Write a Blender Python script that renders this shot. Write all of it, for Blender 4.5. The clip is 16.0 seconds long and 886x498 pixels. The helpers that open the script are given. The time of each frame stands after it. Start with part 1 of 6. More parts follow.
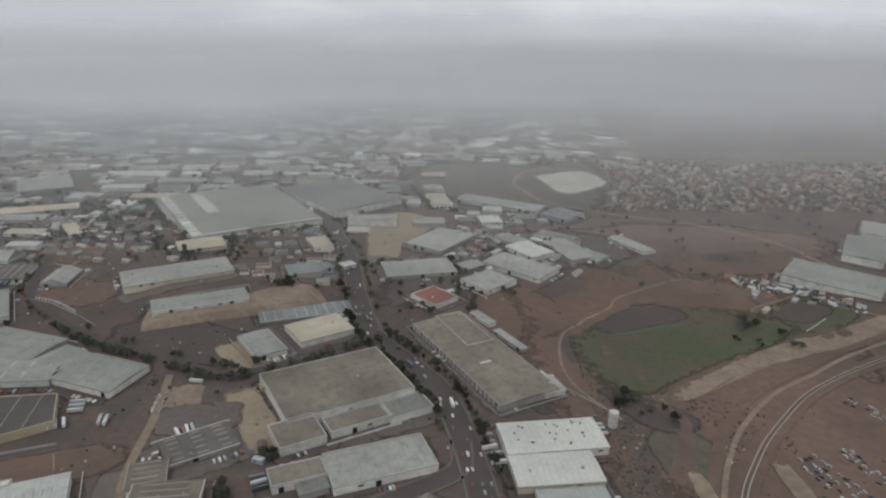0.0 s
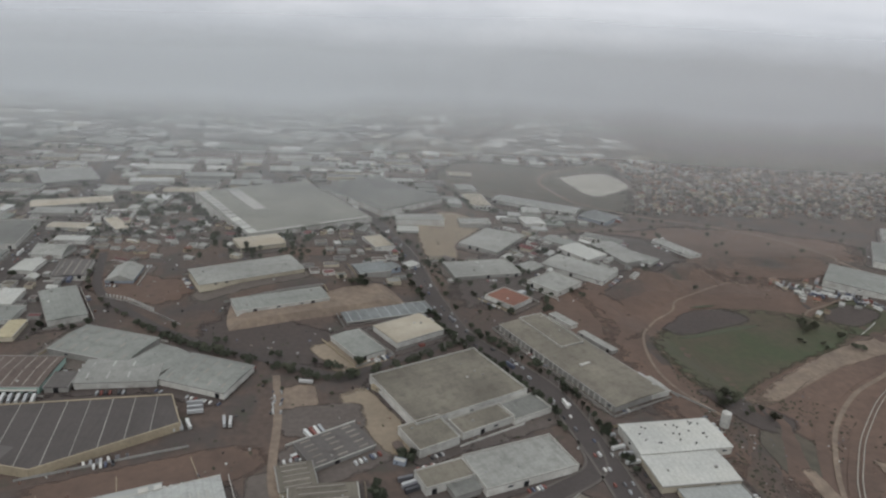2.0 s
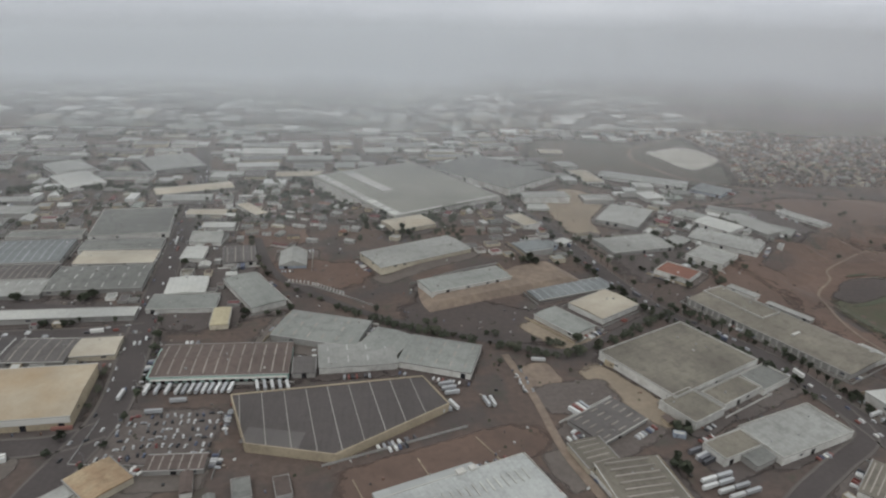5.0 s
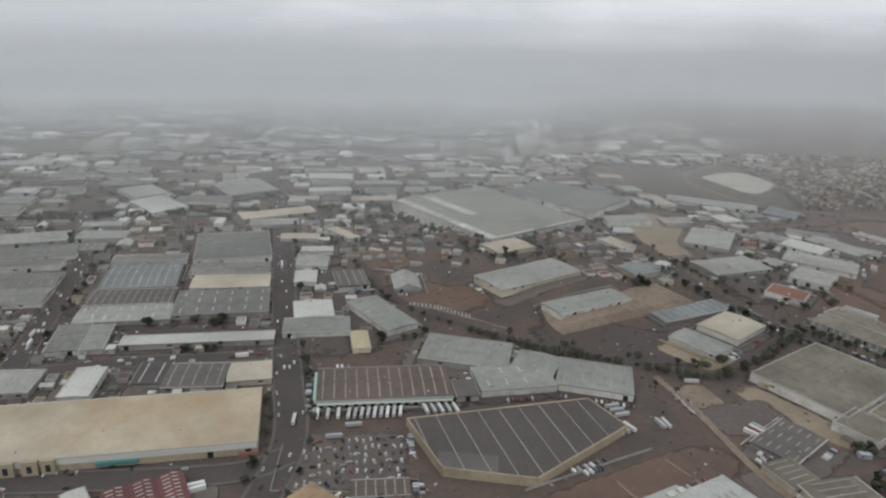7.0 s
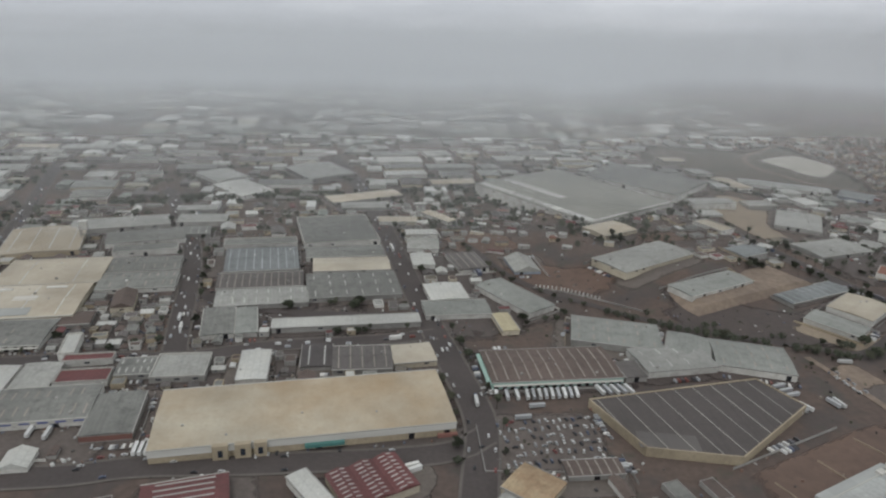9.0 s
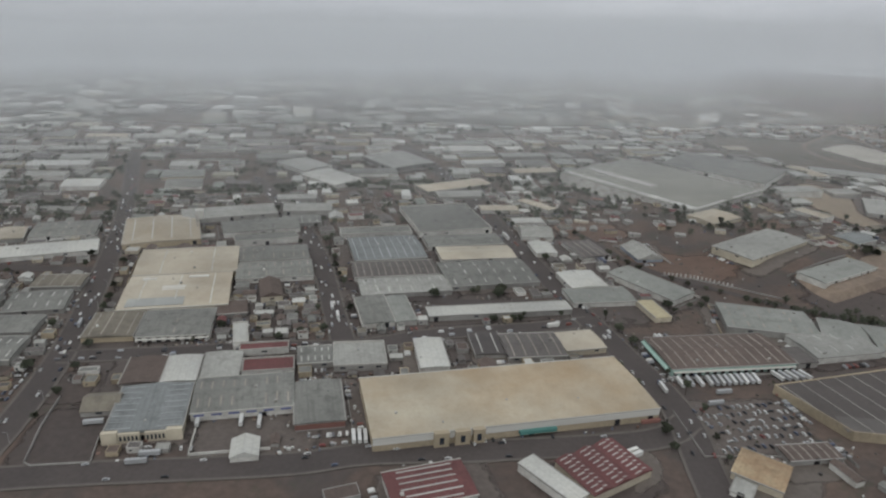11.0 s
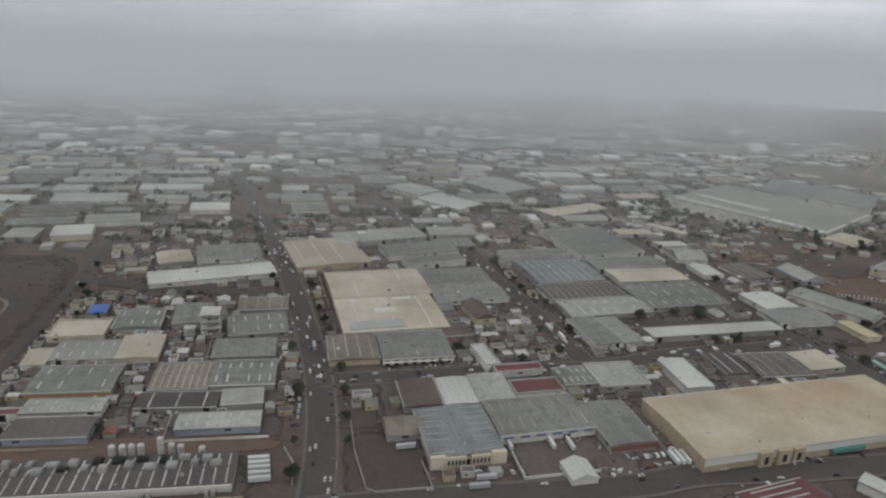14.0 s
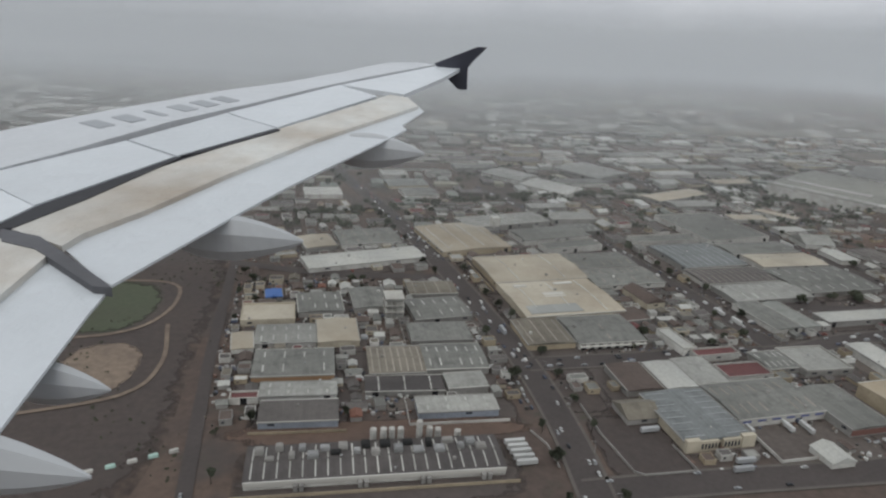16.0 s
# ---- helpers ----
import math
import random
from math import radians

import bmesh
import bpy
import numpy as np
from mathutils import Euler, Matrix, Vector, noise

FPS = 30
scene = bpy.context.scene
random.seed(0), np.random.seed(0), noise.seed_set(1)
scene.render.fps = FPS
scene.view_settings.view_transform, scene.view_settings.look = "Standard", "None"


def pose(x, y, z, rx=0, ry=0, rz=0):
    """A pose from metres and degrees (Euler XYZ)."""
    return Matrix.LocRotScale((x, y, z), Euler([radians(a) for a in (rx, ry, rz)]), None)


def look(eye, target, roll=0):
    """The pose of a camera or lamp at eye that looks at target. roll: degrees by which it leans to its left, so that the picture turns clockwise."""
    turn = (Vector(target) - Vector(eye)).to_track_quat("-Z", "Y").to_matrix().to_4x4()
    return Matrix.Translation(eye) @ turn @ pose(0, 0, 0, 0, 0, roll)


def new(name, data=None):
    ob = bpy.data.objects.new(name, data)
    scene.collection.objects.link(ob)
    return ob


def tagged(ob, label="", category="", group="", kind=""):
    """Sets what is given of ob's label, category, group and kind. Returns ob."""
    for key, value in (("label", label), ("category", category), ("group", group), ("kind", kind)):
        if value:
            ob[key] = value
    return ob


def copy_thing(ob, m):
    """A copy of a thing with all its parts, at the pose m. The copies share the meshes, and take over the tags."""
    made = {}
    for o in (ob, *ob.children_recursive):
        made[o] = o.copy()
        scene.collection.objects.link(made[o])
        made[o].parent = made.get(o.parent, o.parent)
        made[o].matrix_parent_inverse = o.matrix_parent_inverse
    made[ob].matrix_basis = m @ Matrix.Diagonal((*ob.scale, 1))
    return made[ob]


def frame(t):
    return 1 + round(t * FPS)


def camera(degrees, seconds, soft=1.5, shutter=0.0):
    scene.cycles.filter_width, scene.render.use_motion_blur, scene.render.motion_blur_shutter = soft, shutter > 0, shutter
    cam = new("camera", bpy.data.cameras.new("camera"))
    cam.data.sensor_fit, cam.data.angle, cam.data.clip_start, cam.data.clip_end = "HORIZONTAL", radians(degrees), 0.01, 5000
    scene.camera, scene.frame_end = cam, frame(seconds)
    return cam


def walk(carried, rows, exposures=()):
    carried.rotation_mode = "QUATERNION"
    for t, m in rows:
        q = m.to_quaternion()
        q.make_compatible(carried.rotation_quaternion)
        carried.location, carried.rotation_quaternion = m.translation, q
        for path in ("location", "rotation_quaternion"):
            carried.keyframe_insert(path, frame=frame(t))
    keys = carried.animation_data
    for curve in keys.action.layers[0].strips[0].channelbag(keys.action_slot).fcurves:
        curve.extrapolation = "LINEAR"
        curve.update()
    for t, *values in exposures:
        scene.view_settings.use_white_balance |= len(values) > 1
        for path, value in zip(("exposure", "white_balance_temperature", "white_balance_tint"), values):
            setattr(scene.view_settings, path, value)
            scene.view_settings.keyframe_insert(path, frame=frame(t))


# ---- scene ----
cam = camera(67.65, 16.0, soft=2.3)
PATH = [
    (0, (11.06, -9.49, 159.40), (12.68, 84.57, 125.50), 1.61),
    (0.5, (-6.04, -10.04, 159.86), (-2.35, 84.37, 127.12), 2.50),
    (1, (-23.43, -10.36, 160.24), (-18.00, 84.16, 128.05), 3.03),
    (1.5, (-41.01, -10.17, 160.34), (-34.02, 84.18, 127.95), 3.42),
    (2, (-58.63, -9.12, 159.97), (-50.47, 84.53, 125.88), 3.86),
    (2.5, (-76.11, -7.26, 159.08), (-67.14, 85.07, 121.74), 3.64),
    (3, (-93.65, -5.51, 157.85), (-84.54, 85.93, 118.42), 3.65),
    (3.5, (-111.22, -3.96, 156.48), (-102.07, 87.02, 115.99), 3.29),
    (4, (-128.84, -2.66, 155.08), (-119.78, 88.54, 115.08), 2.83),
    (6.5, (-218.10, 4.59, 148.21), (-206.83, 98.45, 115.59), 2.73),
    (7, (-235.53, 6.82, 146.67), (-224.10, 100.59, 113.86), 2.70),
    (7.5, (-253.03, 9.01, 145.16), (-241.24, 102.53, 111.79), 2.67),
    (8, (-270.75, 11.00, 143.87), (-258.86, 104.44, 110.30), 2.75),
    (10.5, (-361.17, 21.91, 138.24), (-347.60, 113.93, 101.52), 2.87),
    (11, (-379.32, 24.31, 136.64), (-365.71, 116.57, 100.56), 2.90),
    (11.5, (-397.55, 26.71, 134.84), (-383.41, 119.50, 100.34), 2.91),
    (12, (-415.88, 28.91, 132.90), (-400.92, 122.62, 101.38), 2.92),
    (12.5, (-434.33, 31.51, 131.15), (-418.54, 125.65, 101.34), 3.05),
    (13, (-452.58, 34.90, 129.09), (-435.88, 128.85, 99.18), 3.66),
    (13.5, (-470.63, 38.40, 127.14), (-453.08, 132.03, 96.70), 3.85),
    (14, (-488.90, 42.01, 125.39), (-470.96, 135.22, 93.92), 3.61),
    (14.5, (-507.49, 45.59, 123.64), (-490.18, 138.65, 91.39), 3.24),
    (15, (-525.99, 49.13, 121.85), (-508.80, 142.01, 89.03), 3.42),
    (15.5, (-544.63, 52.60, 120.29), (-527.16, 145.42, 87.44), 3.37),
    (16, (-563.50, 56.14, 118.80), (-545.55, 148.72, 85.52), 3.72),
]
walk(cam, [(t, look(eye, target, roll)) for t, eye, target, roll in PATH], [(0, 0.09), (2, 0.10), (3, 0.17), (4, 0.2), (6.5, 0.2), (8, 0.14), (10.5, 0.1), (12, 0.03), (16, -0.03)])


# ---- light: one overcast sky, a weak wide sun ----
world = bpy.data.worlds.new("overcast_sky")
scene.world = world
world.use_nodes = True
wn = world.node_tree
wn.nodes.clear()
w_sky = wn.nodes.new("ShaderNodeTexSky")
w_sky.sky_type = "NISHITA"
w_sky.sun_disc = False
w_sky.sun_elevation, w_sky.sun_rotation = radians(52), radians(205)
w_dim = wn.nodes.new("ShaderNodeMix")
w_dim.data_type, w_dim.blend_type = "RGBA", "MULTIPLY"
w_dim.inputs["Factor"].default_value = 1.0
w_dim.inputs["B"].default_value = (0.09, 0.09, 0.09, 1)
w_mix = wn.nodes.new("ShaderNodeMix")
w_mix.data_type = "RGBA"
w_mix.inputs["Factor"].default_value = 0.8
w_mix.inputs["B"].default_value = (0.755, 0.785, 0.785, 1)
w_bg = wn.nodes.new("ShaderNodeBackground")
w_bg.inputs["Strength"].default_value = 1.25
w_out = wn.nodes.new("ShaderNodeOutputWorld")
wn.links.new(w_sky.outputs[0], w_dim.inputs["A"])
wn.links.new(w_dim.outputs["Result"], w_mix.inputs["A"])
wn.links.new(w_mix.outputs["Result"], w_bg.inputs["Color"])
wn.links.new(w_bg.outputs[0], w_out.inputs["Surface"])
sun = new("sun", bpy.data.lights.new("sun", "SUN"))
sun.data.energy, sun.data.angle, sun.data.color = 0.6, radians(25), (1.0, 0.96, 0.9)
sun.matrix_world = look((0, 0, 0), (0.35, 0.55, -1.0))


# ---- materials ----
def noise_node(nt, coords, scale, detail=4.0, rough=0.55):
    n = nt.nodes.new("ShaderNodeTexNoise")
    n.inputs["Scale"].default_value, n.inputs["Detail"].default_value, n.inputs["Roughness"].default_value = scale, detail, rough
    nt.links.new(coords, n.inputs["Vector"])
    return n.outputs["Fac"]


def math_node(nt, op, a, b):
    n = nt.nodes.new("ShaderNodeMath")
    n.operation = op
    for k, v in enumerate((a, b)):
        if isinstance(v, (int, float)):
            n.inputs[k].default_value = v
        else:
            nt.links.new(v, n.inputs[k])
    return n.outputs[0]


def ramp(nt, fac, lo, hi, a=0.0, b=1.0):
    n = nt.nodes.new("ShaderNodeMapRange")
    for k, v in zip(("From Min", "From Max", "To Min", "To Max"), (lo, hi, a, b)):
        n.inputs[k].default_value = v
    nt.links.new(fac, n.inputs["Value"])
    return n.outputs["Result"]


def blend(nt, fac, a, b, mode="MIX"):
    n = nt.nodes.new("ShaderNodeMix")
    n.data_type, n.blend_type = "RGBA", mode
    if isinstance(fac, (int, float)):
        n.inputs["Factor"].default_value = fac
    else:
        nt.links.new(fac, n.inputs["Factor"])
    for key, v in (("A", a), ("B", b)):
        if isinstance(v, tuple):
            n.inputs[key].default_value = (*v, 1)
        else:
            nt.links.new(v, n.inputs[key])
    return n.outputs["Result"]


def surface(name, colour, second=None, rough=0.8, metal=0.0, big=0.06, fine=0.9, amount=0.5, seams=0.0, world_space=False, vary=0.12, streak=0.0, dirt=0.0):
    """A worn surface: a base and a second colour in large stains, fine grain, optional ribbed seams and rain streaks."""
    m = bpy.data.materials.new(name)
    m.use_nodes = True
    nt = m.node_tree
    bsdf = nt.nodes["Principled BSDF"]
    tc = nt.nodes.new("ShaderNodeTexCoord")
    geo = nt.nodes.new("ShaderNodeNewGeometry")
    co = geo.outputs["Position"] if world_space else tc.outputs["Object"]
    second = second or tuple(c * 0.72 for c in colour)
    info = nt.nodes.new("ShaderNodeObjectInfo")
    shift = nt.nodes.new("ShaderNodeVectorMath")
    shift.operation = "ADD"
    nt.links.new(co, shift.inputs[0])
    if not world_space:
        spread = nt.nodes.new("ShaderNodeVectorMath")
        spread.operation = "SCALE"
        nt.links.new(info.outputs["Location"], spread.inputs[0])
        spread.inputs["Scale"].default_value = 1.7
        nt.links.new(spread.outputs[0], shift.inputs[1])
    at = shift.outputs[0]
    stains = ramp(nt, noise_node(nt, at, big, 5.0, 0.6), 0.38, 0.68)
    col = blend(nt, math_node(nt, "MULTIPLY", stains, amount), colour, second)
    grain = ramp(nt, noise_node(nt, at, fine, 3.0, 0.6), 0.3, 0.7, 1 - vary, 1 + vary)
    col = blend(nt, 1.0, col, grain, "MULTIPLY")
    if not world_space:
        broad = ramp(nt, noise_node(nt, at, 0.03, 3.0, 0.5), 0.34, 0.66, 0.82, 1.14)
        col = blend(nt, 1.0, col, broad, "MULTIPLY")
        each = ramp(nt, info.outputs["Random"], 0.0, 1.0, 0.88, 1.1)
        col = blend(nt, 1.0, col, each, "MULTIPLY")
    if dirt:
        soot = ramp(nt, noise_node(nt, at, 0.22, 7.0, 0.68), 0.48, 0.66)
        col = blend(nt, math_node(nt, "MULTIPLY", soot, dirt), col, tuple(c * 0.55 for c in second))
        bleach = ramp(nt, noise_node(nt, at, 0.13, 6.0, 0.6), 0.55, 0.72)
        col = blend(nt, math_node(nt, "MULTIPLY", bleach, dirt * 0.5), col, tuple(min(0.7, c * 1.35) for c in colour))
    if streak:
        sq = nt.nodes.new("ShaderNodeMapping")
        sq.inputs["Scale"].default_value = (0.9, 0.05, 0.9)
        nt.links.new(at, sq.inputs["Vector"])
        col = blend(nt, math_node(nt, "MULTIPLY", ramp(nt, noise_node(nt, sq.outputs[0], 1.0, 3.0), 0.5, 0.75), streak), col, tuple(c * 0.6 for c in second))
    if seams:
        sep = nt.nodes.new("ShaderNodeSeparateXYZ")
        nt.links.new(tc.outputs["Object"], sep.inputs[0])
        saw = math_node(nt, "FRACT", math_node(nt, "MULTIPLY", sep.outputs["X"], seams), 0.0)
        line = math_node(nt, "GREATER_THAN", saw, 0.86)
        col = blend(nt, math_node(nt, "MULTIPLY", line, 0.18), col, tuple(c * 0.5 for c in colour))
    nt.links.new(col, bsdf.inputs["Base Color"])
    bsdf.inputs["Roughness"].default_value, bsdf.inputs["Metallic"].default_value = rough, metal
    bump = nt.nodes.new("ShaderNodeBump")
    bump.inputs["Strength"].default_value, bump.inputs["Distance"].default_value = 0.25, 0.1
    nt.links.new(noise_node(nt, at, fine * 2.2, 4.0), bump.inputs["Height"])
    nt.links.new(bump.outputs[0], bsdf.inputs["Normal"])
    return m


ROOF = {
    "pale": surface("roof_pale", (0.285, 0.283, 0.262), (0.20, 0.195, 0.178), seams=0.5, streak=0.28, rough=0.6, dirt=0.5),
    "green": surface("roof_green_grey", (0.225, 0.23, 0.21), (0.17, 0.172, 0.158), seams=0.5, streak=0.28, rough=0.6, dirt=0.5),
    "grey": surface("roof_grey", (0.175, 0.175, 0.16), (0.12, 0.118, 0.108), seams=0.6, streak=0.5, rough=0.7, dirt=0.65),
    "slate": surface("roof_slate", (0.105, 0.094, 0.088), (0.08, 0.07, 0.065), seams=0.5, streak=0.4, rough=0.7, dirt=0.5),
    "dark": surface("roof_dark", (0.06, 0.053, 0.052), (0.085, 0.074, 0.068), seams=0.6, dirt=0.5),
    "white": surface("roof_white", (0.42, 0.418, 0.395), (0.35, 0.34, 0.305), seams=0.4, streak=0.12, amount=0.6, dirt=0.18),
    "light": surface("roof_light_grey", (0.345, 0.352, 0.338), (0.27, 0.274, 0.26), seams=0.4, streak=0.2, amount=0.7, dirt=0.3),
    "ochre": surface("roof_stained_cream", (0.385, 0.343, 0.268), (0.30, 0.222, 0.138), big=0.022, streak=0.05, amount=1.0, dirt=0.16, vary=0.05),
    "cream": surface("roof_cream", (0.385, 0.348, 0.285), (0.29, 0.245, 0.185), big=0.022, streak=0.05, amount=1.0, dirt=0.16, vary=0.05),
    "rusty": surface("roof_rusty_cream", (0.35, 0.275, 0.175), (0.22, 0.125, 0.07), big=0.09, seams=0.3, streak=0.2, amount=0.9, dirt=0.4),
    "yellow": surface("roof_straw", (0.39, 0.34, 0.225), (0.31, 0.265, 0.175), seams=0.5, dirt=0.3),
    "tan": surface("roof_tan_gravel", (0.172, 0.155, 0.125), (0.128, 0.113, 0.092), big=0.05, seams=0.2, amount=0.9, rough=0.95, dirt=0.5),
    "umber": surface("roof_umber", (0.078, 0.066, 0.061), (0.060, 0.051, 0.049), big=0.03, seams=0.3, streak=0.3, rough=0.75, dirt=0.3),
    "sage": surface("roof_sage", (0.20, 0.196, 0.172), (0.155, 0.15, 0.133), big=0.03, seams=0.3, streak=0.2, rough=0.7, dirt=0.4),
    "brown": surface("roof_brown", (0.10, 0.074, 0.063), (0.08, 0.06, 0.052), seams=0.6, dirt=0.5),
    "red": surface("roof_red", (0.13, 0.047, 0.046), (0.10, 0.042, 0.041), seams=0.5, dirt=0.4),
    "redflat": surface("roof_brick_red", (0.19, 0.085, 0.06), (0.15, 0.075, 0.055), dirt=0.4),
    "blue": surface("roof_blue_grey", (0.17, 0.18, 0.18), (0.13, 0.137, 0.137), seams=0.6, streak=0.4, dirt=0.5),
    "tarp": surface("roof_blue_sheet", (0.05, 0.13, 0.36), (0.04, 0.1, 0.28), rough=0.5, dirt=0.2),
}
WALL = {
    "white": surface("wall_white", (0.52, 0.51, 0.48), (0.33, 0.31, 0.28), big=0.2, amount=0.8),
    "grey": surface("wall_grey", (0.26, 0.25, 0.235), (0.17, 0.16, 0.15), big=0.2, amount=0.6),
    "cream": surface("wall_cream", (0.42, 0.375, 0.295), (0.30, 0.26, 0.2), big=0.2, amount=0.6),
    "tan": surface("wall_tan", (0.33, 0.275, 0.195), (0.24, 0.195, 0.14), big=0.2, amount=0.6),
    "mint": surface("wall_mint", (0.40, 0.56, 0.50), (0.26, 0.36, 0.33), big=0.2),
    "blue": surface("wall_blue_grey", (0.25, 0.275, 0.32), (0.19, 0.21, 0.24), big=0.2),
    "red": surface("wall_brick_red", (0.19, 0.088, 0.072), (0.14, 0.07, 0.06), big=0.2),
    "orange": surface("wall_orange", (0.34, 0.21, 0.12), (0.26, 0.17, 0.11), big=0.2),
}
M_SKYLIGHT = surface("fibreglass_skylight", (0.42, 0.415, 0.385), (0.27, 0.26, 0.235), rough=0.4, big=0.3, amount=0.8)
M_STRIP_DARK = surface("worn_sheet_strip", (0.27, 0.24, 0.21), (0.2, 0.18, 0.16), big=0.3)
M_STRIP_BLUE = surface("pale_blue_sheet_strip", (0.30, 0.312, 0.315), (0.2, 0.21, 0.21), big=0.3)
M_TRIM = surface("parapet_coping", (0.38, 0.37, 0.34), (0.26, 0.245, 0.22), big=0.3)
M_SEAM = surface("pale_roof_seam", (0.30, 0.285, 0.26), (0.22, 0.2, 0.18), big=0.4)
M_TEAL = surface("teal_canopy_sheet", (0.06, 0.16, 0.145))
M_FASCIA = surface("fascia_blue", (0.07, 0.09, 0.25))
M_OPEN = surface("dark_opening", (0.022, 0.022, 0.025), rough=0.25)
M_GLASS = surface("dark_window_glass", (0.03, 0.035, 0.045), rough=0.12, amount=0.2)
M_METAL = surface("galvanised_metal", (0.30, 0.30, 0.30), (0.2, 0.2, 0.19), rough=0.5, metal=0.4, big=0.5)
M_TYRE = surface("tyre_rubber", (0.02, 0.02, 0.02), rough=0.9)
M_ASPHALT = surface("road_asphalt", (0.064, 0.053, 0.050), (0.050, 0.042, 0.040), big=0.05, fine=0.7, world_space=True, rough=0.9, amount=0.8)
M_PAVE = surface("pavement_concrete", (0.11, 0.097, 0.087), (0.076, 0.067, 0.061), big=0.15, fine=1.5, world_space=True, rough=0.95)
M_PAINT = surface("road_paint", (0.45, 0.44, 0.40), big=0.5, world_space=True)


def ground_material():
    m = surface("town_ground", (0.073, 0.055, 0.048), (0.108, 0.076, 0.060), big=0.018, fine=0.35, world_space=True, rough=0.97, amount=0.9, vary=0.2)
    nt = m.node_tree
    bsdf = nt.nodes["Principled BSDF"]
    was = bsdf.inputs["Base Color"].links[0].from_socket
    pos = nt.nodes.new("ShaderNodeNewGeometry").outputs["Position"]
    yards = ramp(nt, noise_node(nt, pos, 0.045, 3.0), 0.5, 0.62)
    col = blend(nt, math_node(nt, "MULTIPLY", yards, 0.6), was, (0.056, 0.050, 0.049))
    scrub = ramp(nt, noise_node(nt, pos, 0.09, 6.0, 0.7), 0.56, 0.66)
    col = blend(nt, math_node(nt, "MULTIPLY", scrub, 0.55), col, (0.05, 0.055, 0.035))
    nt.links.new(col, bsdf.inputs["Base Color"])
    return m


M_GROUND = ground_material()
SOIL = {
    "earth": surface("brown_earth", (0.124, 0.079, 0.059), (0.078, 0.052, 0.041), big=0.014, fine=0.18, world_space=True, amount=1.0, vary=0.13, dirt=0.3),
    "tan": surface("tan_soil", (0.225, 0.18, 0.132), (0.17, 0.135, 0.10), big=0.05, fine=0.4, world_space=True, amount=0.8, vary=0.15),
    "dark": surface("dark_soil", (0.055, 0.043, 0.039), (0.072, 0.054, 0.046), big=0.04, fine=0.4, world_space=True, vary=0.2),
    "bank": surface("pale_earth_bank", (0.20, 0.152, 0.115), (0.135, 0.102, 0.08), big=0.05, fine=0.35, world_space=True, amount=0.9, vary=0.22, dirt=0.2),
    "field": surface("green_field", (0.046, 0.056, 0.026), (0.080, 0.057, 0.042), big=0.022, fine=0.3, world_space=True, amount=0.9, vary=0.18),
    "scrubland": surface("dark_scrubland", (0.068, 0.062, 0.046), (0.094, 0.073, 0.056), big=0.02, fine=0.25, world_space=True, amount=0.9, vary=0.2, dirt=0.3),
    "pale": surface("pale_graded_soil", (0.36, 0.34, 0.30), (0.24, 0.22, 0.19), big=0.05, fine=0.4, world_space=True, amount=0.8, vary=0.15),
    "grass": surface("sports_grass", (0.062, 0.072, 0.043), (0.062, 0.062, 0.042), big=0.06, fine=0.5, world_space=True),
    "asphalt": surface("worn_yard_asphalt", (0.078, 0.063, 0.057), (0.055, 0.045, 0.041), big=0.04, fine=0.5, world_space=True, vary=0.15, dirt=0.15),
    "concrete": surface("stained_yard_concrete", (0.118, 0.099, 0.086), (0.080, 0.066, 0.058), big=0.06, fine=0.5, world_space=True, vary=0.15, dirt=0.3),
    "gravel": surface("grey_gravel_yard", (0.098, 0.080, 0.071), (0.070, 0.057, 0.051), big=0.05, fine=0.5, world_space=True, vary=0.2),
}


def soften(m):
    """Let a soil thin out raggedly towards the rim of its patch."""
    nt = m.node_tree
    rim = nt.nodes.new("ShaderNodeAttribute")
    rim.attribute_name = "rim"
    pos = nt.nodes.new("ShaderNodeNewGeometry").outputs["Position"]
    ragged = math_node(nt, "ADD", rim.outputs["Fac"], ramp(nt, noise_node(nt, pos, 0.16, 5.0, 0.65), 0.3, 0.7, -0.09, 0.09))
    thin = ramp(nt, ragged, 0.88, 1.03)
    clear, mixed = nt.nodes.new("ShaderNodeBsdfTransparent"), nt.nodes.new("ShaderNodeMixShader")
    nt.links.new(thin, mixed.inputs[0])
    nt.links.new(nt.nodes["Principled BSDF"].outputs[0], mixed.inputs[1])
    nt.links.new(clear.outputs[0], mixed.inputs[2])
    nt.links.new(mixed.outputs[0], nt.nodes["Material Output"].inputs["Surface"])


for soil_material in SOIL.values():
    soften(soil_material)


def set_rim(me, rings, segs):
    data = me.attributes.new("rim", "FLOAT", "POINT").data
    for k in range(len(me.vertices)):
        data[k].value = 0.0 if k == 0 else ((k - 1) // segs + 1) / rings


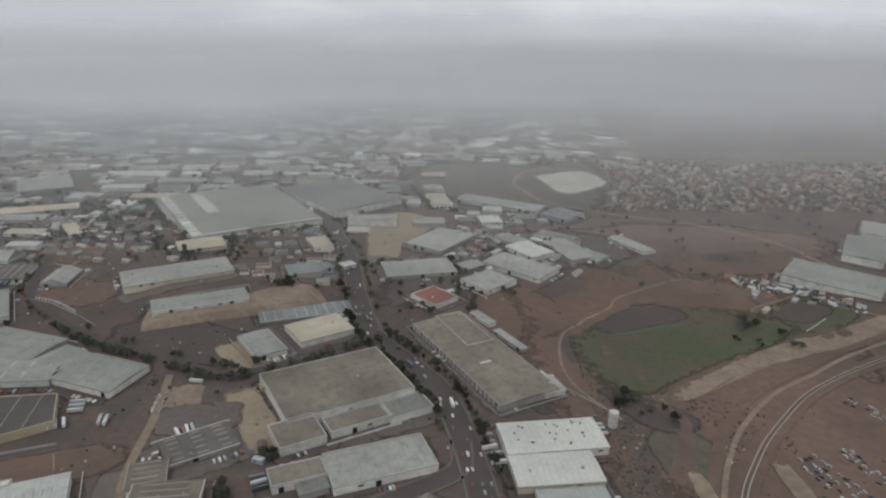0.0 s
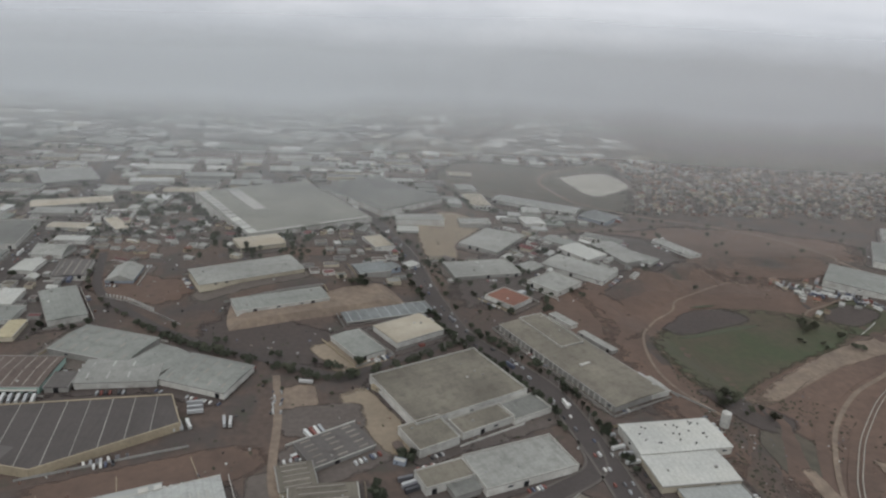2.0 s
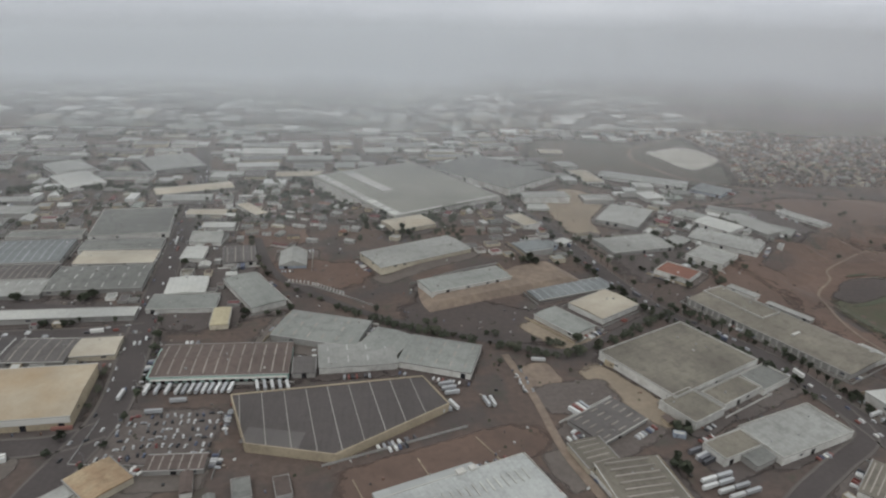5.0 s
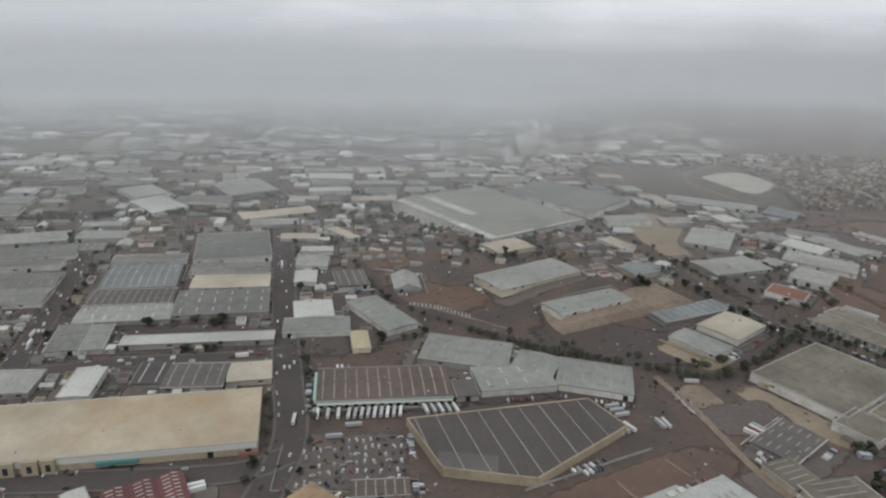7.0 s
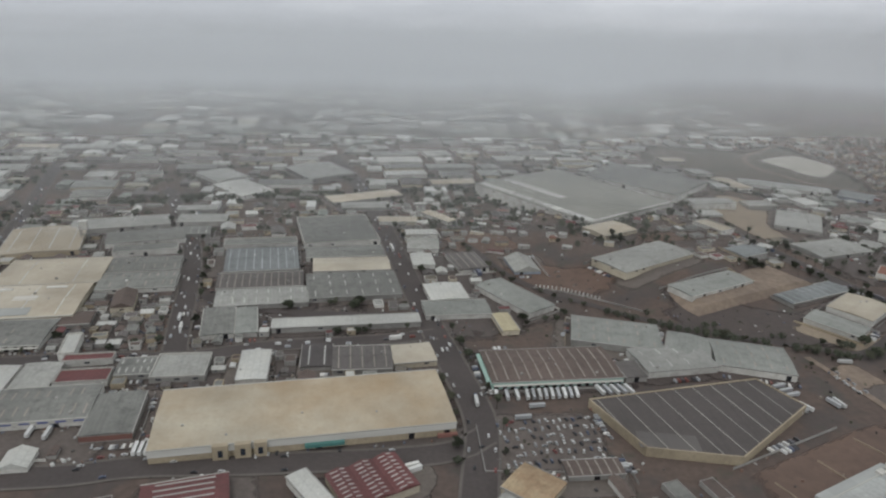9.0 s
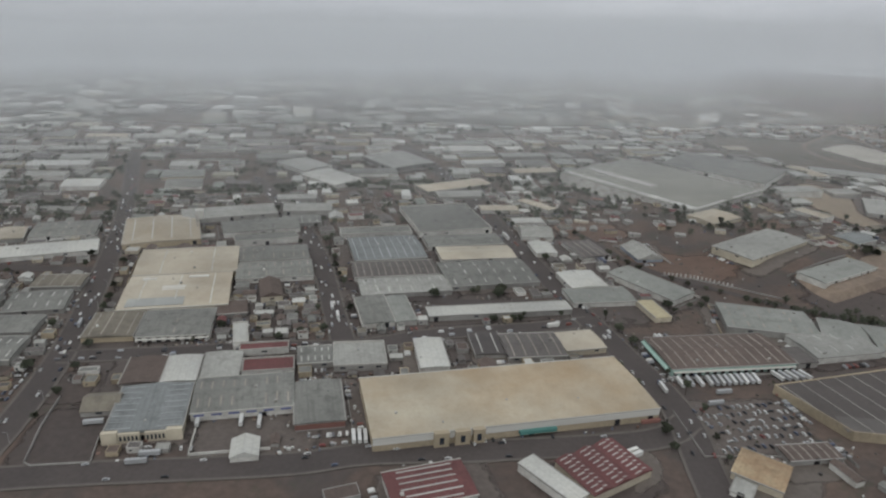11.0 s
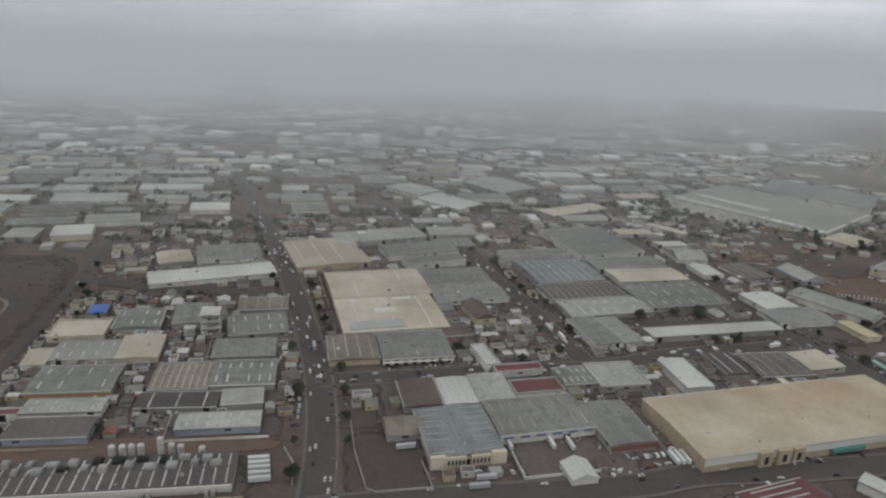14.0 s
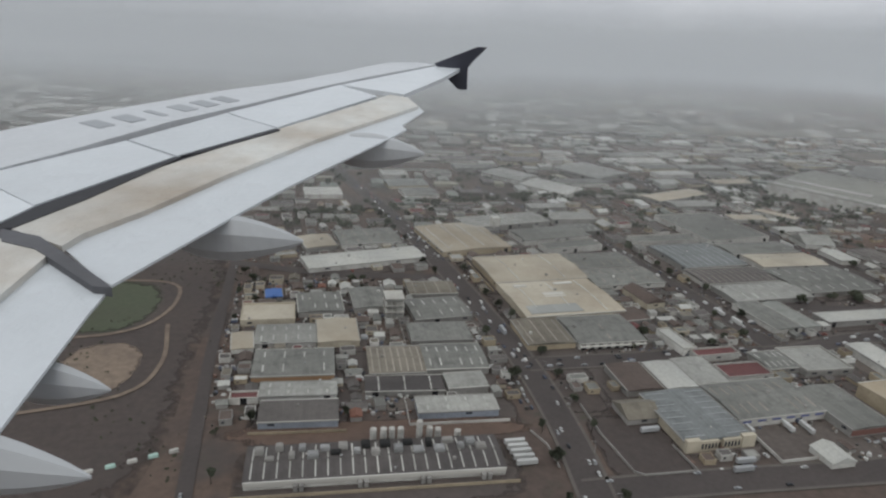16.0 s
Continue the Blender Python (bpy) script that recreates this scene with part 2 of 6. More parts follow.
# ---- mesh helpers ----
class Shape:
    """Corner and face lists of one mesh."""

    def __init__(self):
        self.v, self.f = [], []

    def box(self, x, y, z, sx, sy, sz, taper=1.0, turn=0.0):
        """A box on its base centre, its top narrowed by taper."""
        n = len(self.v)
        c, s = math.cos(turn), math.sin(turn)
        for k, (zz, t) in enumerate(((z, 1.0), (z + sz, taper))):
            for a, b in ((-1, -1), (1, -1), (1, 1), (-1, 1)):
                px, py = a * sx / 2 * t, b * sy / 2 * t
                self.v.append((x + c * px - s * py, y + s * px + c * py, zz))
        self.f += [(n, n + 3, n + 2, n + 1), (n + 4, n + 5, n + 6, n + 7)]
        self.f += [(n + i, n + (i + 1) % 4, n + 4 + (i + 1) % 4, n + 4 + i) for i in range(4)]
        return self

    def prism(self, x, y, z, sx, sy, rise, slab, along=True):
        """A low gabled slab: ridge along x (or y), with a thickness at the eaves."""
        n = len(self.v)
        pts = [(-sy / 2, 0), (sy / 2, 0), (sy / 2, slab), (0, slab + rise), (-sy / 2, slab)] if along else [(-sx / 2, 0), (sx / 2, 0), (sx / 2, slab), (0, slab + rise), (-sx / 2, slab)]
        for e in (-1, 1):
            for a, b in pts:
                self.v.append((x + e * sx / 2, y + a, z + b) if along else (x + a, y + e * sy / 2, z + b))
        one, two = tuple(range(n, n + 5)), tuple(range(n + 9, n + 4, -1))
        self.f += [one, two] + [(n + i, n + 5 + i, n + 5 + (i + 1) % 5, n + (i + 1) % 5) for i in range(5)]
        return self

    def tube(self, x, y, z, r, h, sides=12, top=1.0):
        n = len(self.v)
        for zz, t in ((z, 1.0), (z + h, top)):
            for i in range(sides):
                a = 2 * math.pi * i / sides
                self.v.append((x + r * t * math.cos(a), y + r * t * math.sin(a), zz))
        self.f += [tuple(range(n + sides - 1, n - 1, -1)), tuple(range(n + sides, n + 2 * sides))]
        self.f += [(n + i, n + (i + 1) % sides, n + sides + (i + 1) % sides, n + sides + i) for i in range(sides)]
        return self

    def wheel(self, x, y, z, r, w, sides=10):
        n = len(self.v)
        for e in (-1, 1):
            for i in range(sides):
                a = 2 * math.pi * i / sides
                self.v.append((x + r * math.cos(a), y + e * w / 2, z + r * math.sin(a)))
        self.f += [tuple(range(n, n + sides)), tuple(range(n + 2 * sides - 1, n + sides - 1, -1))]
        self.f += [(n + i, n + sides + i, n + sides + (i + 1) % sides, n + (i + 1) % sides) for i in range(sides)]
        return self

    def mesh(self, name, material):
        me = bpy.data.meshes.new(name)
        me.from_pydata(self.v, [], self.f)
        me.update()
        bm = bmesh.new()
        bm.from_mesh(me)
        bmesh.ops.recalc_face_normals(bm, faces=bm.faces)
        bm.to_mesh(me)
        bm.free()
        me.materials.append(material)
        return me


def part(name, shape, material, parent, label=""):
    ob = new(name, shape.mesh(name, material) if isinstance(shape, Shape) else shape)
    ob.parent = parent
    return tagged(ob, label)


def root(name, x, y, z, turn, label, category, group="", kind=""):
    ob = new(name)
    ob.matrix_world = pose(x, y, z, 0, 0, turn)
    return tagged(ob, label, category, group, kind)


UNIT = {}


def unit(name, material, build):
    """A mesh that alike pieces share."""
    if name not in UNIT:
        UNIT[name] = build().mesh(name, material)
    return UNIT[name]


def piece(name, me, parent, x, y, z, sx=1.0, sy=1.0, sz=1.0, turn=0.0):
    ob = new(name, me)
    ob.parent = parent
    ob.location, ob.scale, ob.rotation_euler = (x, y, z), (sx, sy, sz), (0, 0, turn)
    return ob


def ease(a, b, v):
    t = min(1.0, max(0.0, (v - a) / (b - a)))
    return t * t * (3 - 2 * t)


# ---- the ground: one sheet with a low hill under the mill and a valley east of the works ----
EDGE_Y, EDGE_X = (100, 179, 236, 275, 340, 395, 432, 460), (70, 76, 92, 82, 62, 100, 180, 420)


def ground_z(x, y):
    edge = float(np.interp(y, EDGE_Y, EDGE_X))
    low = ease(edge + 3, edge + 34, x) * (1 - ease(405, 470, y)) * (1 - ease(230, 300, x) * 0.6)
    rough = noise.noise((x * 0.02, y * 0.02, 3.1)) * 1.5 * low
    hill = 6.0 * (1 - ease(0.6, 1.05, math.hypot((x + 125) / 85, (y - 410) / 105)))
    mound = 6.0 * (1 - ease(0.55, 1.15, math.hypot((x + 62) / 90, (y - 545) / 85)))
    return hill + mound - 8.0 * low + rough


def ground_sheet():
    xs = [-4500, -2500, -1500, -1000, -800] + list(range(-720, 420, 6)) + [440, 500, 600, 1000, 2000, 4500]
    ys = [-4500, -1500, -500, 0, 60] + list(range(100, 700, 6)) + [720, 800, 1200, 2000, 4500]
    s = Shape()
    s.v = [(x, y, ground_z(x, y) if 50 < y < 710 else 0.0) for y in ys for x in xs]
    w = len(xs)
    s.f = [(j * w + i, j * w + i + 1, (j + 1) * w + i + 1, (j + 1) * w + i) for j in range(len(ys) - 1) for i in range(w - 1)]
    ob = new("ground", s.mesh("ground", M_GROUND))
    return tagged(ob, "brown grey bare town ground with worn yards and scrub", "ground", kind="structure")


ground_sheet()


def patch(soil, x, y, a, b, turn=0.0, square=4.0, lift=0.1, seed=1, wobble=0.1, label=""):
    """A draped patch of soil with an uneven rim; square: 2 is an ellipse, more is nearer to a rectangle."""
    s = Shape()
    rings, segs = 9, 44
    c0, s0 = math.cos(radians(turn)), math.sin(radians(turn))
    s.v.append((x, y, ground_z(x, y) + lift))
    for r in range(1, rings + 1):
        for i in range(segs):
            t = 2 * math.pi * i / segs
            c, n = math.cos(t), math.sin(t)
            k = (abs(c) ** square + abs(n) ** square) ** (-1 / square)
            k *= r / rings * (1 + wobble * noise.noise((c * 2.2 + seed * 7.3, n * 2.2, seed)))
            px, py = a / 2 * k * c, b / 2 * k * n
            wx, wy = x + c0 * px - s0 * py, y + s0 * px + c0 * py
            s.v.append((wx, wy, ground_z(wx, wy) + lift))
    s.f = [(0, 1 + i, 1 + (i + 1) % segs) for i in range(segs)]
    for r in range(rings - 1):
        o = 1 + r * segs
        s.f += [(o + i, o + segs + i, o + segs + (i + 1) % segs, o + (i + 1) % segs) for i in range(segs)]
    names = {"earth": "dirt_ground", "tan": "sandy_ground", "dark": "bare_soil", "field": "field", "grass": "grass_field", "gravel": "gravel_yard", "bank": "earth_bank", "asphalt": "asphalt_yard", "concrete": "concrete_yard"}
    me = s.mesh(names[soil], SOIL[soil])
    set_rim(me, rings, segs)
    ob = new(names[soil], me)
    return tagged(ob, label or "uneven patch of " + soil + " ground", "ground", kind="structure")


def smooth_line(pts, step=4.0):
    """A rounded way through the plan points."""
    p = [Vector((*q, 0)) for q in pts]
    p = [2 * p[0] - p[1], *p, 2 * p[-1] - p[-2]]
    out = []
    for i in range(1, len(p) - 2):
        a, b, c, d = p[i - 1 : i + 3]
        n = max(2, int((c - b).length / step))
        for k in range(n):
            t = k / n
            out.append(0.5 * (2 * b + (c - a) * t + (2 * a - 5 * b + 4 * c - d) * t * t + (3 * b - a - 3 * c + d) * t**3))
    out.append(p[-2])
    return out


def ribbon(name, line, left, right, lift, thick, material, parent=None, label="", category="", kind=""):
    """A strip from left to right metres beside the line, with a real thickness."""
    s = Shape()
    for i, q in enumerate(line):
        d = (line[min(i + 1, len(line) - 1)] - line[max(i - 1, 0)]).normalized()
        n = Vector((-d.y, d.x, 0))
        for off, dz in ((left, 0), (left, thick), (right, thick), (right, 0)):
            w = q + n * off
            s.v.append((w.x, w.y, ground_z(w.x, w.y) + lift + dz))
    for i in range(len(line) - 1):
        o = 4 * i
        s.f += [(o + k, o + 4 + k, o + 4 + (k + 1) % 4, o + (k + 1) % 4) for k in range(4)]
    s.f += [(0, 1, 2, 3), (len(s.v) - 1, len(s.v) - 2, len(s.v) - 3, len(s.v) - 4)]
    ob = new(name, s.mesh(name, material))
    ob.parent = parent
    return tagged(ob, label, category, "", kind)


ROADS = []


def road(width, *pts, paved=True, soil=None, label=""):
    line = smooth_line(pts)
    ROADS.append((line, width))
    if soil:
        return ribbon("dirt_road", line, width / 2, -width / 2, 0.16 + 0.01 * len(ROADS), 0.05, SOIL[soil], None, label, "road", "structure")
    ob = ribbon("road", line, width / 2, -width / 2, 0.14 + 0.012 * len(ROADS), 0.05, M_ASPHALT, None, label or "worn dark asphalt street between the works", "road", "structure")
    if paved:
        for e in (1, -1):
            ribbon("pavement", line, e * (width / 2 + 1.1), e * width / 2, 0.12, 0.22, M_PAVE, ob)
    return ob


def plot(soil, corners, lift=0.1, label="", name="dirt_ground"):
    """A draped plot of soil inside a smooth closed outline."""
    rim = smooth_line([*corners, corners[0]], 4.0)[:-1]
    mx, my = sum(q.x for q in rim) / len(rim), sum(q.y for q in rim) / len(rim)
    s, rings, segs = Shape(), 12, len(rim)
    s.v.append((mx, my, ground_z(mx, my) + lift))
    for r in range(1, rings + 1):
        for q in rim:
            k = r / rings
            px, py = mx + (q.x - mx) * k, my + (q.y - my) * k
            s.v.append((px, py, ground_z(px, py) + lift))
    s.f += [(0, 1 + i, 1 + (i + 1) % segs) for i in range(segs)]
    for r in range(rings - 1):
        a, b = 1 + r * segs, 1 + (r + 1) * segs
        s.f += [(a + i, b + i, b + (i + 1) % segs, a + (i + 1) % segs) for i in range(segs)]
    me = s.mesh(name, SOIL[soil])
    set_rim(me, rings, segs)
    return tagged(new(name, me), label, "ground", kind="structure")


# ---- streets and tracks ----
road(10, (-190, 640), (-139, 566), (-106, 524), (-73, 480), (-47, 418), (-33, 351), (-19, 301), (0, 272), (16, 247), (24, 218), (30, 184), (33, 150), (34, 110), label="wide curving dark asphalt avenue with cars")
road(7, (24, 210), (22, 192), (0, 177), (-25, 160), (-36, 148), (-46, 120), label="curving asphalt side street")
road(5, (-19, 296), (-56, 269), (-79, 257), (-99, 263), (-131, 276), (-160, 290), (-185, 308), (-220, 343), (-240, 400), paved=False, label="narrow asphalt lane round the works")
road(3.4, (-107, 255), (-101, 223), (-97, 187), (-88, 154), (-80, 110), paved=False, soil="bank", label="pale dirt lane between the yards")
road(11, (-330, 640), (-303, 520), (-290, 425), (-280, 345), (-274, 295), (-268, 255), (-263, 214), (-270, 175), (-280, 120), label="straight asphalt avenue with parked cars")
road(9, (-262, 206), (-280, 197), (-335, 195), (-375, 196), (-400, 193), (-458, 193), (-493, 192), label="asphalt cross street before the cream warehouse")
road(9, (-450, 520), (-425, 455), (-406, 400), (-395, 350), (-388, 300), (-383, 268), label="asphalt avenue lined with parked cars")
road(8, (-490, 261), (-442, 263), (-415, 265), (-377, 265), (-345, 273), (-300, 277), (-272, 282), label="asphalt cross street between the works")
road(9, (-560, 600), (-522, 450), (-506, 370), (-495, 302), (-490, 260), (-489, 224), (-491, 193), (-498, 120), label="long straight asphalt avenue with traffic")
road(4.2, (-606, 420), (-605, 363), (-603, 287), (-601, 248), (-598, 200), (-593, 120), paved=False, label="asphalt street along the playing fields")
road(7, (-606, 366), (-560, 352), (-506, 345), paved=False, label="narrow asphalt street")
road(6, (-395, 330), (-340, 306), (-276, 300), paved=False, label="narrow asphalt street")

# ---- soils and fields ----
patch("earth", 150, 300, 190, 260, 0, 3, 0.12, 2, 0.2, "bare brown dirt slope and valley floor")
plot("field", [(82, 300), (104, 330), (152, 361), (209, 352), (226, 336), (212, 319), (183, 301), (134, 272), (98, 246), (84, 268)], 0.6, "dull green cropped field in the valley", "crop_field")
plot("dark", [(101, 329), (129, 354), (159, 358), (163, 342), (134, 328), (110, 320)], 0.72, "dark ploughed plot within the field")
patch("grass", 139, 327, 66, 3.6, 19, 2.4, 0.8, 5, 0.2, "thin strip of brighter green crop")
patch("grass", 142, 362, 22, 3.0, 16, 2.4, 0.8, 51, 0.2, "thin strip of brighter green crop")
plot("asphalt", [(-20, 332), (15, 334), (66, 374), (114, 406), (160, 428), (150, 470), (82, 478), (4, 420), (-22, 360)], 0.2, "worn grey paved yards between the eastern works")
plot("field", [(203, 338), (212, 356), (250, 378), (272, 352), (236, 328)], 0.25, "dull green plot beside the sheds", "crop_field")
plot("dark", [(212, 346), (224, 362), (246, 372), (258, 356), (232, 340)], 0.36, "dark ploughed plot beside the sheds")
road(1.5, (92, 226), (86, 236), (77, 254), (75, 276), (81, 304), (99, 336), (119, 355), (131, 374), (176, 401), (190, 398), paved=False, soil="bank", label="pale dirt track round the field")
road(1.4, (198, 334), (207, 356), (227, 369), (252, 380), (263, 358), (282, 342), paved=False, soil="bank", label="pale dirt track to the sheds")
plot("scrubland", [(-25, 639), (6, 712), (62, 722), (124, 706), (190, 740), (186, 646), (158, 545), (118, 534), (71, 545), (25, 567), (-6, 566)], 0.14, "dark scrubby open hillside beyond the works")
road(3, (93, 611), (106, 572), (128, 552), (162, 529), (210, 511), (248, 488), (271, 461), (290, 425), paved=False, soil="bank", label="narrow pale road over the brown hillside")
road(3, (106, 575), (93, 611), (91, 637), (102, 670), (128, 698), (158, 722), (206, 763), (308, 862), paved=False, soil="bank", label="pale road curving up to the far suburb")
plot("concrete", [(-299, 193), (-292, 196), (-284.5, 193), (-281.5, 186), (-284, 178.5), (-290, 174), (-296, 172), (-293, 182)], 0.2, "pale concrete apron rounding the corner of a red roofed works", "paved_apron")
plot("pale", [(113, 662), (145, 684), (177, 690), (187, 640), (160, 606), (131, 592)], 0.3, "pale graded lot on the open hillside")
patch("earth", 205, 460, 210, 90, 0, 3, 0.1, 6, 0.25, "bare brown hillside")
plot("bank", [(116, 254), (140, 273), (162, 288), (186, 304), (224, 324), (300, 352), (300, 336), (210, 299), (168, 280), (140, 260), (124, 250)], 0.3, "tan graded bank above the railway", "earth_bank")
road(4.5, (330, 352), (245, 312), (199, 284), (173, 267), (150, 245), (134, 224), (118, 190), (104, 140), paved=False, soil="earth", label="brown graded bench above the railway")
road(2.2, (330, 344), (245, 306), (203, 280), (177, 263), (154, 241), (138, 220), (121, 188), (106, 140), paved=False, soil="bank", label="pale edge of the graded bench")
plot("dark", [(86, 250), (100, 252), (122, 250), (132, 236), (118, 226), (98, 226)], 0.3, "dark damp hollow below the bank")
plot("scrubland", [(98, 214), (104, 224), (116, 232), (128, 228), (130, 214), (121, 200), (112, 186), (103, 196)], 0.28, "dark scrubby slope below the white works")
patch("bank", 116, 182, 8, 44, 4, 5, 0.6, 8, 0.1, "pale graded strip of soil")
patch("bank", 153, 185, 9, 50, 4, 5, 0.5, 9, 0.1, "pale graded strip of soil")
plot("tan", [(-41, 470), (-37, 440), (-33, 411), (-12, 412), (-10, 441), (6, 468), (21, 497), (4, 506), (-14, 509), (-30, 494)], 0.12, "flat bare tan building plot beside the avenue")
patch("dark", -113, 289, 82, 40, -18, 4, 0.1, 12, 0.12, "dark bare plot below the warehouse terrace")
patch("tan", -75, 277, 31, 34, 34, 6, 0.13, 13, 0.06, "tan paved yard round a small warehouse")
patch("tan", -60, 222, 16, 52, 30, 5, 0.12, 14, 0.08, "tan yard beside the large brown warehouse")
patch("bank", -95, 238, 17, 20, 12, 6, 0.1, 15, 0.08, "tan brown yard")
patch("gravel", -83, 222, 36, 22, 12, 6, 0.16, 45, 0.08, "grey brown yard")
patch("earth", -140, 184, 84, 22, 21, 4, 0.1, 16, 0.12, "reddish brown cut slope below the dark warehouse")
patch("earth", -198, 345, 62, 34, -20, 3, 0.1, 17, 0.2, "brown vacant ground")
patch("earth", -110, 400, 40, 18, 10, 3, 0.1, 18, 0.2, "brown vacant ground")
patch("earth", -230, 405, 46, 40, 0, 3, 0.1, 19, 0.2, "brown vacant ground")
patch("dark", -478, 240, 16, 22, 0, 5, 0.1, 20, 0.08, "dark vacant lot at the street corner")
patch("dark", -470, 210, 26, 34, 0, 5, 0.09, 21, 0.08, "dark yard with parked trucks")
patch("dark", -655, 290, 96, 220, 0, 5, 0.08, 22, 0.08, "brown bare ground of the playing fields")
patch("grass", -648, 319, 38, 50, 0, 2.4, 0.16, 23, 0.05, "green sports field")
patch("bank", -638, 268, 26, 36, 0, 2.6, 0.15, 24, 0.08, "tan bare sports field")
patch("earth", -545, 225, 90, 11, 0, 5, 0.1, 25, 0.15, "tan verge behind the cold store")
patch("asphalt", -252, 335, 46, 120, 6, 6, 0.09, 46, 0.1, "worn grey paved yards along the avenue")
patch("asphalt", -345, 300, 90, 190, 6, 6, 0.022, 47, 0.1, "worn grey paved yards between the works")
patch("asphalt", -450, 320, 80, 190, 6, 6, 0.026, 48, 0.1, "worn grey paved yards between the works")
patch("gravel", -243, 202, 46, 34, 0, 6, 0.1, 26, 0.05, "grey car park")
patch("gravel", -410, 208, 42, 22, 2, 6, 0.1, 27, 0.05, "concrete yard before the depot")
patch("earth", 60, 330, 60, 70, 0, 2.6, 0.1, 29, 0.2, "brown eroded slope")
road(1.6, (-668, 345), (-630, 342), (-623, 322), (-630, 300), (-648, 291), (-675, 292), paved=False, soil="bank", label="sandy running track round the sports field")
road(1.6, (-622, 300), (-618, 270), (-626, 250), (-660, 240), paved=False, soil="bank", label="sandy path round the bare field")
road(9, (330, 330), (245, 293), (197, 266), (163, 234), (143, 210), (126, 183), (112, 140), (108, 100), paved=False, soil="earth", label="graded railway bed in the valley")


def railway():
    line = smooth_line([(330, 330), (245, 293), (197, 266), (163, 234), (143, 210), (126, 183), (112, 140), (108, 100)])
    ob = root("railway_track", 0, 0, 0, 0, "single railway track on pale ballast in the valley", "track", kind="structure")
    m = surface("pale_ballast", (0.38, 0.34, 0.285), (0.28, 0.245, 0.2), world_space=True)
    for e in (-0.95, 0.95):
        ribbon("ballast", line, e + 0.26, e - 0.26, 0.72, 0.1, m, ob)
        for r in (-0.18, 0.18):
            ribbon("rail", line, e + r + 0.03, e + r - 0.03, 0.82, 0.12, M_METAL, ob)


railway()


def earth_bank(x, y, length, foot, rise, turn, soil, label):
    """A terrace with battered sides that a building stands on."""
    s = Shape().box(0, 0, 0, length + foot, foot * 2.0, rise, 0.8)
    ob = new("earth_terrace", s.mesh("earth_terrace", SOIL[soil]))
    ob.matrix_world = pose(x, y, -0.2, 0, 0, turn)
    return tagged(ob, label, "ground", kind="structure")


earth_bank(-98, 329, 84, 15, 4.4, 22, "bank", "tan earth terrace carrying a long warehouse")


# ---- distance: painted haze sheets and cloud ----
# one flat upright sheet; opacity and tint by height imitate distance haze
def mist(far, thin, thick, top, clear_above, label, bend=1.5):
    m = bpy.data.materials.new("painted_haze")
    m.use_nodes = True
    nt = m.node_tree
    nt.nodes.clear()
    pos = nt.nodes.new("ShaderNodeNewGeometry").outputs["Position"]
    sep = nt.nodes.new("ShaderNodeSeparateXYZ")
    nt.links.new(pos, sep.inputs[0])
    # the haze profile is squeezed lower westward, as the flight path sinks
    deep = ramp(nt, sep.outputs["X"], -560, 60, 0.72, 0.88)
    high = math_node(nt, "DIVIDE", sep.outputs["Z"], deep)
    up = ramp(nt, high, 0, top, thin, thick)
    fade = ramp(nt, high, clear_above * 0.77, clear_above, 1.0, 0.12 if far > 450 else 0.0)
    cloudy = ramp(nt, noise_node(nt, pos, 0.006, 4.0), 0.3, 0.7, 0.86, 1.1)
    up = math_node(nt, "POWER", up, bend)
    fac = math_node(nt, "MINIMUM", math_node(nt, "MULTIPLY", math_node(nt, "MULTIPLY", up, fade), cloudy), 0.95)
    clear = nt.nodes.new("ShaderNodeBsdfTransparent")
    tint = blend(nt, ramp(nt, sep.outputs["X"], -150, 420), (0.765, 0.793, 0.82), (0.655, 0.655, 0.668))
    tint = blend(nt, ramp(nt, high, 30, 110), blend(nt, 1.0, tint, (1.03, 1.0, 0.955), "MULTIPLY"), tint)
    a, b = nt.nodes.new("ShaderNodeBsdfDiffuse"), nt.nodes.new("ShaderNodeBsdfTranslucent")
    for n in (a, b):
        nt.links.new(tint, n.inputs["Color"])
    both, mixed, out = nt.nodes.new("ShaderNodeMixShader"), nt.nodes.new("ShaderNodeMixShader"), nt.nodes.new("ShaderNodeOutputMaterial")
    nt.links.new(a.outputs[0], both.inputs[1])
    nt.links.new(b.outputs[0], both.inputs[2])
    nt.links.new(fac, mixed.inputs[0])
    nt.links.new(clear.outputs[0], mixed.inputs[1])
    nt.links.new(both.outputs[0], mixed.inputs[2])
    nt.links.new(mixed.outputs[0], out.inputs["Surface"])
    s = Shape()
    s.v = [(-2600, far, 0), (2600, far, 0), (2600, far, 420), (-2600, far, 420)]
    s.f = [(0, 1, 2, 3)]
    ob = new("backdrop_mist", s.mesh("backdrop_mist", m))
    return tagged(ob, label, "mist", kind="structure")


# four sheets, one behind another, add up to the painted haze
mist(500, 0.15, 1.0, 114, 190, "upright sheet painted with grey haze before the far town", 2.4)
mist(455, 0.13, 0.17, 60, 120, "upright sheet with faint painted haze before the far town")
mist(410, 0.13, 0.17, 60, 120, "upright sheet with faint painted haze before the far town")
mist(365, 0.11, 0.15, 60, 120, "upright sheet with faint painted haze before the far town")


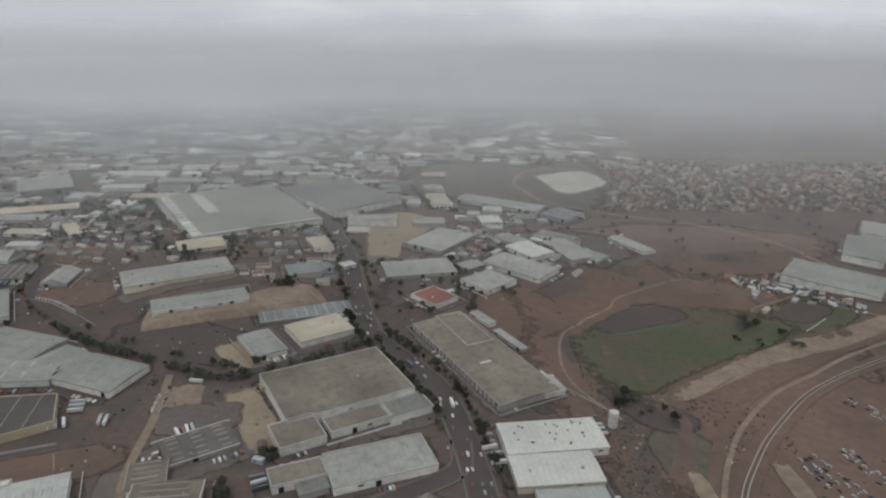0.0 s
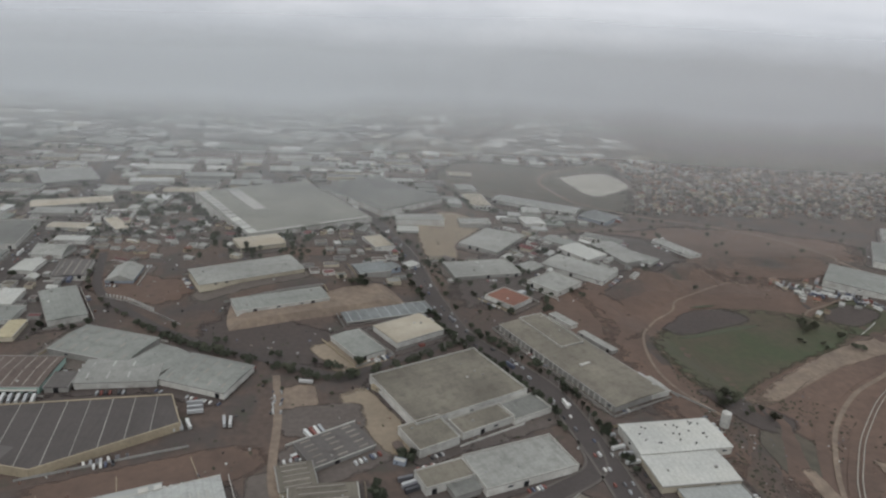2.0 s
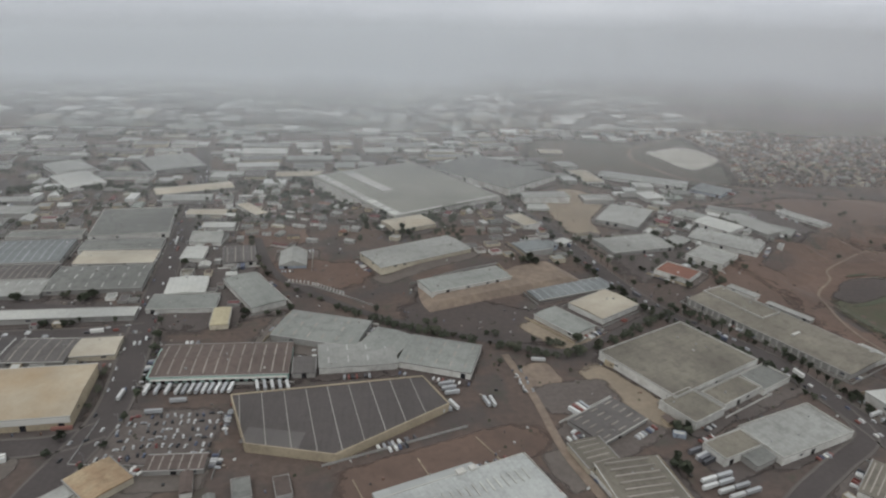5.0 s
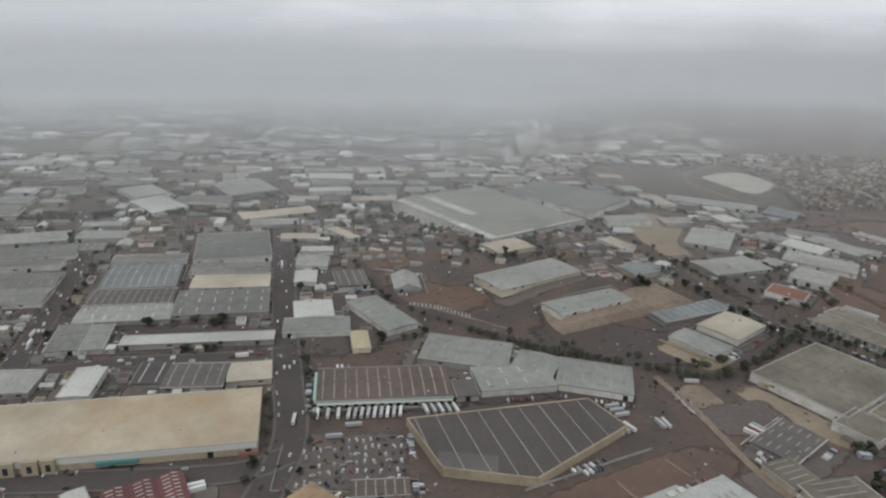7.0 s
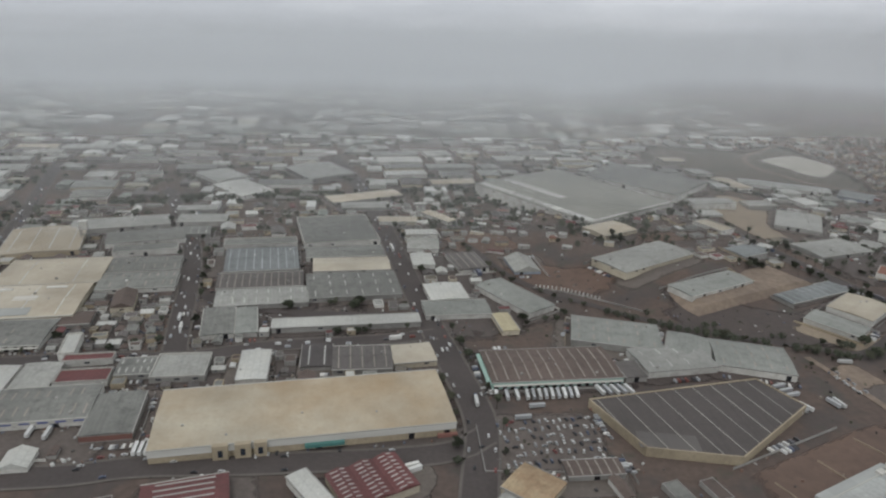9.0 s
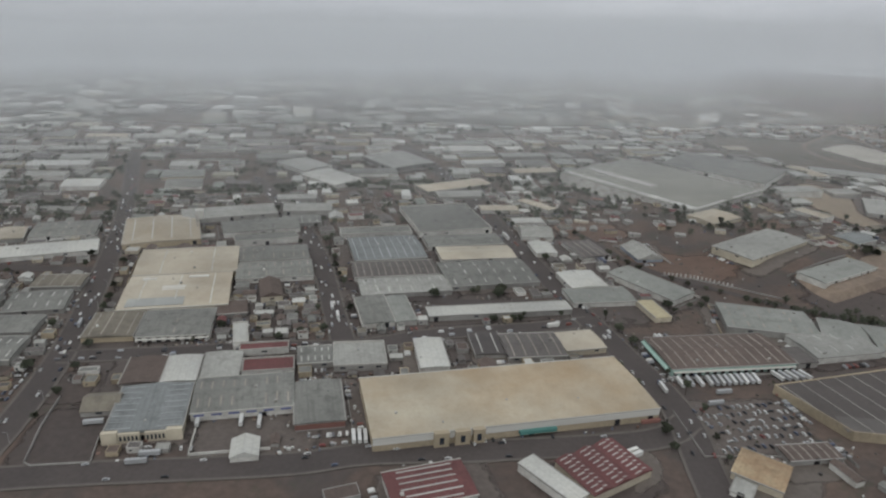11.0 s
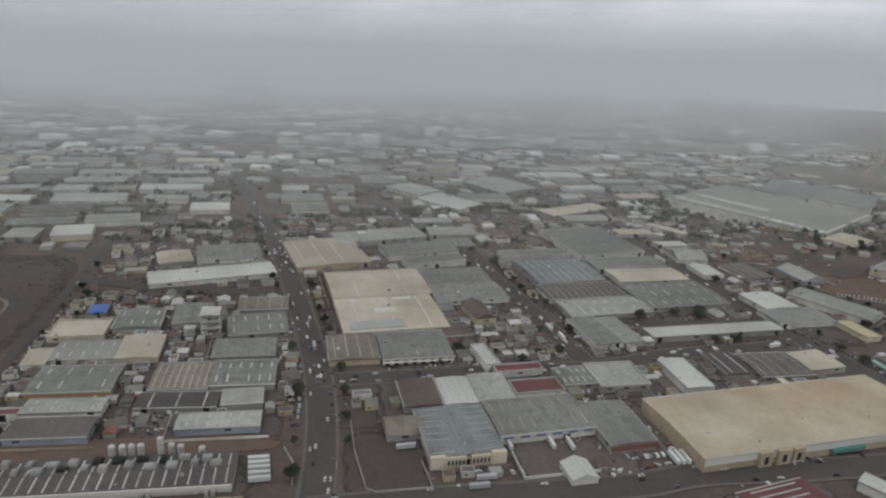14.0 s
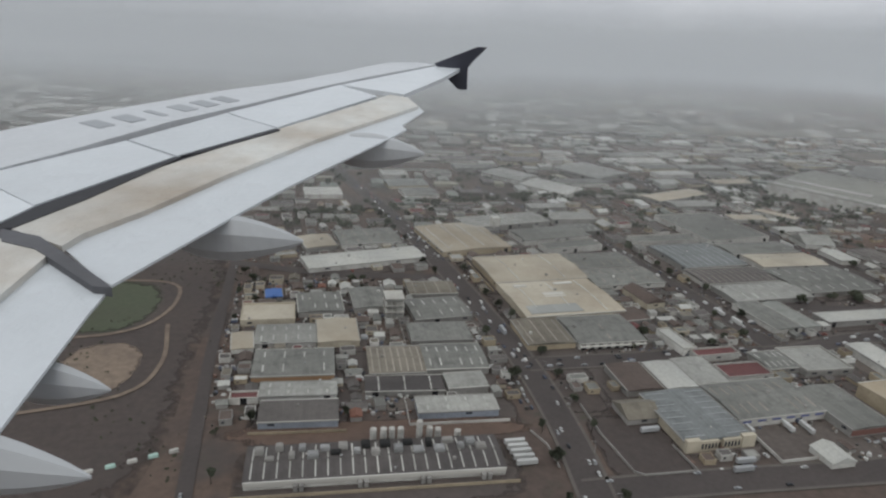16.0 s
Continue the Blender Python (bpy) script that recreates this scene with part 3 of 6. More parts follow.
def cloud_bank():
    m = bpy.data.materials.new("far_cloud")
    m.use_nodes = True
    nt = m.node_tree
    nt.nodes.clear()
    pos = nt.nodes.new("ShaderNodeNewGeometry").outputs["Position"]
    sep = nt.nodes.new("ShaderNodeSeparateXYZ")
    nt.links.new(pos, sep.inputs[0])
    wide = nt.nodes.new("ShaderNodeMapping")
    wide.inputs["Scale"].default_value = (0.0011, 0.0, 0.0055)
    nt.links.new(pos, wide.inputs["Vector"])
    soft = noise_node(nt, wide.outputs[0], 1.0, 5.0, 0.5)
    lifted = math_node(nt, "ADD", sep.outputs["Z"], ramp(nt, soft, 0.3, 0.7, -25, 25))
    col = blend(nt, ramp(nt, lifted, 0, 90), (0.36, 0.375, 0.40), (0.52, 0.545, 0.59))
    col = blend(nt, ramp(nt, soft, 0.47, 0.66), col, (0.73, 0.75, 0.79))
    east = ramp(nt, sep.outputs["X"], -1900, 1200, 0.9, 1.15)
    col = blend(nt, ramp(nt, lifted, 40, 120), col, blend(nt, 1.0, col, east, "MULTIPLY"))
    em, out = nt.nodes.new("ShaderNodeEmission"), nt.nodes.new("ShaderNodeOutputMaterial")
    nt.links.new(col, em.inputs["Color"])
    nt.links.new(em.outputs[0], out.inputs["Surface"])
    s = Shape()
    n = 24
    for i in range(n + 1):
        a = radians(-80 + 160 * i / n)
        for z in (-5, 1400):
            s.v.append((-280 + 2600 * math.sin(a), 2600 * math.cos(a) - 900, z))
    s.f = [(2 * i, 2 * i + 1, 2 * i + 3, 2 * i + 2) for i in range(n)]
    ob = new("backdrop_cloud", s.mesh("backdrop_cloud", m))
    return tagged(ob, "overcast grey cloud low over the far hills", "cloud", kind="structure")


cloud_bank()

# ---- the works and warehouses ----
WORDS = {"ochre": "stained cream", "pale": "pale grey", "green": "grey green", "grey": "dull grey", "slate": "dark slate", "dark": "nearly black", "white": "white", "light": "light grey", "cream": "cream", "yellow": "straw yellow", "rusty": "rusty cream", "tan": "brown gravelled", "brown": "dark brown", "red": "dark red", "redflat": "brick red", "blue": "blue grey", "tarp": "bright blue", "sage": "dull sage grey", "mint": "mint green", "orange": "orange"}
TAKEN = []
YARDS = [0]


def unit_box():
    return Shape().box(0, 0, 0, 1, 1, 1)


def unit_vent():
    return Shape().tube(0, 0, 0, 0.35, 0.7, 8).tube(0, 0, 0.7, 0.55, 0.3, 8, 0.4)


def unit_cooler():
    return Shape().box(0, 0, 0, 1, 1, 0.85, 0.96).box(0, 0, 0.85, 0.7, 0.7, 0.15).box(0, -0.5, 0.2, 0.7, 0.06, 0.5)


def warehouse(x, y, w, d, h, turn, roof, wall, strips, style, far=False, z=None):
    z = ground_z(x, y) if z is None else z
    h *= 1.0 if far or style == "storeys" else 0.86
    rng = random.Random(int(x * 13 + y * 7))
    TAKEN.append((x, y, w, d, turn))
    size = "large" if w * d > 1100 else "small" if w * d < 220 else "long" if max(w, d) > 2.4 * min(w, d) else "broad"
    kindword = {"gable": "gabled roof", "parapet": "parapeted roof", "storeys": "roof, open floors"}.get(style, "ribbed roof")
    tail = " with skylights" if strips else ""
    ob = root("warehouse" if style not in ("storeys",) else "unfinished_building", x, y, z, turn, f"{size} {WORDS[wall]} walled building, {WORDS[roof]} {kindword}{tail}", "warehouse" if style != "storeys" else "building", "industrial buildings of the town")
    deep = 9.0 if style == "mill" or (x, y) == (-68, 535) else 2.0
    s = Shape().box(0, 0, -deep, w, d, h + deep)
    if not far and w * d > 150:
        YARDS[0] += 1
        patch(rng.choice(("asphalt", "asphalt", "gravel", "concrete", "dark", "asphalt", "gravel")), x + rng.uniform(-3, 3), y + rng.uniform(-4, 1), w + rng.uniform(7, 17), d + rng.uniform(7, 17), turn, 9, 0.03 + 0.005 * (YARDS[0] % 12), YARDS[0], 0.03, "worn paved yard round a works building")
    along = w >= d
    if style == "storeys":
        part("core", Shape().box(0, d * 0.2, -0.6, w * 0.94, d * 0.5, h + 0.4), WALL["grey"], ob)
        for k in range(4):
            part("floor_slab", Shape().box(0, 0, h * k / 3.0 - 0.3, w, d, 0.35), M_TRIM, ob)
        for i in range(4):
            part("column", Shape().box(-w / 2 + 0.4 + (w - 0.8) * i / 3, -d / 2 + 0.3, 0, 0.35, 0.35, h), M_TRIM, ob)
        return ob
    part("wall", s, WALL["grey" if wall in ("red", "orange") else wall], ob)
    if style == "parapet":
        top = h + 0.05
        part("roof", Shape().box(0, 0, h - 0.35, w - 0.7, d - 0.7, 0.4), ROOF[roof], ob)
        p = Shape()
        for e in (-1, 1):
            p.box(0, e * (d / 2 - 0.1), h, w + 0.14, 0.34, 0.6).box(e * (w / 2 - 0.1), 0, h, 0.34, d - 0.5, 0.6)
        part("parapet", p, M_TRIM if wall in ("grey", "white", "red") else WALL[wall], ob)
        rise = 0.0
    elif style == "vaults":
        # three low bays side by side, each with short bent sheets over its crown
        top, rise, bay = h + 0.12, 0.0, (w + 0.4) / 3
        sheet = unit("skylight", M_SKYLIGHT, unit_box)
        for i in range(3):
            cx = (i - 1) * bay
            part("roof", Shape().prism(cx, 0, h - 0.1, bay, d + 0.5, 1.1, 0.22, False), ROOF[roof], ob)
            for j in range(9):
                py = -d * 0.45 + d * 0.9 * j / 8
                for e, run in ((-1, 0.3), (1, 0.24)):
                    q = piece("skylight", sheet, ob, cx + e * bay * run * 0.62, py + 0.25 * e, h + 0.1 + 1.1 * (1 - run * 1.24) - 0.02, bay * run, 0.42, 0.14)
                    q.rotation_euler = (0, e * math.atan2(1.1, bay / 2), 0.12 * e)
    else:
        rise = min(w, d) * 0.22 if style == "gable" else min(0.8, min(w, d) * 0.035)
        top = h + 0.12
        part("roof", Shape().prism(0, 0, h - 0.1, w + 0.5, d + 0.5, rise, 0.22, along), ROOF[roof], ob)

    if not far and style not in ("parapet", "gable", "vaults", "storeys", "cold", "vents"):
        # pale eaves along the long sides
        gutter = unit("pale_gutter" if rng.random() < 0.6 else "dull_gutter", M_TRIM if rng.random() < 0.6 else WALL["grey"], unit_box)
        for e in (-1, 1):
            if along:
                piece("gutter", gutter, ob, 0, e * (d / 2 + 0.2), h - 0.05, w + 0.6, 0.4, 0.3)
            else:
                piece("gutter", gutter, ob, e * (w / 2 + 0.2), 0, h - 0.05, 0.4, d + 0.6, 0.3)

    def roof_top(px, py):
        run = (1 - abs(py) / (d / 2)) if along else (1 - abs(px) / (w / 2))
        return top + rise * max(0.0, run)

    # translucent sheets in rows over the roof
    me = unit("skylight", M_SKYLIGHT, unit_box)
    if style == "rows":
        me = unit("dull_skylight", M_STRIP_DARK, unit_box) if roof == "slate" else me
        for i in range(3):
            for j in range(max(2, strips // 2) + 1):
                px, py = -w * 0.34 + w * 0.34 * i, -d * 0.4 + d * 0.8 * j / (max(2, strips // 2))
                piece("skylight", me, ob, px, py, roof_top(px, py) - 0.05, w * 0.15, 0.5, 0.3)
    elif strips and style != "vaults":
        me = unit("dull_skylight", M_STRIP_DARK, unit_box) if (style != "cold" and roof in ("tan", "green", "brown", "slate")) or wall == "mint" or (roof == "grey" and wall == "white") else me
        if roof == "blue":
            me = unit("blue_skylight", M_STRIP_BLUE, unit_box)
        slim = 0.4 if style == "cold" else 0.5
        for i in range(strips):
            if style == "cross":
                py = -d / 2 + d * (i + 0.5) / strips
                piece("skylight", me, ob, rng.uniform(-0.03, 0.03) * w, py, roof_top(0, py) - rise * 0.5, w * 0.7, 0.45, 0.2 + rise * 0.5)
                continue
            if roof == "blue" and along is False:
                py = -d / 2 + d * (i + 0.5) / strips
                for e in (-1, 1):
                    piece("skylight", me, ob, e * w * 0.24, py, roof_top(w * 0.24, py) - 0.02, w * 0.45, 0.4, 0.14)
                continue
            px = -w / 2 + w * (i + 0.5) / strips
            if roof in ("grey", "pale", "green") and style != "cold":
                rows = 2 if d < 24 else 3
                for j in range(rows):
                    if rng.random() < 0.12:
                        continue
                    py = -d / 2 + d * (j + 0.5) / rows + rng.uniform(-0.02, 0.02) * d
                    lean = (-1 if py > 0 else 1) * math.atan2(rise, d / 2) if along else 0
                    q = piece("skylight", me, ob, px, py, roof_top(px, py) - 0.05, slim * 1.1, d / rows * rng.uniform(0.4, 0.55), 0.13)
                    q.rotation_euler = (lean, 0, 0)
                continue
            if along:
                for e in (-1, 1):
                    b = d * 0.42
                    q = piece("skylight", me, ob, px, e * d * 0.235, roof_top(0, d * 0.235) - 0.06, slim, b, 0.14)
                    q.rotation_euler = (-e * math.atan2(rise, d / 2), 0, 0)
            else:
                piece("skylight", me, ob, px, 0, roof_top(px, 0) - 0.04, slim, d * 0.86, 0.12)
    # fittings on the roof
    vent, cooler, dull = unit("roof_vent", M_METAL, unit_vent), unit("air_cooler", WALL["white"], unit_cooler), unit("dull_cooler", WALL["grey"], unit_cooler)
    n = 22 if style == "vents" else 0 if style == "vaults" else 1 if far else min(4, int(w * d / 260)) if style != "gable" else 0
    for i in range(n):
        px, py = rng.uniform(-0.42, 0.42) * w, rng.uniform(-0.4, 0.4) * d
        if style == "vents" or rng.random() < 0.45:
            piece("roof_vent", vent if style != "vents" else unit("dark_vent", M_OPEN, unit_vent), ob, px, py, roof_top(px, py) - 0.1, 0.7, 0.7, 0.7)
        else:
            k = rng.uniform(0.5, 1.1)
            piece("air_cooler", rng.choice((cooler, dull, dull)), ob, px, py, roof_top(px, py) - 0.06, k, k, 0.8 * k, rng.choice((0, 1.57)))
    if style == "cold":
        for i in range(22):
            tone = rng.choice(("dark_cooler", "steel_cooler", "black_cooler"))
            piece("air_cooler", unit(tone, {"dark_cooler": WALL["grey"], "steel_cooler": M_METAL, "black_cooler": M_TYRE}[tone], unit_cooler), ob, -w * 0.46 + w * 0.042 * i + rng.uniform(-0.6, 0.6), (0.1 if i % 2 else 0.3) * d + rng.uniform(-0.05, 0.05) * d, roof_top(0, d * 0.2) - 0.3, rng.uniform(1.6, 3.2), rng.uniform(1.6, 3.0), rng.uniform(1.2, 2.4))
        piece("fascia", unit("fascia_white", WALL["white"], unit_box), ob, 0, -d / 2 - 0.2, h * 0.45, w, 0.4, h * 0.62)
        for i in range(4):
            for e in (-0.8, 0.8):
                piece("loading_dock", unit("dock", WALL["grey"], unit_box), ob, -w * 0.3 + w * 0.24 * i + e, -d / 2 - 0.9, -0.2, 1.2, 1.6, 2.0)
    # doors and windows in the long walls
    door, pane, awn = unit("roller_door", M_OPEN, unit_box), unit("window", M_GLASS, unit_box), unit("awning", WALL["white"], unit_box)
    spots = int(w / (3.4 if style == "dock" else 6.0)) if not far else 0
    for i in range(min(spots, 16)):
        px = -w / 2 + w * (i + 0.5) / max(1, spots)
        r = rng.random()
        if style == "office":
            continue
        elif style == "dock":
            piece("roller_door", door, ob, px, -d / 2 - 0.02, 0, 1.7, 0.14, 2.1)
        elif r < 0.16:
            piece("window", pane, ob, px, -d / 2 - 0.02, h * 0.5, 2.0, 0.1, 0.7)
        elif r < 0.3:
            piece("roller_door", door, ob, px, -d / 2 - 0.02, 0, 2.0, 0.12, 2.4)
    for i in range(0 if far else min(6, int(d / 8))):
        for e in (-1, 1):
            if rng.random() < 0.15:
                piece("window", pane, ob, e * (w / 2 + 0.02), -d / 2 + 6 * (i + 0.5), h * 0.5, 0.1, 1.8, 0.8)
    if style == "pillars":
        for i in range(24):
            piece("pillar", unit("pale_pillar", M_TRIM, unit_box), ob, -w / 2 + w * (i + 0.5) / 24, -d / 2 - 0.2, -0.2, 0.7, 0.4, h * 0.9)
        piece("roof_hatch", unit("white_hatch", WALL["white"], unit_box), ob, w * 0.12, -d * 0.1, roof_top(0, 0) - 0.1, 1.4, 6.0, 0.7)
    if style == "office":
        for e in (-1, 1):
            piece("corner_block", unit("cream_block", WALL["cream"], unit_box), ob, e * w * 0.41, -d / 2 - 0.6, -0.2, w * 0.2, 1.6, h + 1.3)
            piece("facade", unit("cream_block", WALL["cream"], unit_box), ob, e * w * 0.17, -d / 2 - 0.5, -0.2, w * 0.27, 1.2, h + 0.6)
            for i in range(5):
                piece("window", pane, ob, e * w * 0.17 + (i - 2) * w * 0.05, -d / 2 - 1.12, h * 0.3, w * 0.026, 0.1, h * 0.55)
        piece("roller_door", door, ob, 0, -d / 2 - 0.05, 0, w * 0.06, 0.2, h * 0.6)
    if style == "mill":
        white = unit("white_roof_panel", ROOF["white"], unit_box)
        for i in range(12):
            piece("roof_panel", white, ob, -w * 0.44 + w * 0.08 * i, -d * 0.45, roof_top(0, d * 0.45) - 0.2, w * 0.066, d * 0.07, 0.7)
        for i in range(7):
            piece("roof_panel", white, ob, -w * 0.42 + w * 0.075 * i, -d * 0.2, roof_top(0, d * 0.2) - 0.3, w * 0.07, d * 0.1, 0.6)
        piece("roof_panel", white, ob, w * 0.485, 0, roof_top(0, d * 0.5) - 0.3, w * 0.02, d * 0.96, 1.0)
    if style == "dock":
        piece("awning", awn, ob, 0, -d / 2 - 0.7, h * 0.62, w * 0.98, 1.3, 0.25)
    if wall in ("red", "orange"):
        piece("front_panel", unit("front_" + wall, WALL[wall], unit_box), ob, 0, -d / 2 - 0.1, h * 0.25, w, 0.2, h * 0.6)
    if style == "band":
        piece("fascia", unit("fascia_white", WALL["white"], unit_box), ob, 0, -d / 2 - 0.15, h * 0.52, w * 1.0, 0.3, h * 0.5)
        piece("canopy", unit("teal_canopy", M_TEAL, unit_box), ob, -w * 0.0 + w * 0.05, -d / 2 - 0.8, h * 0.3, w * 0.13, 1.6, h * 0.24)
        for px, k in ((-0.28, 0.05), (-0.21, 0.05), (-0.155, 0.04)):
            piece("entrance_block", unit("entrance", WALL["tan"], unit_box), ob, w * px, -d / 2 - 0.6, -0.2, w * k, 1.8, h + 0.5)
            piece("window", pane, ob, w * px, -d / 2 - 1.52, h * 0.25, w * 0.015, 0.1, h * 0.5)
        piece("red_plinth", unit("red_base", WALL["red"], unit_box), ob, w * 0.47, -d / 2 - 0.5, -0.2, w * 0.07, 1.1, h * 0.28)
    if wall == "mint":
        piece("canopy", unit("mint_canopy", WALL["mint"], unit_box), ob, -w / 2 - 0.8, 0, h * 0.5, 1.5, d * 0.95, 0.5)
    if style == "fascia":
        piece("fascia", unit("fascia_white", WALL["white"], unit_box), ob, 0, -d / 2 - 0.12, h * 0.55, w, 0.2, h * 0.45)
        for i in range(6):
            piece("fascia_panel", unit("fascia_blue", M_FASCIA, unit_box), ob, -w * 0.42 + w * 0.168 * i, -d / 2 - 0.24, h * 0.66, w * 0.1, 0.08, h * 0.2)
    return ob


def many_sided_works():
    """A wide dark roof on a plan of five corners, with pale seams across it and tan walls."""
    plan = [Vector(q) for q in ((-220.0, 221.5), (-209.5, 192.0), (-178.3, 185.0), (-136.5, 213.5), (-145.5, 233.0))]
    TAKEN.extend(((-163, 210, 50, 30, 21), (-197, 204, 40, 30, 0)))
    h = 3.4
    ob = root("warehouse", 0, 0, 0, 0, "very large tan walled works with a dark seamed roof", "warehouse", "industrial buildings of the town")
    n = len(plan)
    for k, (a, b) in enumerate(zip(plan, plan[1:] + plan[:1])):
        d = b - a
        mid, turn = (a + b) / 2, math.atan2(d.y, d.x)
        part("wall", Shape().box(mid.x, mid.y, -2.0, d.length, 0.5, h + 2.35, 1.0, turn), WALL["tan"], ob)
    s = Shape()
    s.v = [(q.x, q.y, z) for z in (h - 0.3, h) for q in plan]
    s.f = [tuple(range(n - 1, -1, -1)), tuple(range(n, 2 * n))] + [(i, (i + 1) % n, n + (i + 1) % n, n + i) for i in range(n)]
    part("roof", s, ROOF["umber"], ob)
    ahead = Vector((0.2, -0.98)).normalized()
    for k in range(9):
        a = plan[0].lerp(plan[4], (k + 0.35) / 9.0)
        reach = 99.0
        for p, q in ((plan[0], plan[1]), (plan[1], plan[2]), (plan[2], plan[3]), (plan[3], plan[4])):
            e = q - p
            cross = ahead.x * e.y - ahead.y * e.x
            t = ((p.x - a.x) * e.y - (p.y - a.y) * e.x) / cross
            u = ((p.x - a.x) * ahead.y - (p.y - a.y) * ahead.x) / cross
            if 0 <= u <= 1 and t > 1:
                reach = min(reach, t)
        mid = a + ahead * (reach / 2)
        piece("roof_seam", unit("pale_seam", M_SEAM, unit_box), ob, mid.x, mid.y, h, 0.28, reach - 1.2, 0.16, math.atan2(ahead.y, ahead.x) + math.pi / 2)
    piece("roof_patch", unit("grey_roof_patch", ROOF["slate"], unit_box), ob, -200.5, 195.0, h, 21, 9, 0.05, radians(-11))
    return ob


def bright_works(ob):
    """The long light roof in the foreground: a row of clear sheets and low boxes along its back."""
    for i in range(14):
        piece("skylight", unit("skylight", M_SKYLIGHT, unit_box), ob, -12 + 2.7 * i, 6.4, 4.55, 0.55, 5.6, 0.12)
    for i in range(9):
        piece("roof_rib", unit("light_rib", M_TRIM, unit_box), ob, -26 + 2.4 * i, 5.0, 4.55, 0.3, 9.0, 0.14)
    piece("roof_step", unit("light_step", ROOF["light"], unit_box), ob, -8, 17.2, 2.4, 36, 5.0, 1.2)
    for px, w in ((4.0, 3.0), (8.5, 2.4)):
        piece("roof_house", unit("white_house", WALL["white"], unit_box), ob, px, 16.4, 3.4, w, 2.2, 1.2)
    return ob


warehouse(-144, 493, 117, 96, 4.0, -58, "sage", "white", 0, "mill", z=5.6)
warehouse(-68, 535, 84, 65, 4.0, -47, "grey", "white", 6, "plain", z=7.6)
warehouse(-144.0, 409.6, 20.9, 29.5, 2.9, -63, "cream", "cream", 0, "plain")
warehouse(-141.4, 359.9, 24.9, 61.2, 2.7, -61, "pale", "cream", 0, "plain")
warehouse(-116.5, 325.7, 49.9, 16.2, 2.9, 24, "green", "white", 0, "plain")
warehouse(-58.1, 323.0, 49.7, 14.0, 1.4, 20, "blue", "grey", 9, "plain")
warehouse(-46.8, 300.4, 29.3, 22.1, 3.6, 34, "cream", "white", 0, "plain")
warehouse(-72.2, 283.3, 15.7, 25.6, 2.9, 35, "green", "white", 0, "plain")
warehouse(-30.1, 246.1, 41.5, 57.0, 4.6, -61, "tan", "white", 0, "parapet")
warehouse(-40.2, 209.8, 18.5, 17.0, 4.0, 29, "tan", "white", 0, "parapet")
warehouse(1.6, 230.6, 20.0, 13.0, 2.8, 29, "grey", "white", 0, "parapet")
warehouse(-18.0, 220.6, 26.0, 11.0, 3.4, 29, "tan", "white", 0, "parapet")
warehouse(-35.5, 186.0, 19.7, 10.3, 3.6, 23, "tan", "white", 0, "parapet")
warehouse(-6.6, 193.6, 39.0, 20.0, 3.6, 21, "pale", "white", 0, "parapet")
warehouse(35.4, 275.7, 86, 31, 3.6, -62.5, "tan", "grey", 0, "pillars")
warehouse(28.2, 300.6, 36.0, 15.0, 4.7, -64, "tan", "grey", 0, "parapet")
warehouse(63.0, 248.5, 13.5, 13.0, 3.2, 22, "pale", "white", 0, "plain")
warehouse(52.0, 293.5, 24.0, 4.0, 2.4, -59, "pale", "grey", 0, "plain")
warehouse(39.5, 318.0, 17.0, 5.0, 2.6, -57, "pale", "white", 0, "plain")
warehouse(59.6, 209.8, 40, 19.5, 4.3, 8, "white", "white", 0, "vents")
warehouse(58, 190.6, 32, 18, 3.6, 7, "white", "cream", 0, "plain")
warehouse(62, 177.0, 25, 8.5, 2.4, 7, "light", "cream", 0, "plain")
warehouse(-357.6, 294.0, 9.4, 26, 2.9, 8, "green", "grey", 0, "plain")
warehouse(-76.2, 164.7, 23.4, 29.0, 3.6, 8, "tan", "cream", 9, "cross")
warehouse(-76.5, 203.5, 26.0, 17.0, 2.2, 33, "slate", "grey", 8, "rows")
warehouse(8.1, 162.7, 14.6, 22.2, 3.6, -48, "tan", "white", 7, "ridge")
warehouse(-88.0, 184.0, 13.0, 14.0, 3.2, 16, "tan", "cream", 5, "cross")
warehouse(-29.0, 180.0, 10.5, 7.0, 3.0, 24, "grey", "grey", 0, "plain")
bright_works(warehouse(-134.1, 157.5, 56.3, 31.8, 4.3, 22, "light", "white", 0, "bright"))
many_sided_works()
warehouse(-228.0, 248.8, 54.5, 25.5, 3.6, 2, "brown", "mint", 12, "dock")
warehouse(-194.6, 244.3, 9.3, 12.5, 2.9, 4, "slate", "grey", 0, "plain")
warehouse(-172.8, 252, 33, 19.6, 3.6, 6, "pale", "white", 4, "plain")
warehouse(-189.5, 275.7, 40.0, 25.4, 3.6, -17, "green", "grey", 6, "plain")
warehouse(-136.4, 251.8, 32.0, 24.3, 3.6, -19, "green", "white", 5, "plain")
warehouse(-160.4, 262.4, 19.0, 21.2, 3.6, -28, "green", "grey", 0, "plain")
warehouse(-227.9, 318.1, 17.9, 40.4, 3.6, 31, "green", "white", 0, "plain")
warehouse(-213.0, 363.1, 15.2, 22.7, 2.2, 4, "pale", "blue", 0, "gable")
warehouse(-244.8, 368.5, 18, 26, 2.2, 11, "slate", "white", 4, "plain")
warehouse(-262.6, 323, 19.5, 20, 3.6, 7, "white", "white", 0, "plain")
warehouse(-259.6, 305, 32, 16.5, 2.9, 3, "green", "white", 0, "plain")
warehouse(-238.4, 289.0, 8.2, 17.9, 2.9, 6, "yellow", "cream", 0, "plain")
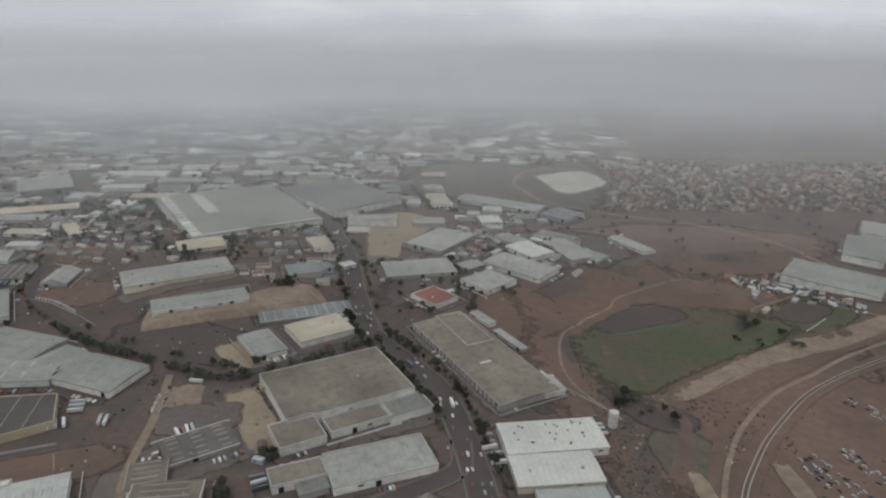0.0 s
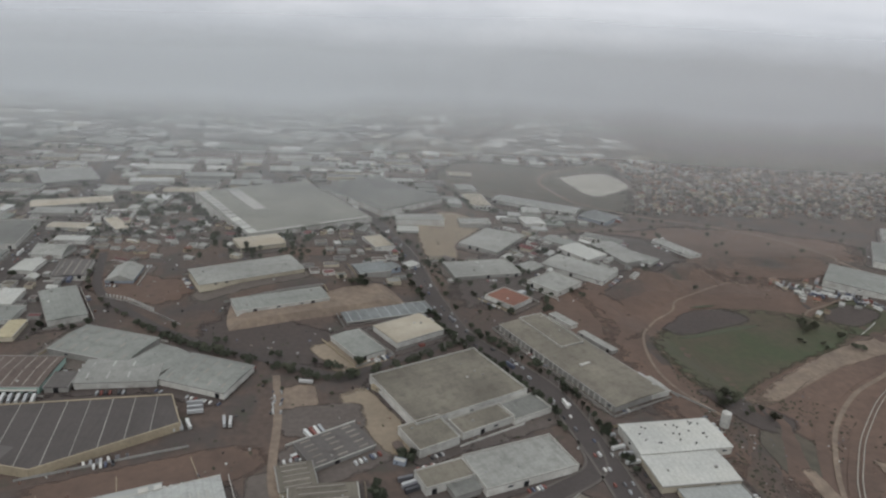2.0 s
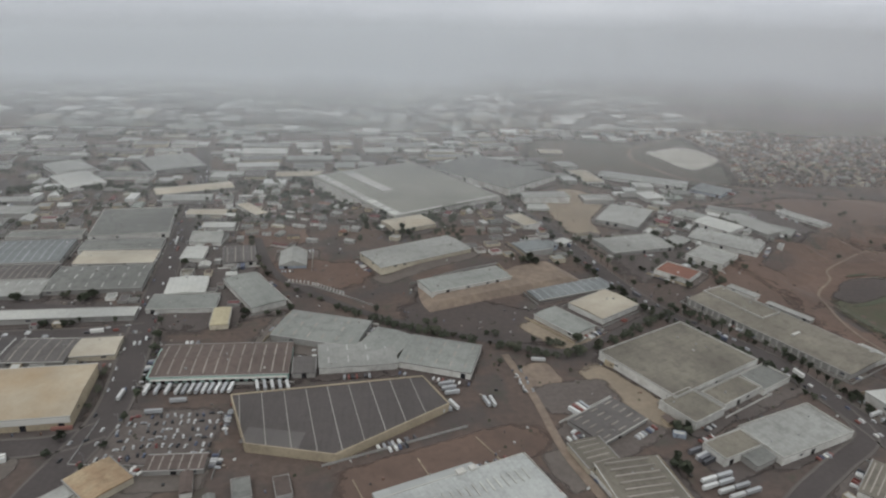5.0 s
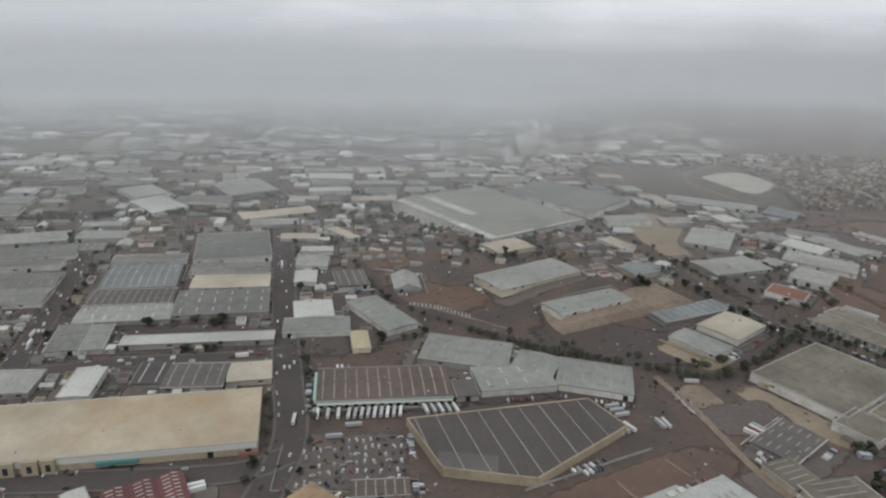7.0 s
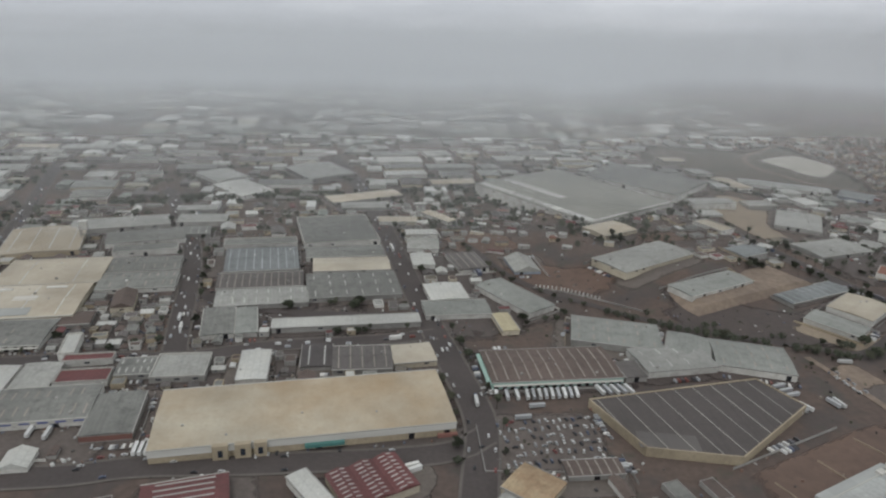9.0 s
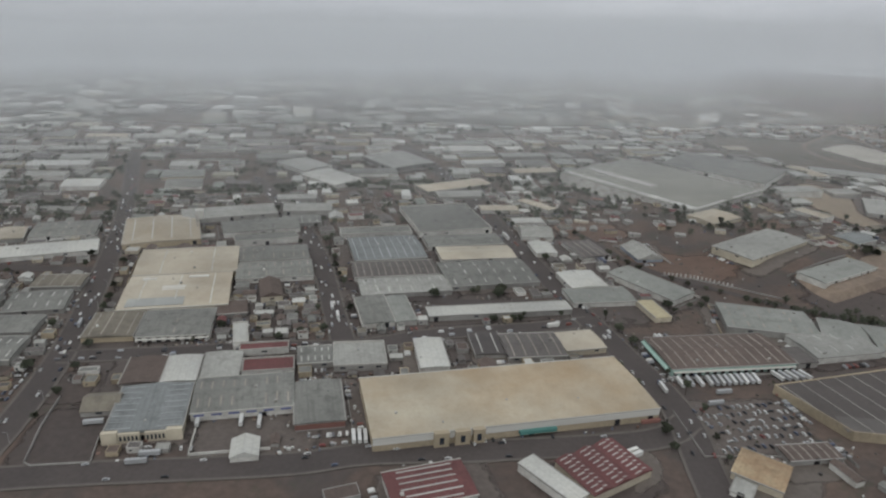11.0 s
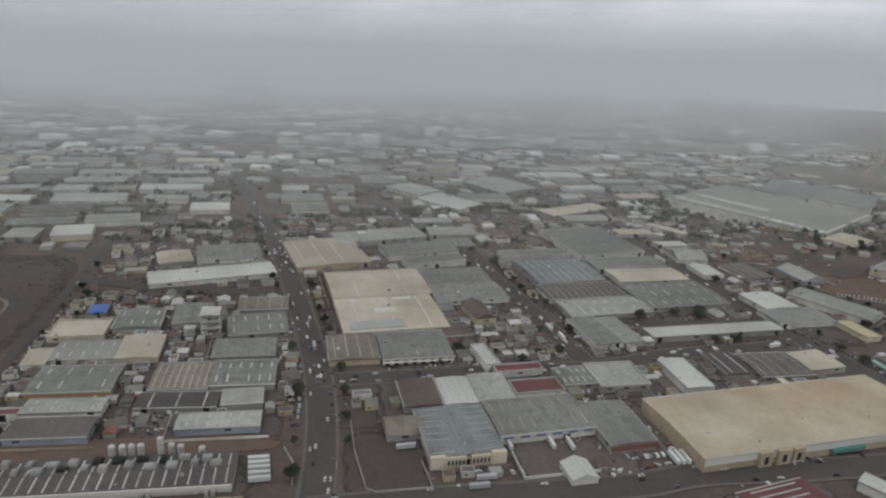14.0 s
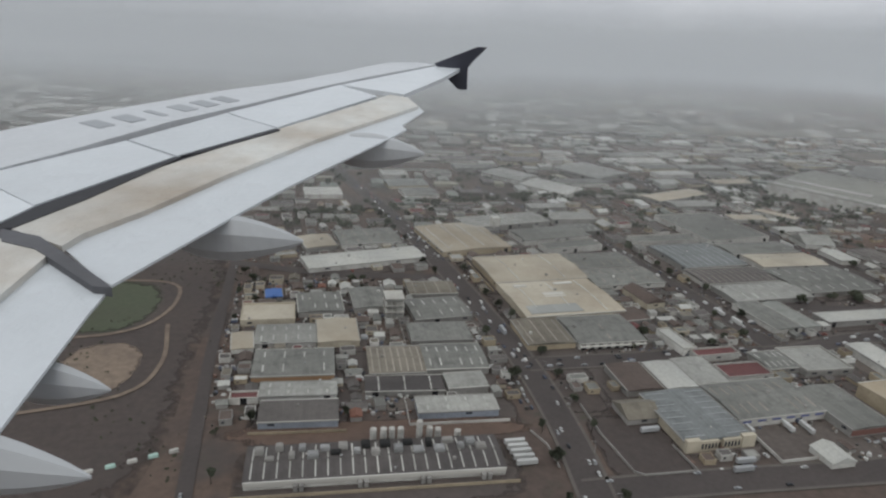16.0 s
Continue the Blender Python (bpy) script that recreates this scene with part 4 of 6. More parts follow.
warehouse(-324.9, 219.6, 100.6, 35.2, 6.0, 6, "ochre", "tan", 0, "band")
warehouse(-348.3, 253.0, 11.6, 22.7, 3.6, 2, "white", "white", 0, "plain")
warehouse(-305.4, 258.1, 24.1, 19.4, 2.9, 1, "slate", "grey", 5, "plain")
warehouse(-284.4, 261.0, 17.8, 15.9, 2.9, 7, "cream", "cream", 0, "plain")
warehouse(-324.1, 261.4, 12.7, 18.4, 2.2, 1, "dark", "grey", 2, "plain")
warehouse(-376.5, 254.5, 20.5, 18, 2.9, 2, "pale", "grey", 0, "parapet")
warehouse(-393.8, 254.5, 13.2, 13, 2.9, 4, "grey", "grey", 5, "plain")
warehouse(-410.8, 248, 19, 9.5, 2.9, 4, "red", "white", 0, "parapet")
warehouse(-414, 262, 19, 5.6, 2.9, 5, "red", "white", 0, "parapet")
warehouse(-428, 249, 13.5, 18, 2.9, 3, "pale", "grey", 0, "plain")
warehouse(-441.5, 246, 12, 18, 3.6, 3, "white", "white", 0, "plain")
warehouse(-455, 246.5, 13.5, 18, 2.9, 3, "brown", "grey", 0, "plain")
warehouse(-463.0, 227.0, 11.5, 11.0, 2.4, 3, "tan", "grey", 0, "gable")
warehouse(-446, 221.5, 23.5, 27, 3.6, 4, "blue", "cream", 8, "office")
warehouse(-416.8, 228.8, 33.5, 21.5, 3.6, 5, "grey", "white", 9, "fascia")
warehouse(-391, 222, 16.5, 25, 3.6, 5, "grey", "red", 0, "plain")
warehouse(-412.5, 199.5, 8.4, 9.0, 2.4, 4, "white", "white", 0, "gable")
warehouse(-357.2, 177.8, 24.5, 15.9, 3.6, 11, "red", "white", 6, "cross")
warehouse(-320.2, 177.6, 6.7, 21.6, 3.6, 33, "white", "white", 0, "plain")
warehouse(-302.6, 182.0, 24.0, 17.3, 3.6, 24, "red", "cream", 8, "vaults")
warehouse(-252.4, 177.3, 15.0, 15.0, 2.9, -43, "rusty", "cream", 0, "plain")
warehouse(-262.0, 171.0, 6.0, 9.0, 2.0, -43, "pale", "white", 0, "plain")
warehouse(-230.6, 185.0, 19.0, 7.9, 2.2, 1, "brown", "grey", 6, "plain")
warehouse(-312.2, 291.6, 67.3, 9.4, 3.2, 4, "white", "grey", 0, "plain")
warehouse(-369.8, 293.3, 14, 27, 2.9, 8, "grey", "white", 0, "plain")
warehouse(-310, 334, 47, 31, 2.9, 6, "grey", "grey", 6, "plain")
warehouse(-354, 319.5, 44, 19, 2.9, 6, "pale", "grey", 8, "plain")
warehouse(-357.5, 340, 43, 19.5, 2.9, 5, "slate", "white", 12, "plain")
warehouse(-360.5, 368.5, 39, 35, 3.6, 7, "blue", "grey", 9, "plain")
warehouse(-365.3, 398.7, 42.3, 11.4, 2.9, 7, "grey", "white", 0, "parapet")
warehouse(-311, 362, 42, 19.5, 2.9, 4, "cream", "white", 0, "plain")
warehouse(-315, 382, 45, 17.5, 2.9, 6, "grey", "white", 0, "plain")
warehouse(-321, 422, 46, 52, 3.6, 10, "grey", "white", 0, "parapet")
cream_works = warehouse(-459, 315, 46, 37, 3.6, 6, "cream", "cream", 3, "plain")
for px, py, w, d in ((-2, 1, 10, 4.5), (8, 13.5, 9, 1.6), (-14, 12.5, 6, 2.0)):
    piece("roof_hatch", unit("white_hatch", WALL["white"], unit_box), cream_works, px, py, 3.5, w, d, 0.5)
piece("roof_sheet", unit("pale_new_sheet", ROOF["light"], unit_box), cream_works, -8, -9, 3.2, 24, 15, 0.45)
warehouse(-462, 351, 48, 35, 3.6, 7, "cream", "tan", 2, "plain")
warehouse(-418, 340, 37, 21, 2.9, 6, "grey", "white", 9, "plain")
warehouse(-421, 362.5, 36, 20, 2.9, 7, "grey", "white", 7, "plain")
warehouse(-452, 283.8, 28.5, 24, 2.9, 3, "grey", "white", 1, "dock")
warehouse(-477, 283, 19.5, 22, 2.9, 3, "tan", "tan", 4, "plain")
warehouse(-417.5, 316.0, 9.7, 18.8, 3.6, 10, "brown", "cream", 0, "gable")
warehouse(-424.7, 272.5, 6.0, 17.5, 3.6, 9, "white", "white", 0, "parapet")
warehouse(-432.8, 298.4, 13.8, 13.0, 2.2, 8, "brown", "grey", 0, "plain")
warehouse(-548.6, 209.2, 70.1, 15.0, 2.9, 0, "dark", "white", 21, "cold")
warehouse(-521.3, 234.1, 25.7, 8.8, 2.9, -0, "pale", "blue", 4, "plain")
warehouse(-570.5, 233.8, 23.5, 11.4, 2.9, -1, "slate", "blue", 0, "plain")
warehouse(-571.0, 246.3, 24.2, 8.4, 2.9, -1, "pale", "white", 4, "plain")
warehouse(-573.1, 263.8, 27.2, 18.6, 2.9, 0, "grey", "orange", 4, "plain")
warehouse(-587.8, 244.3, 8.7, 4.3, 2.2, 0, "red", "white", 0, "parapet")
warehouse(-537.9, 263.5, 19.4, 19.1, 2.9, -0, "tan", "grey", 8, "plain")
warehouse(-516.6, 264.8, 22.2, 18.3, 2.9, 0, "grey", "grey", 6, "plain")
warehouse(-515.6, 248.1, 13.6, 9.6, 2.9, 3, "pale", "grey", 0, "plain")
warehouse(-536.4, 248.3, 26.1, 9.7, 2.2, -2, "dark", "grey", 3, "plain")
warehouse(-584.7, 305.0, 20.8, 15.5, 2.9, 2, "cream", "cream", 0, "parapet")
warehouse(-557.8, 287.7, 15.4, 19.1, 2.9, 2, "cream", "cream", 0, "plain")
warehouse(-576.9, 286.8, 22.3, 15.2, 2.2, 1, "pale", "white", 5, "plain")
warehouse(-564.5, 313.9, 18.2, 18.8, 2.9, 4, "grey", "grey", 4, "plain")
warehouse(-584.1, 325.3, 7.1, 8.5, 2.2, 6, "tarp", "grey", 0, "plain")
warehouse(-592.4, 282.0, 7.6, 13.0, 2.2, 6, "cream", "white", 0, "plain")
warehouse(-534.4, 305.9, 7.9, 9.0, 9.0, 2, "pale", "grey", 0, "storeys")
warehouse(-543.8, 318.2, 14.9, 20.9, 2.9, 5, "grey", "grey", 0, "plain")
warehouse(-515.8, 306.5, 24, 20, 2.9, 8, "grey", "grey", 5, "plain")
warehouse(-515.1, 328.0, 21.6, 14.0, 2.9, 2, "tan", "grey", 4, "plain")
warehouse(-518.6, 284.6, 23.5, 15.1, 2.9, 1, "grey", "grey", 0, "plain")
warehouse(-543, 368, 60, 17, 2.9, 15, "white", "white", 0, "plain")
warehouse(-566.2, 392.4, 16.5, 19.2, 2.9, 16, "cream", "grey", 0, "plain")
warehouse(-539.5, 400.7, 33.0, 24.4, 2.9, 10, "grey", "white", 5, "plain")
warehouse(-487, 399.2, 40, 44, 3.6, 13, "cream", "tan", 4, "plain")
warehouse(-455, 431.5, 56, 20, 3.6, 15, "pale", "grey", 0, "plain")
warehouse(-433.2, 406.2, 43.3, 19.4, 3.6, 14, "grey", "white", 0, "plain")
warehouse(-427.6, 386.1, 34.4, 11.5, 3.6, 12, "grey", "white", 0, "parapet")
warehouse(79.8, 428.4, 28, 21, 3.6, -55, "white", "white", 0, "plain")
warehouse(69.3, 396.2, 44.3, 25.4, 3.6, -40, "pale", "white", 0, "plain")
warehouse(46.4, 369.7, 23.0, 26.5, 3.6, -48, "pale", "white", 0, "parapet")
warehouse(13, 345, 21, 18.5, 2.9, -46, "redflat", "white", 0, "parapet")
warehouse(108, 432, 41, 21, 2.9, -68, "pale", "grey", 0, "plain")
warehouse(157.3, 448.0, 37.1, 11.9, 2.2, -62, "pale", "white", 0, "plain")
warehouse(119, 520, 26, 26, 2.9, -45, "blue", "blue", 0, "plain")
warehouse(56.9, 499.5, 17.3, 18.9, 2.9, 10, "white", "white", 0, "plain")
warehouse(69.6, 549.4, 75.7, 21.2, 2.9, -27, "pale", "white", 0, "plain")
warehouse(15.3, 543.1, 17.5, 35.2, 3.6, 9, "cream", "white", 0, "dock")
warehouse(16.5, 447.5, 30.5, 44.5, 2.9, -34, "pale", "grey", 0, "plain")
warehouse(2.3, 390.6, 45.5, 25.4, 2.9, 14, "pale", "grey", 3, "plain")
warehouse(-66.3, 419.8, 13.8, 23.1, 2.9, 25, "cream", "white", 0, "parapet")
warehouse(-68.9, 374.1, 20.1, 16.4, 2.2, 22, "blue", "grey", 0, "plain")
warehouse(280.6, 397.7, 58.1, 41.5, 3.6, -39, "green", "white", 0, "plain")
warehouse(330.9, 448.1, 25.8, 56.2, 3.6, -34, "green", "white", 0, "plain")
warehouse(366.8, 495.4, 16.7, 40.5, 3.6, -33, "pale", "white", 0, "plain")
warehouse(-417, 555, 35, 28, 3.6, -50, "pale", "white", 0, "plain")
warehouse(-394.5, 517, 41, 28, 3.6, -50, "white", "white", 0, "plain")
warehouse(-340.4, 575.9, 48.4, 42.8, 3.6, -59, "pale", "grey", 0, "plain")
warehouse(-303.0, 500.0, 56, 18, 2.9, 24, "cream", "grey", 0, "plain")
warehouse(-302.2, 476.3, 34.3, 13.9, 2.9, 6, "pale", "grey", 0, "plain")
warehouse(-280.7, 443.5, 25.7, 11.3, 2.9, 1, "cream", "white", 0, "plain")
warehouse(-252.1, 451.9, 27.3, 9.2, 2.9, -53, "cream", "white", 0, "plain")
warehouse(-267.2, 417.5, 20.0, 10.1, 2.9, 3, "white", "white", 0, "plain")
warehouse(-268.1, 395.1, 19.0, 17.4, 2.9, -4, "pale", "white", 0, "gable")
warehouse(-270.6, 369.5, 12.2, 18.5, 2.9, 2, "white", "white", 0, "plain")
warehouse(-416.3, 464.3, 25.8, 10.6, 3.6, 6, "pale", "grey", 0, "plain")
warehouse(-407.6, 441.2, 30.5, 15.7, 3.6, 3, "pale", "grey", 0, "plain")
warehouse(-410.1, 418.2, 23.0, 14.2, 2.9, 7, "grey", "grey", 5, "plain")
warehouse(118.0, 425.0, 30.0, 16.0, 2.2, -44, "green", "grey", 0, "plain")
warehouse(-62.0, 377.0, 22.0, 9.0, 2.4, 40, "blue", "blue", 3, "plain")
warehouse(-44.0, 393.0, 9.0, 8.0, 2.4, 40, "white", "white", 0, "plain")
warehouse(36.0, 398.0, 16.0, 12.0, 2.4, 40, "pale", "grey", 0, "plain")
warehouse(70.0, 452.0, 26.0, 14.0, 2.4, -40, "green", "white", 4, "plain")
warehouse(104.0, 462.0, 30.0, 12.0, 2.4, -36, "grey", "white", 0, "plain")

# ---- free ground between the works ----
def near_road(x, y, gap):
    p = Vector((x, y, 0))
    return any((q - p).length < w / 2 + gap for line, w in ROADS for q in line)


def inside(x, y, gap):
    for bx, by, w, d, turn in TAKEN:
        if abs(x - bx) + abs(y - by) > w + d + 2 * gap:
            continue
        c, s = math.cos(radians(turn)), math.sin(radians(turn))
        u, v = c * (x - bx) + s * (y - by), -s * (x - bx) + c * (y - by)
        if abs(u) < w / 2 + gap and abs(v) < d / 2 + gap:
            return True
    return False


OPEN_LAND = ((-31, 639), (4, 720), (62, 728), (124, 712), (198, 750), (192, 646), (162, 540), (118, 529), (71, 540), (23, 562), (-8, 558))


def on_open_land(x, y):
    odd = False
    for (ax, ay), (cx, cy) in zip(OPEN_LAND, OPEN_LAND[1:] + OPEN_LAND[:1]):
        if (ay > y) != (cy > y) and x < ax + (y - ay) * (cx - ax) / (cy - ay):
            odd = not odd
    return odd


def bare(x, y):
    """The empty tan plot beside the avenue, the terrace and the yard of the cold store."""
    return on_open_land(x, y) or (-483 < x < -457 and 192 < y < 240) or (-437 < x < -404 and 196 < y < 216) or (-42 < x < 22 and 408 < y < 512) or (-142 < x < -40 and 303 < y < 350) or (-600 < x < -496 and y < 231)


WORKS = [t for t in TAKEN if t[2] * t[3] > 150]


# ---- smaller sheds and houses between the works ----
def shed(x, y, w, d, h, turn, roof, wall, steep, name="shed", group="sheds and small houses"):
    TAKEN.append((x, y, w, d, turn))
    z = ground_z(x, y)
    ob = root(name, x, y, z, turn, f"small {WORDS[wall]} walled {name} with a {WORDS[roof]} roof", name, group)
    part("wall", Shape().box(0, 0, -0.5, w, d, h + 0.5), WALL[wall], ob)
    if steep:
        part("roof", Shape().prism(0, 0, h - 0.02, w + 0.4, d + 0.4, min(w, d) * 0.22, 0.12, w >= d), ROOF[roof], ob)
    else:
        part("roof", Shape().box(0, 0, h - 0.12, w - 0.3, d - 0.3, 0.16), ROOF[roof], ob)
        p = Shape()
        for e in (-1, 1):
            p.box(0, e * (d / 2 - 0.06), h - 0.02, w + 0.06, 0.2, 0.3).box(e * (w / 2 - 0.06), 0, h - 0.02, 0.2, d - 0.3, 0.3)
        part("parapet", p, WALL[wall], ob)
    pane = unit("window", M_GLASS, unit_box)
    piece("window", pane, ob, -w * 0.2, -d / 2 - 0.01, h * 0.4, 0.8, 0.08, h * 0.32)
    return ob


def fill(count, x0, x1, y0, y1, turn, seed, big=8.0, roofs=("grey", "pale", "brown", "slate", "slate", "grey", "tan", "brown", "white", "red"), name="shed", steep=0.4):
    rng = random.Random(seed)
    made = tries = 0
    while made < count and tries < count * 40:
        tries += 1
        x, y = rng.uniform(x0, x1), rng.uniform(y0, y1)
        w, d = rng.uniform(3.0, big * 1.25), rng.uniform(2.6, big * 0.85)
        if bare(x, y) or near_road(x, y, max(w, d) / 2 + 1.2) or inside(x, y, max(w, d) / 2 + 0.2):
            continue
        walls = ("white", "grey", "grey", "grey", "tan", "white", "cream", "grey")
        shed(x, y, w, d, rng.uniform(1.2, 2.3), turn + rng.choice((0, 90)) + rng.uniform(-4, 4), rng.choice(roofs), rng.choice(walls), rng.random() < steep, "workshop" if w * d > 34 else name)
        made += 1


fill(46, -445, -385, 262, 318, 5, 11, 7.0)
fill(26, -382, -290, 240, 292, 3, 12, 8.0)
fill(34, -600, -500, 198, 345, 2, 13, 6.0)
fill(9, -484, -395, 196, 250, 3, 14, 6.0)
fill(26, -598, -545, 232, 340, 1, 71, 4.6, ("pale", "grey", "white", "slate", "redflat", "tan"))
fill(18, -545, -500, 240, 340, 1, 72, 4.4, ("pale", "grey", "slate", "brown"))
fill(12, -262, -235, 300, 420, 4, 15, 8.0)
fill(30, -300, -262, 300, 480, 4, 16, 8.0)
fill(22, -600, -508, 330, 420, 12, 17, 9.0)
fill(26, -500, -400, 300, 460, 6, 18, 9.0)
fill(26, -240, -150, 380, 470, -20, 19, 8.0, ("red", "redflat", "white", "pale", "brown", "white"))
fill(22, 0, 110, 392, 470, -40, 20, 8.0, ("pale", "white", "grey", "green"))
fill(24, -110, -10, 360, 440, 15, 21, 8.0)
shed(-59, 243, 11, 3, 2.2, -41, "yellow", "tan", False), shed(-51.5, 195, 4.6, 2.4, 1.6, -18, "white", "blue", False)
fill(12, -60, 60, 130, 240, 20, 22, 5.0)
fill(18, 214, 290, 352, 412, -40, 23, 6.0, ("white", "pale", "red", "redflat", "pale", "white"), "shed", 0.7)
fill(34, -600, -430, 345, 480, 8, 61, 12.0), fill(34, -430, -300, 330, 480, 8, 62, 11.0), fill(22, -300, -180, 400, 500, 8, 63, 11.0), fill(16, -150, -60, 430, 520, -20, 64, 11.0), fill(16, -20, 60, 400, 480, -40, 65, 10.0)
fill(14, -390, -280, 130, 190, 10, 24, 9.0, ("grey", "brown", "red", "pale"))
fill(14, -270, -150, 110, 180, 15, 25, 9.0, ("grey", "brown", "pale"))


# ---- far works and houses ----
def far_works():
    rng = random.Random(5)
    made = 0
    for row in range(9):
        y = 462 + row * 27
        x = -760 + rng.uniform(0, 20)
        while x < 40 - row * 4 and made < 150:
            w, d = rng.uniform(14, 46), rng.uniform(11, 21)
            yy = y + 0.08 * (x + 300) + rng.uniform(-4, 4)
            if not inside(x + w / 2, yy, 14) and not near_road(x + w / 2, yy, w * 0.4) and rng.random() < 0.86:
                roof = rng.choice(("pale", "pale", "grey", "white", "green", "cream", "slate", "grey", "brown"))
                warehouse(x + w / 2, yy, w, d, rng.uniform(2.2, 3.6), rng.uniform(0, 12), roof, rng.choice(("white", "grey", "cream", "white")), rng.choice((0, 0, 0, 4)), rng.choice(("plain", "plain", "parapet")), far=True)
                made += 1
            x += w + rng.uniform(3, 16)


far_works()


def far_houses():
    rng = random.Random(8)
    made = 0
    for row in range(24):
        for col in range(40):
            x, y = 96 + col * 11 + rng.uniform(-3, 3) + row * 2, 505 + row * 13 + rng.uniform(-3, 3)
            if made >= 120 or on_open_land(x, y) or rng.random() < 0.42 + 0.03 * max(0, 8 - row) or noise.noise((x * 0.02, y * 0.02, 2.0)) < -0.1 or inside(x, y, 5) or near_road(x, y, 5) or (x > 130 and y < 545):
                continue
            shed(x, y, rng.uniform(4, 7.5), rng.uniform(4, 6.5), rng.uniform(1.8, 2.8), 20 + rng.choice((0, 90)), rng.choice(("brown", "pale", "redflat", "brown", "grey", "tan", "grey")), rng.choice(("grey", "tan", "grey", "cream", "red")), rng.random() < 0.5, "house", "houses of the far suburb")
            made += 1


far_houses()


def far_town(name, label, x0, x1, y0, y1, step, biggest, colours, seed):
    """Roofs and walls too far off to count."""
    m = bpy.data.materials.new(name)
    m.use_nodes = True
    nt = m.node_tree
    isle = nt.nodes.new("ShaderNodeNewGeometry").outputs["Random Per Island"]
    cr = nt.nodes.new("ShaderNodeValToRGB")
    cr.color_ramp.interpolation = "CONSTANT"
    while len(cr.color_ramp.elements) < len(colours):
        cr.color_ramp.elements.new(0.5)
    for k, (e, c) in enumerate(zip(cr.color_ramp.elements, colours)):
        e.position, e.color = k / len(colours), (*c, 1)
    nt.links.new(isle, cr.inputs["Fac"])
    nt.links.new(cr.outputs[0], nt.nodes["Principled BSDF"].inputs["Base Color"])
    nt.nodes["Principled BSDF"].inputs["Roughness"].default_value = 0.85
    rng = random.Random(seed)
    s = Shape()
    y = y0
    while y < y1:
        x = x0 + rng.uniform(0, step)
        while x < x1:
            w, d = rng.uniform(0.3, 1) * biggest, rng.uniform(0.3, 0.8) * biggest
            if rng.random() < 0.8 and noise.noise((x * 0.006, y * 0.006, seed)) > (-0.28 if colours is HOMES else -0.7):
                px, py = x, y + rng.uniform(-0.3, 0.3) * step + 0.06 * x
                if not bare(px, py) and not near_road(px, py, w * 0.5) and not inside(px, py, w * 0.4):
                    s.prism(px, py, ground_z(px, py) if py < 700 else 0.0, w, d, rng.uniform(0.1, 0.8), rng.uniform(1.4, 3.2), w > d)
            x += w + rng.uniform(0.1, 0.7) * step
        y += step * rng.uniform(0.8, 1.2) * (1 + (y - y0) / 1500)
    me = bpy.data.meshes.new(name)
    me.from_pydata(s.v, [], s.f)
    me.materials.append(m)
    return tagged(new(name, me), label, "buildings", kind="stuff")


GREYS = ((0.24, 0.24, 0.222), (0.16, 0.16, 0.147), (0.34, 0.34, 0.315), (0.21, 0.205, 0.188), (0.18, 0.19, 0.172), (0.27, 0.255, 0.21), (0.11, 0.1, 0.095), (0.14, 0.133, 0.12), (0.46, 0.46, 0.44), (0.3, 0.3, 0.285))
HOMES = ((0.25, 0.23, 0.205), (0.17, 0.105, 0.08), (0.33, 0.31, 0.28), (0.17, 0.14, 0.12), (0.24, 0.18, 0.14), (0.12, 0.095, 0.085), (0.34, 0.29, 0.24), (0.1, 0.085, 0.075), (0.15, 0.12, 0.1))
far_town("middle_works", "grey works roofs crowded before the haze", -780, 110, 455, 690, 13, 19, GREYS, 9)
far_town("hill_suburb", "small houses crowded on the brown hillside", 90, 560, 530, 645, 8, 5, HOMES, 10)
far_town("far_works", "many grey and white works roofs far off in haze", -1300, 260, 690, 1500, 18, 28, GREYS, 3)
far_town("far_suburb", "many small houses of a far suburb in haze", -80, 1300, 640, 1400, 9, 6.5, HOMES, 4)
far_town("west_works", "grey works roofs beyond the playing fields", -1100, -770, 420, 690, 20, 30, GREYS, 6)


# ---- trees ----
M_BARK = surface("bark", (0.075, 0.06, 0.048), big=1.0)


def leaf_material(name, colour):
    m = surface(name, colour, tuple(c * 0.55 for c in colour), rough=0.85, big=0.8, fine=2.0, vary=0.3)
    return m


M_LEAF = [leaf_material("dark_foliage", (0.05, 0.057, 0.036)), leaf_material("dusty_foliage", (0.068, 0.07, 0.047))]


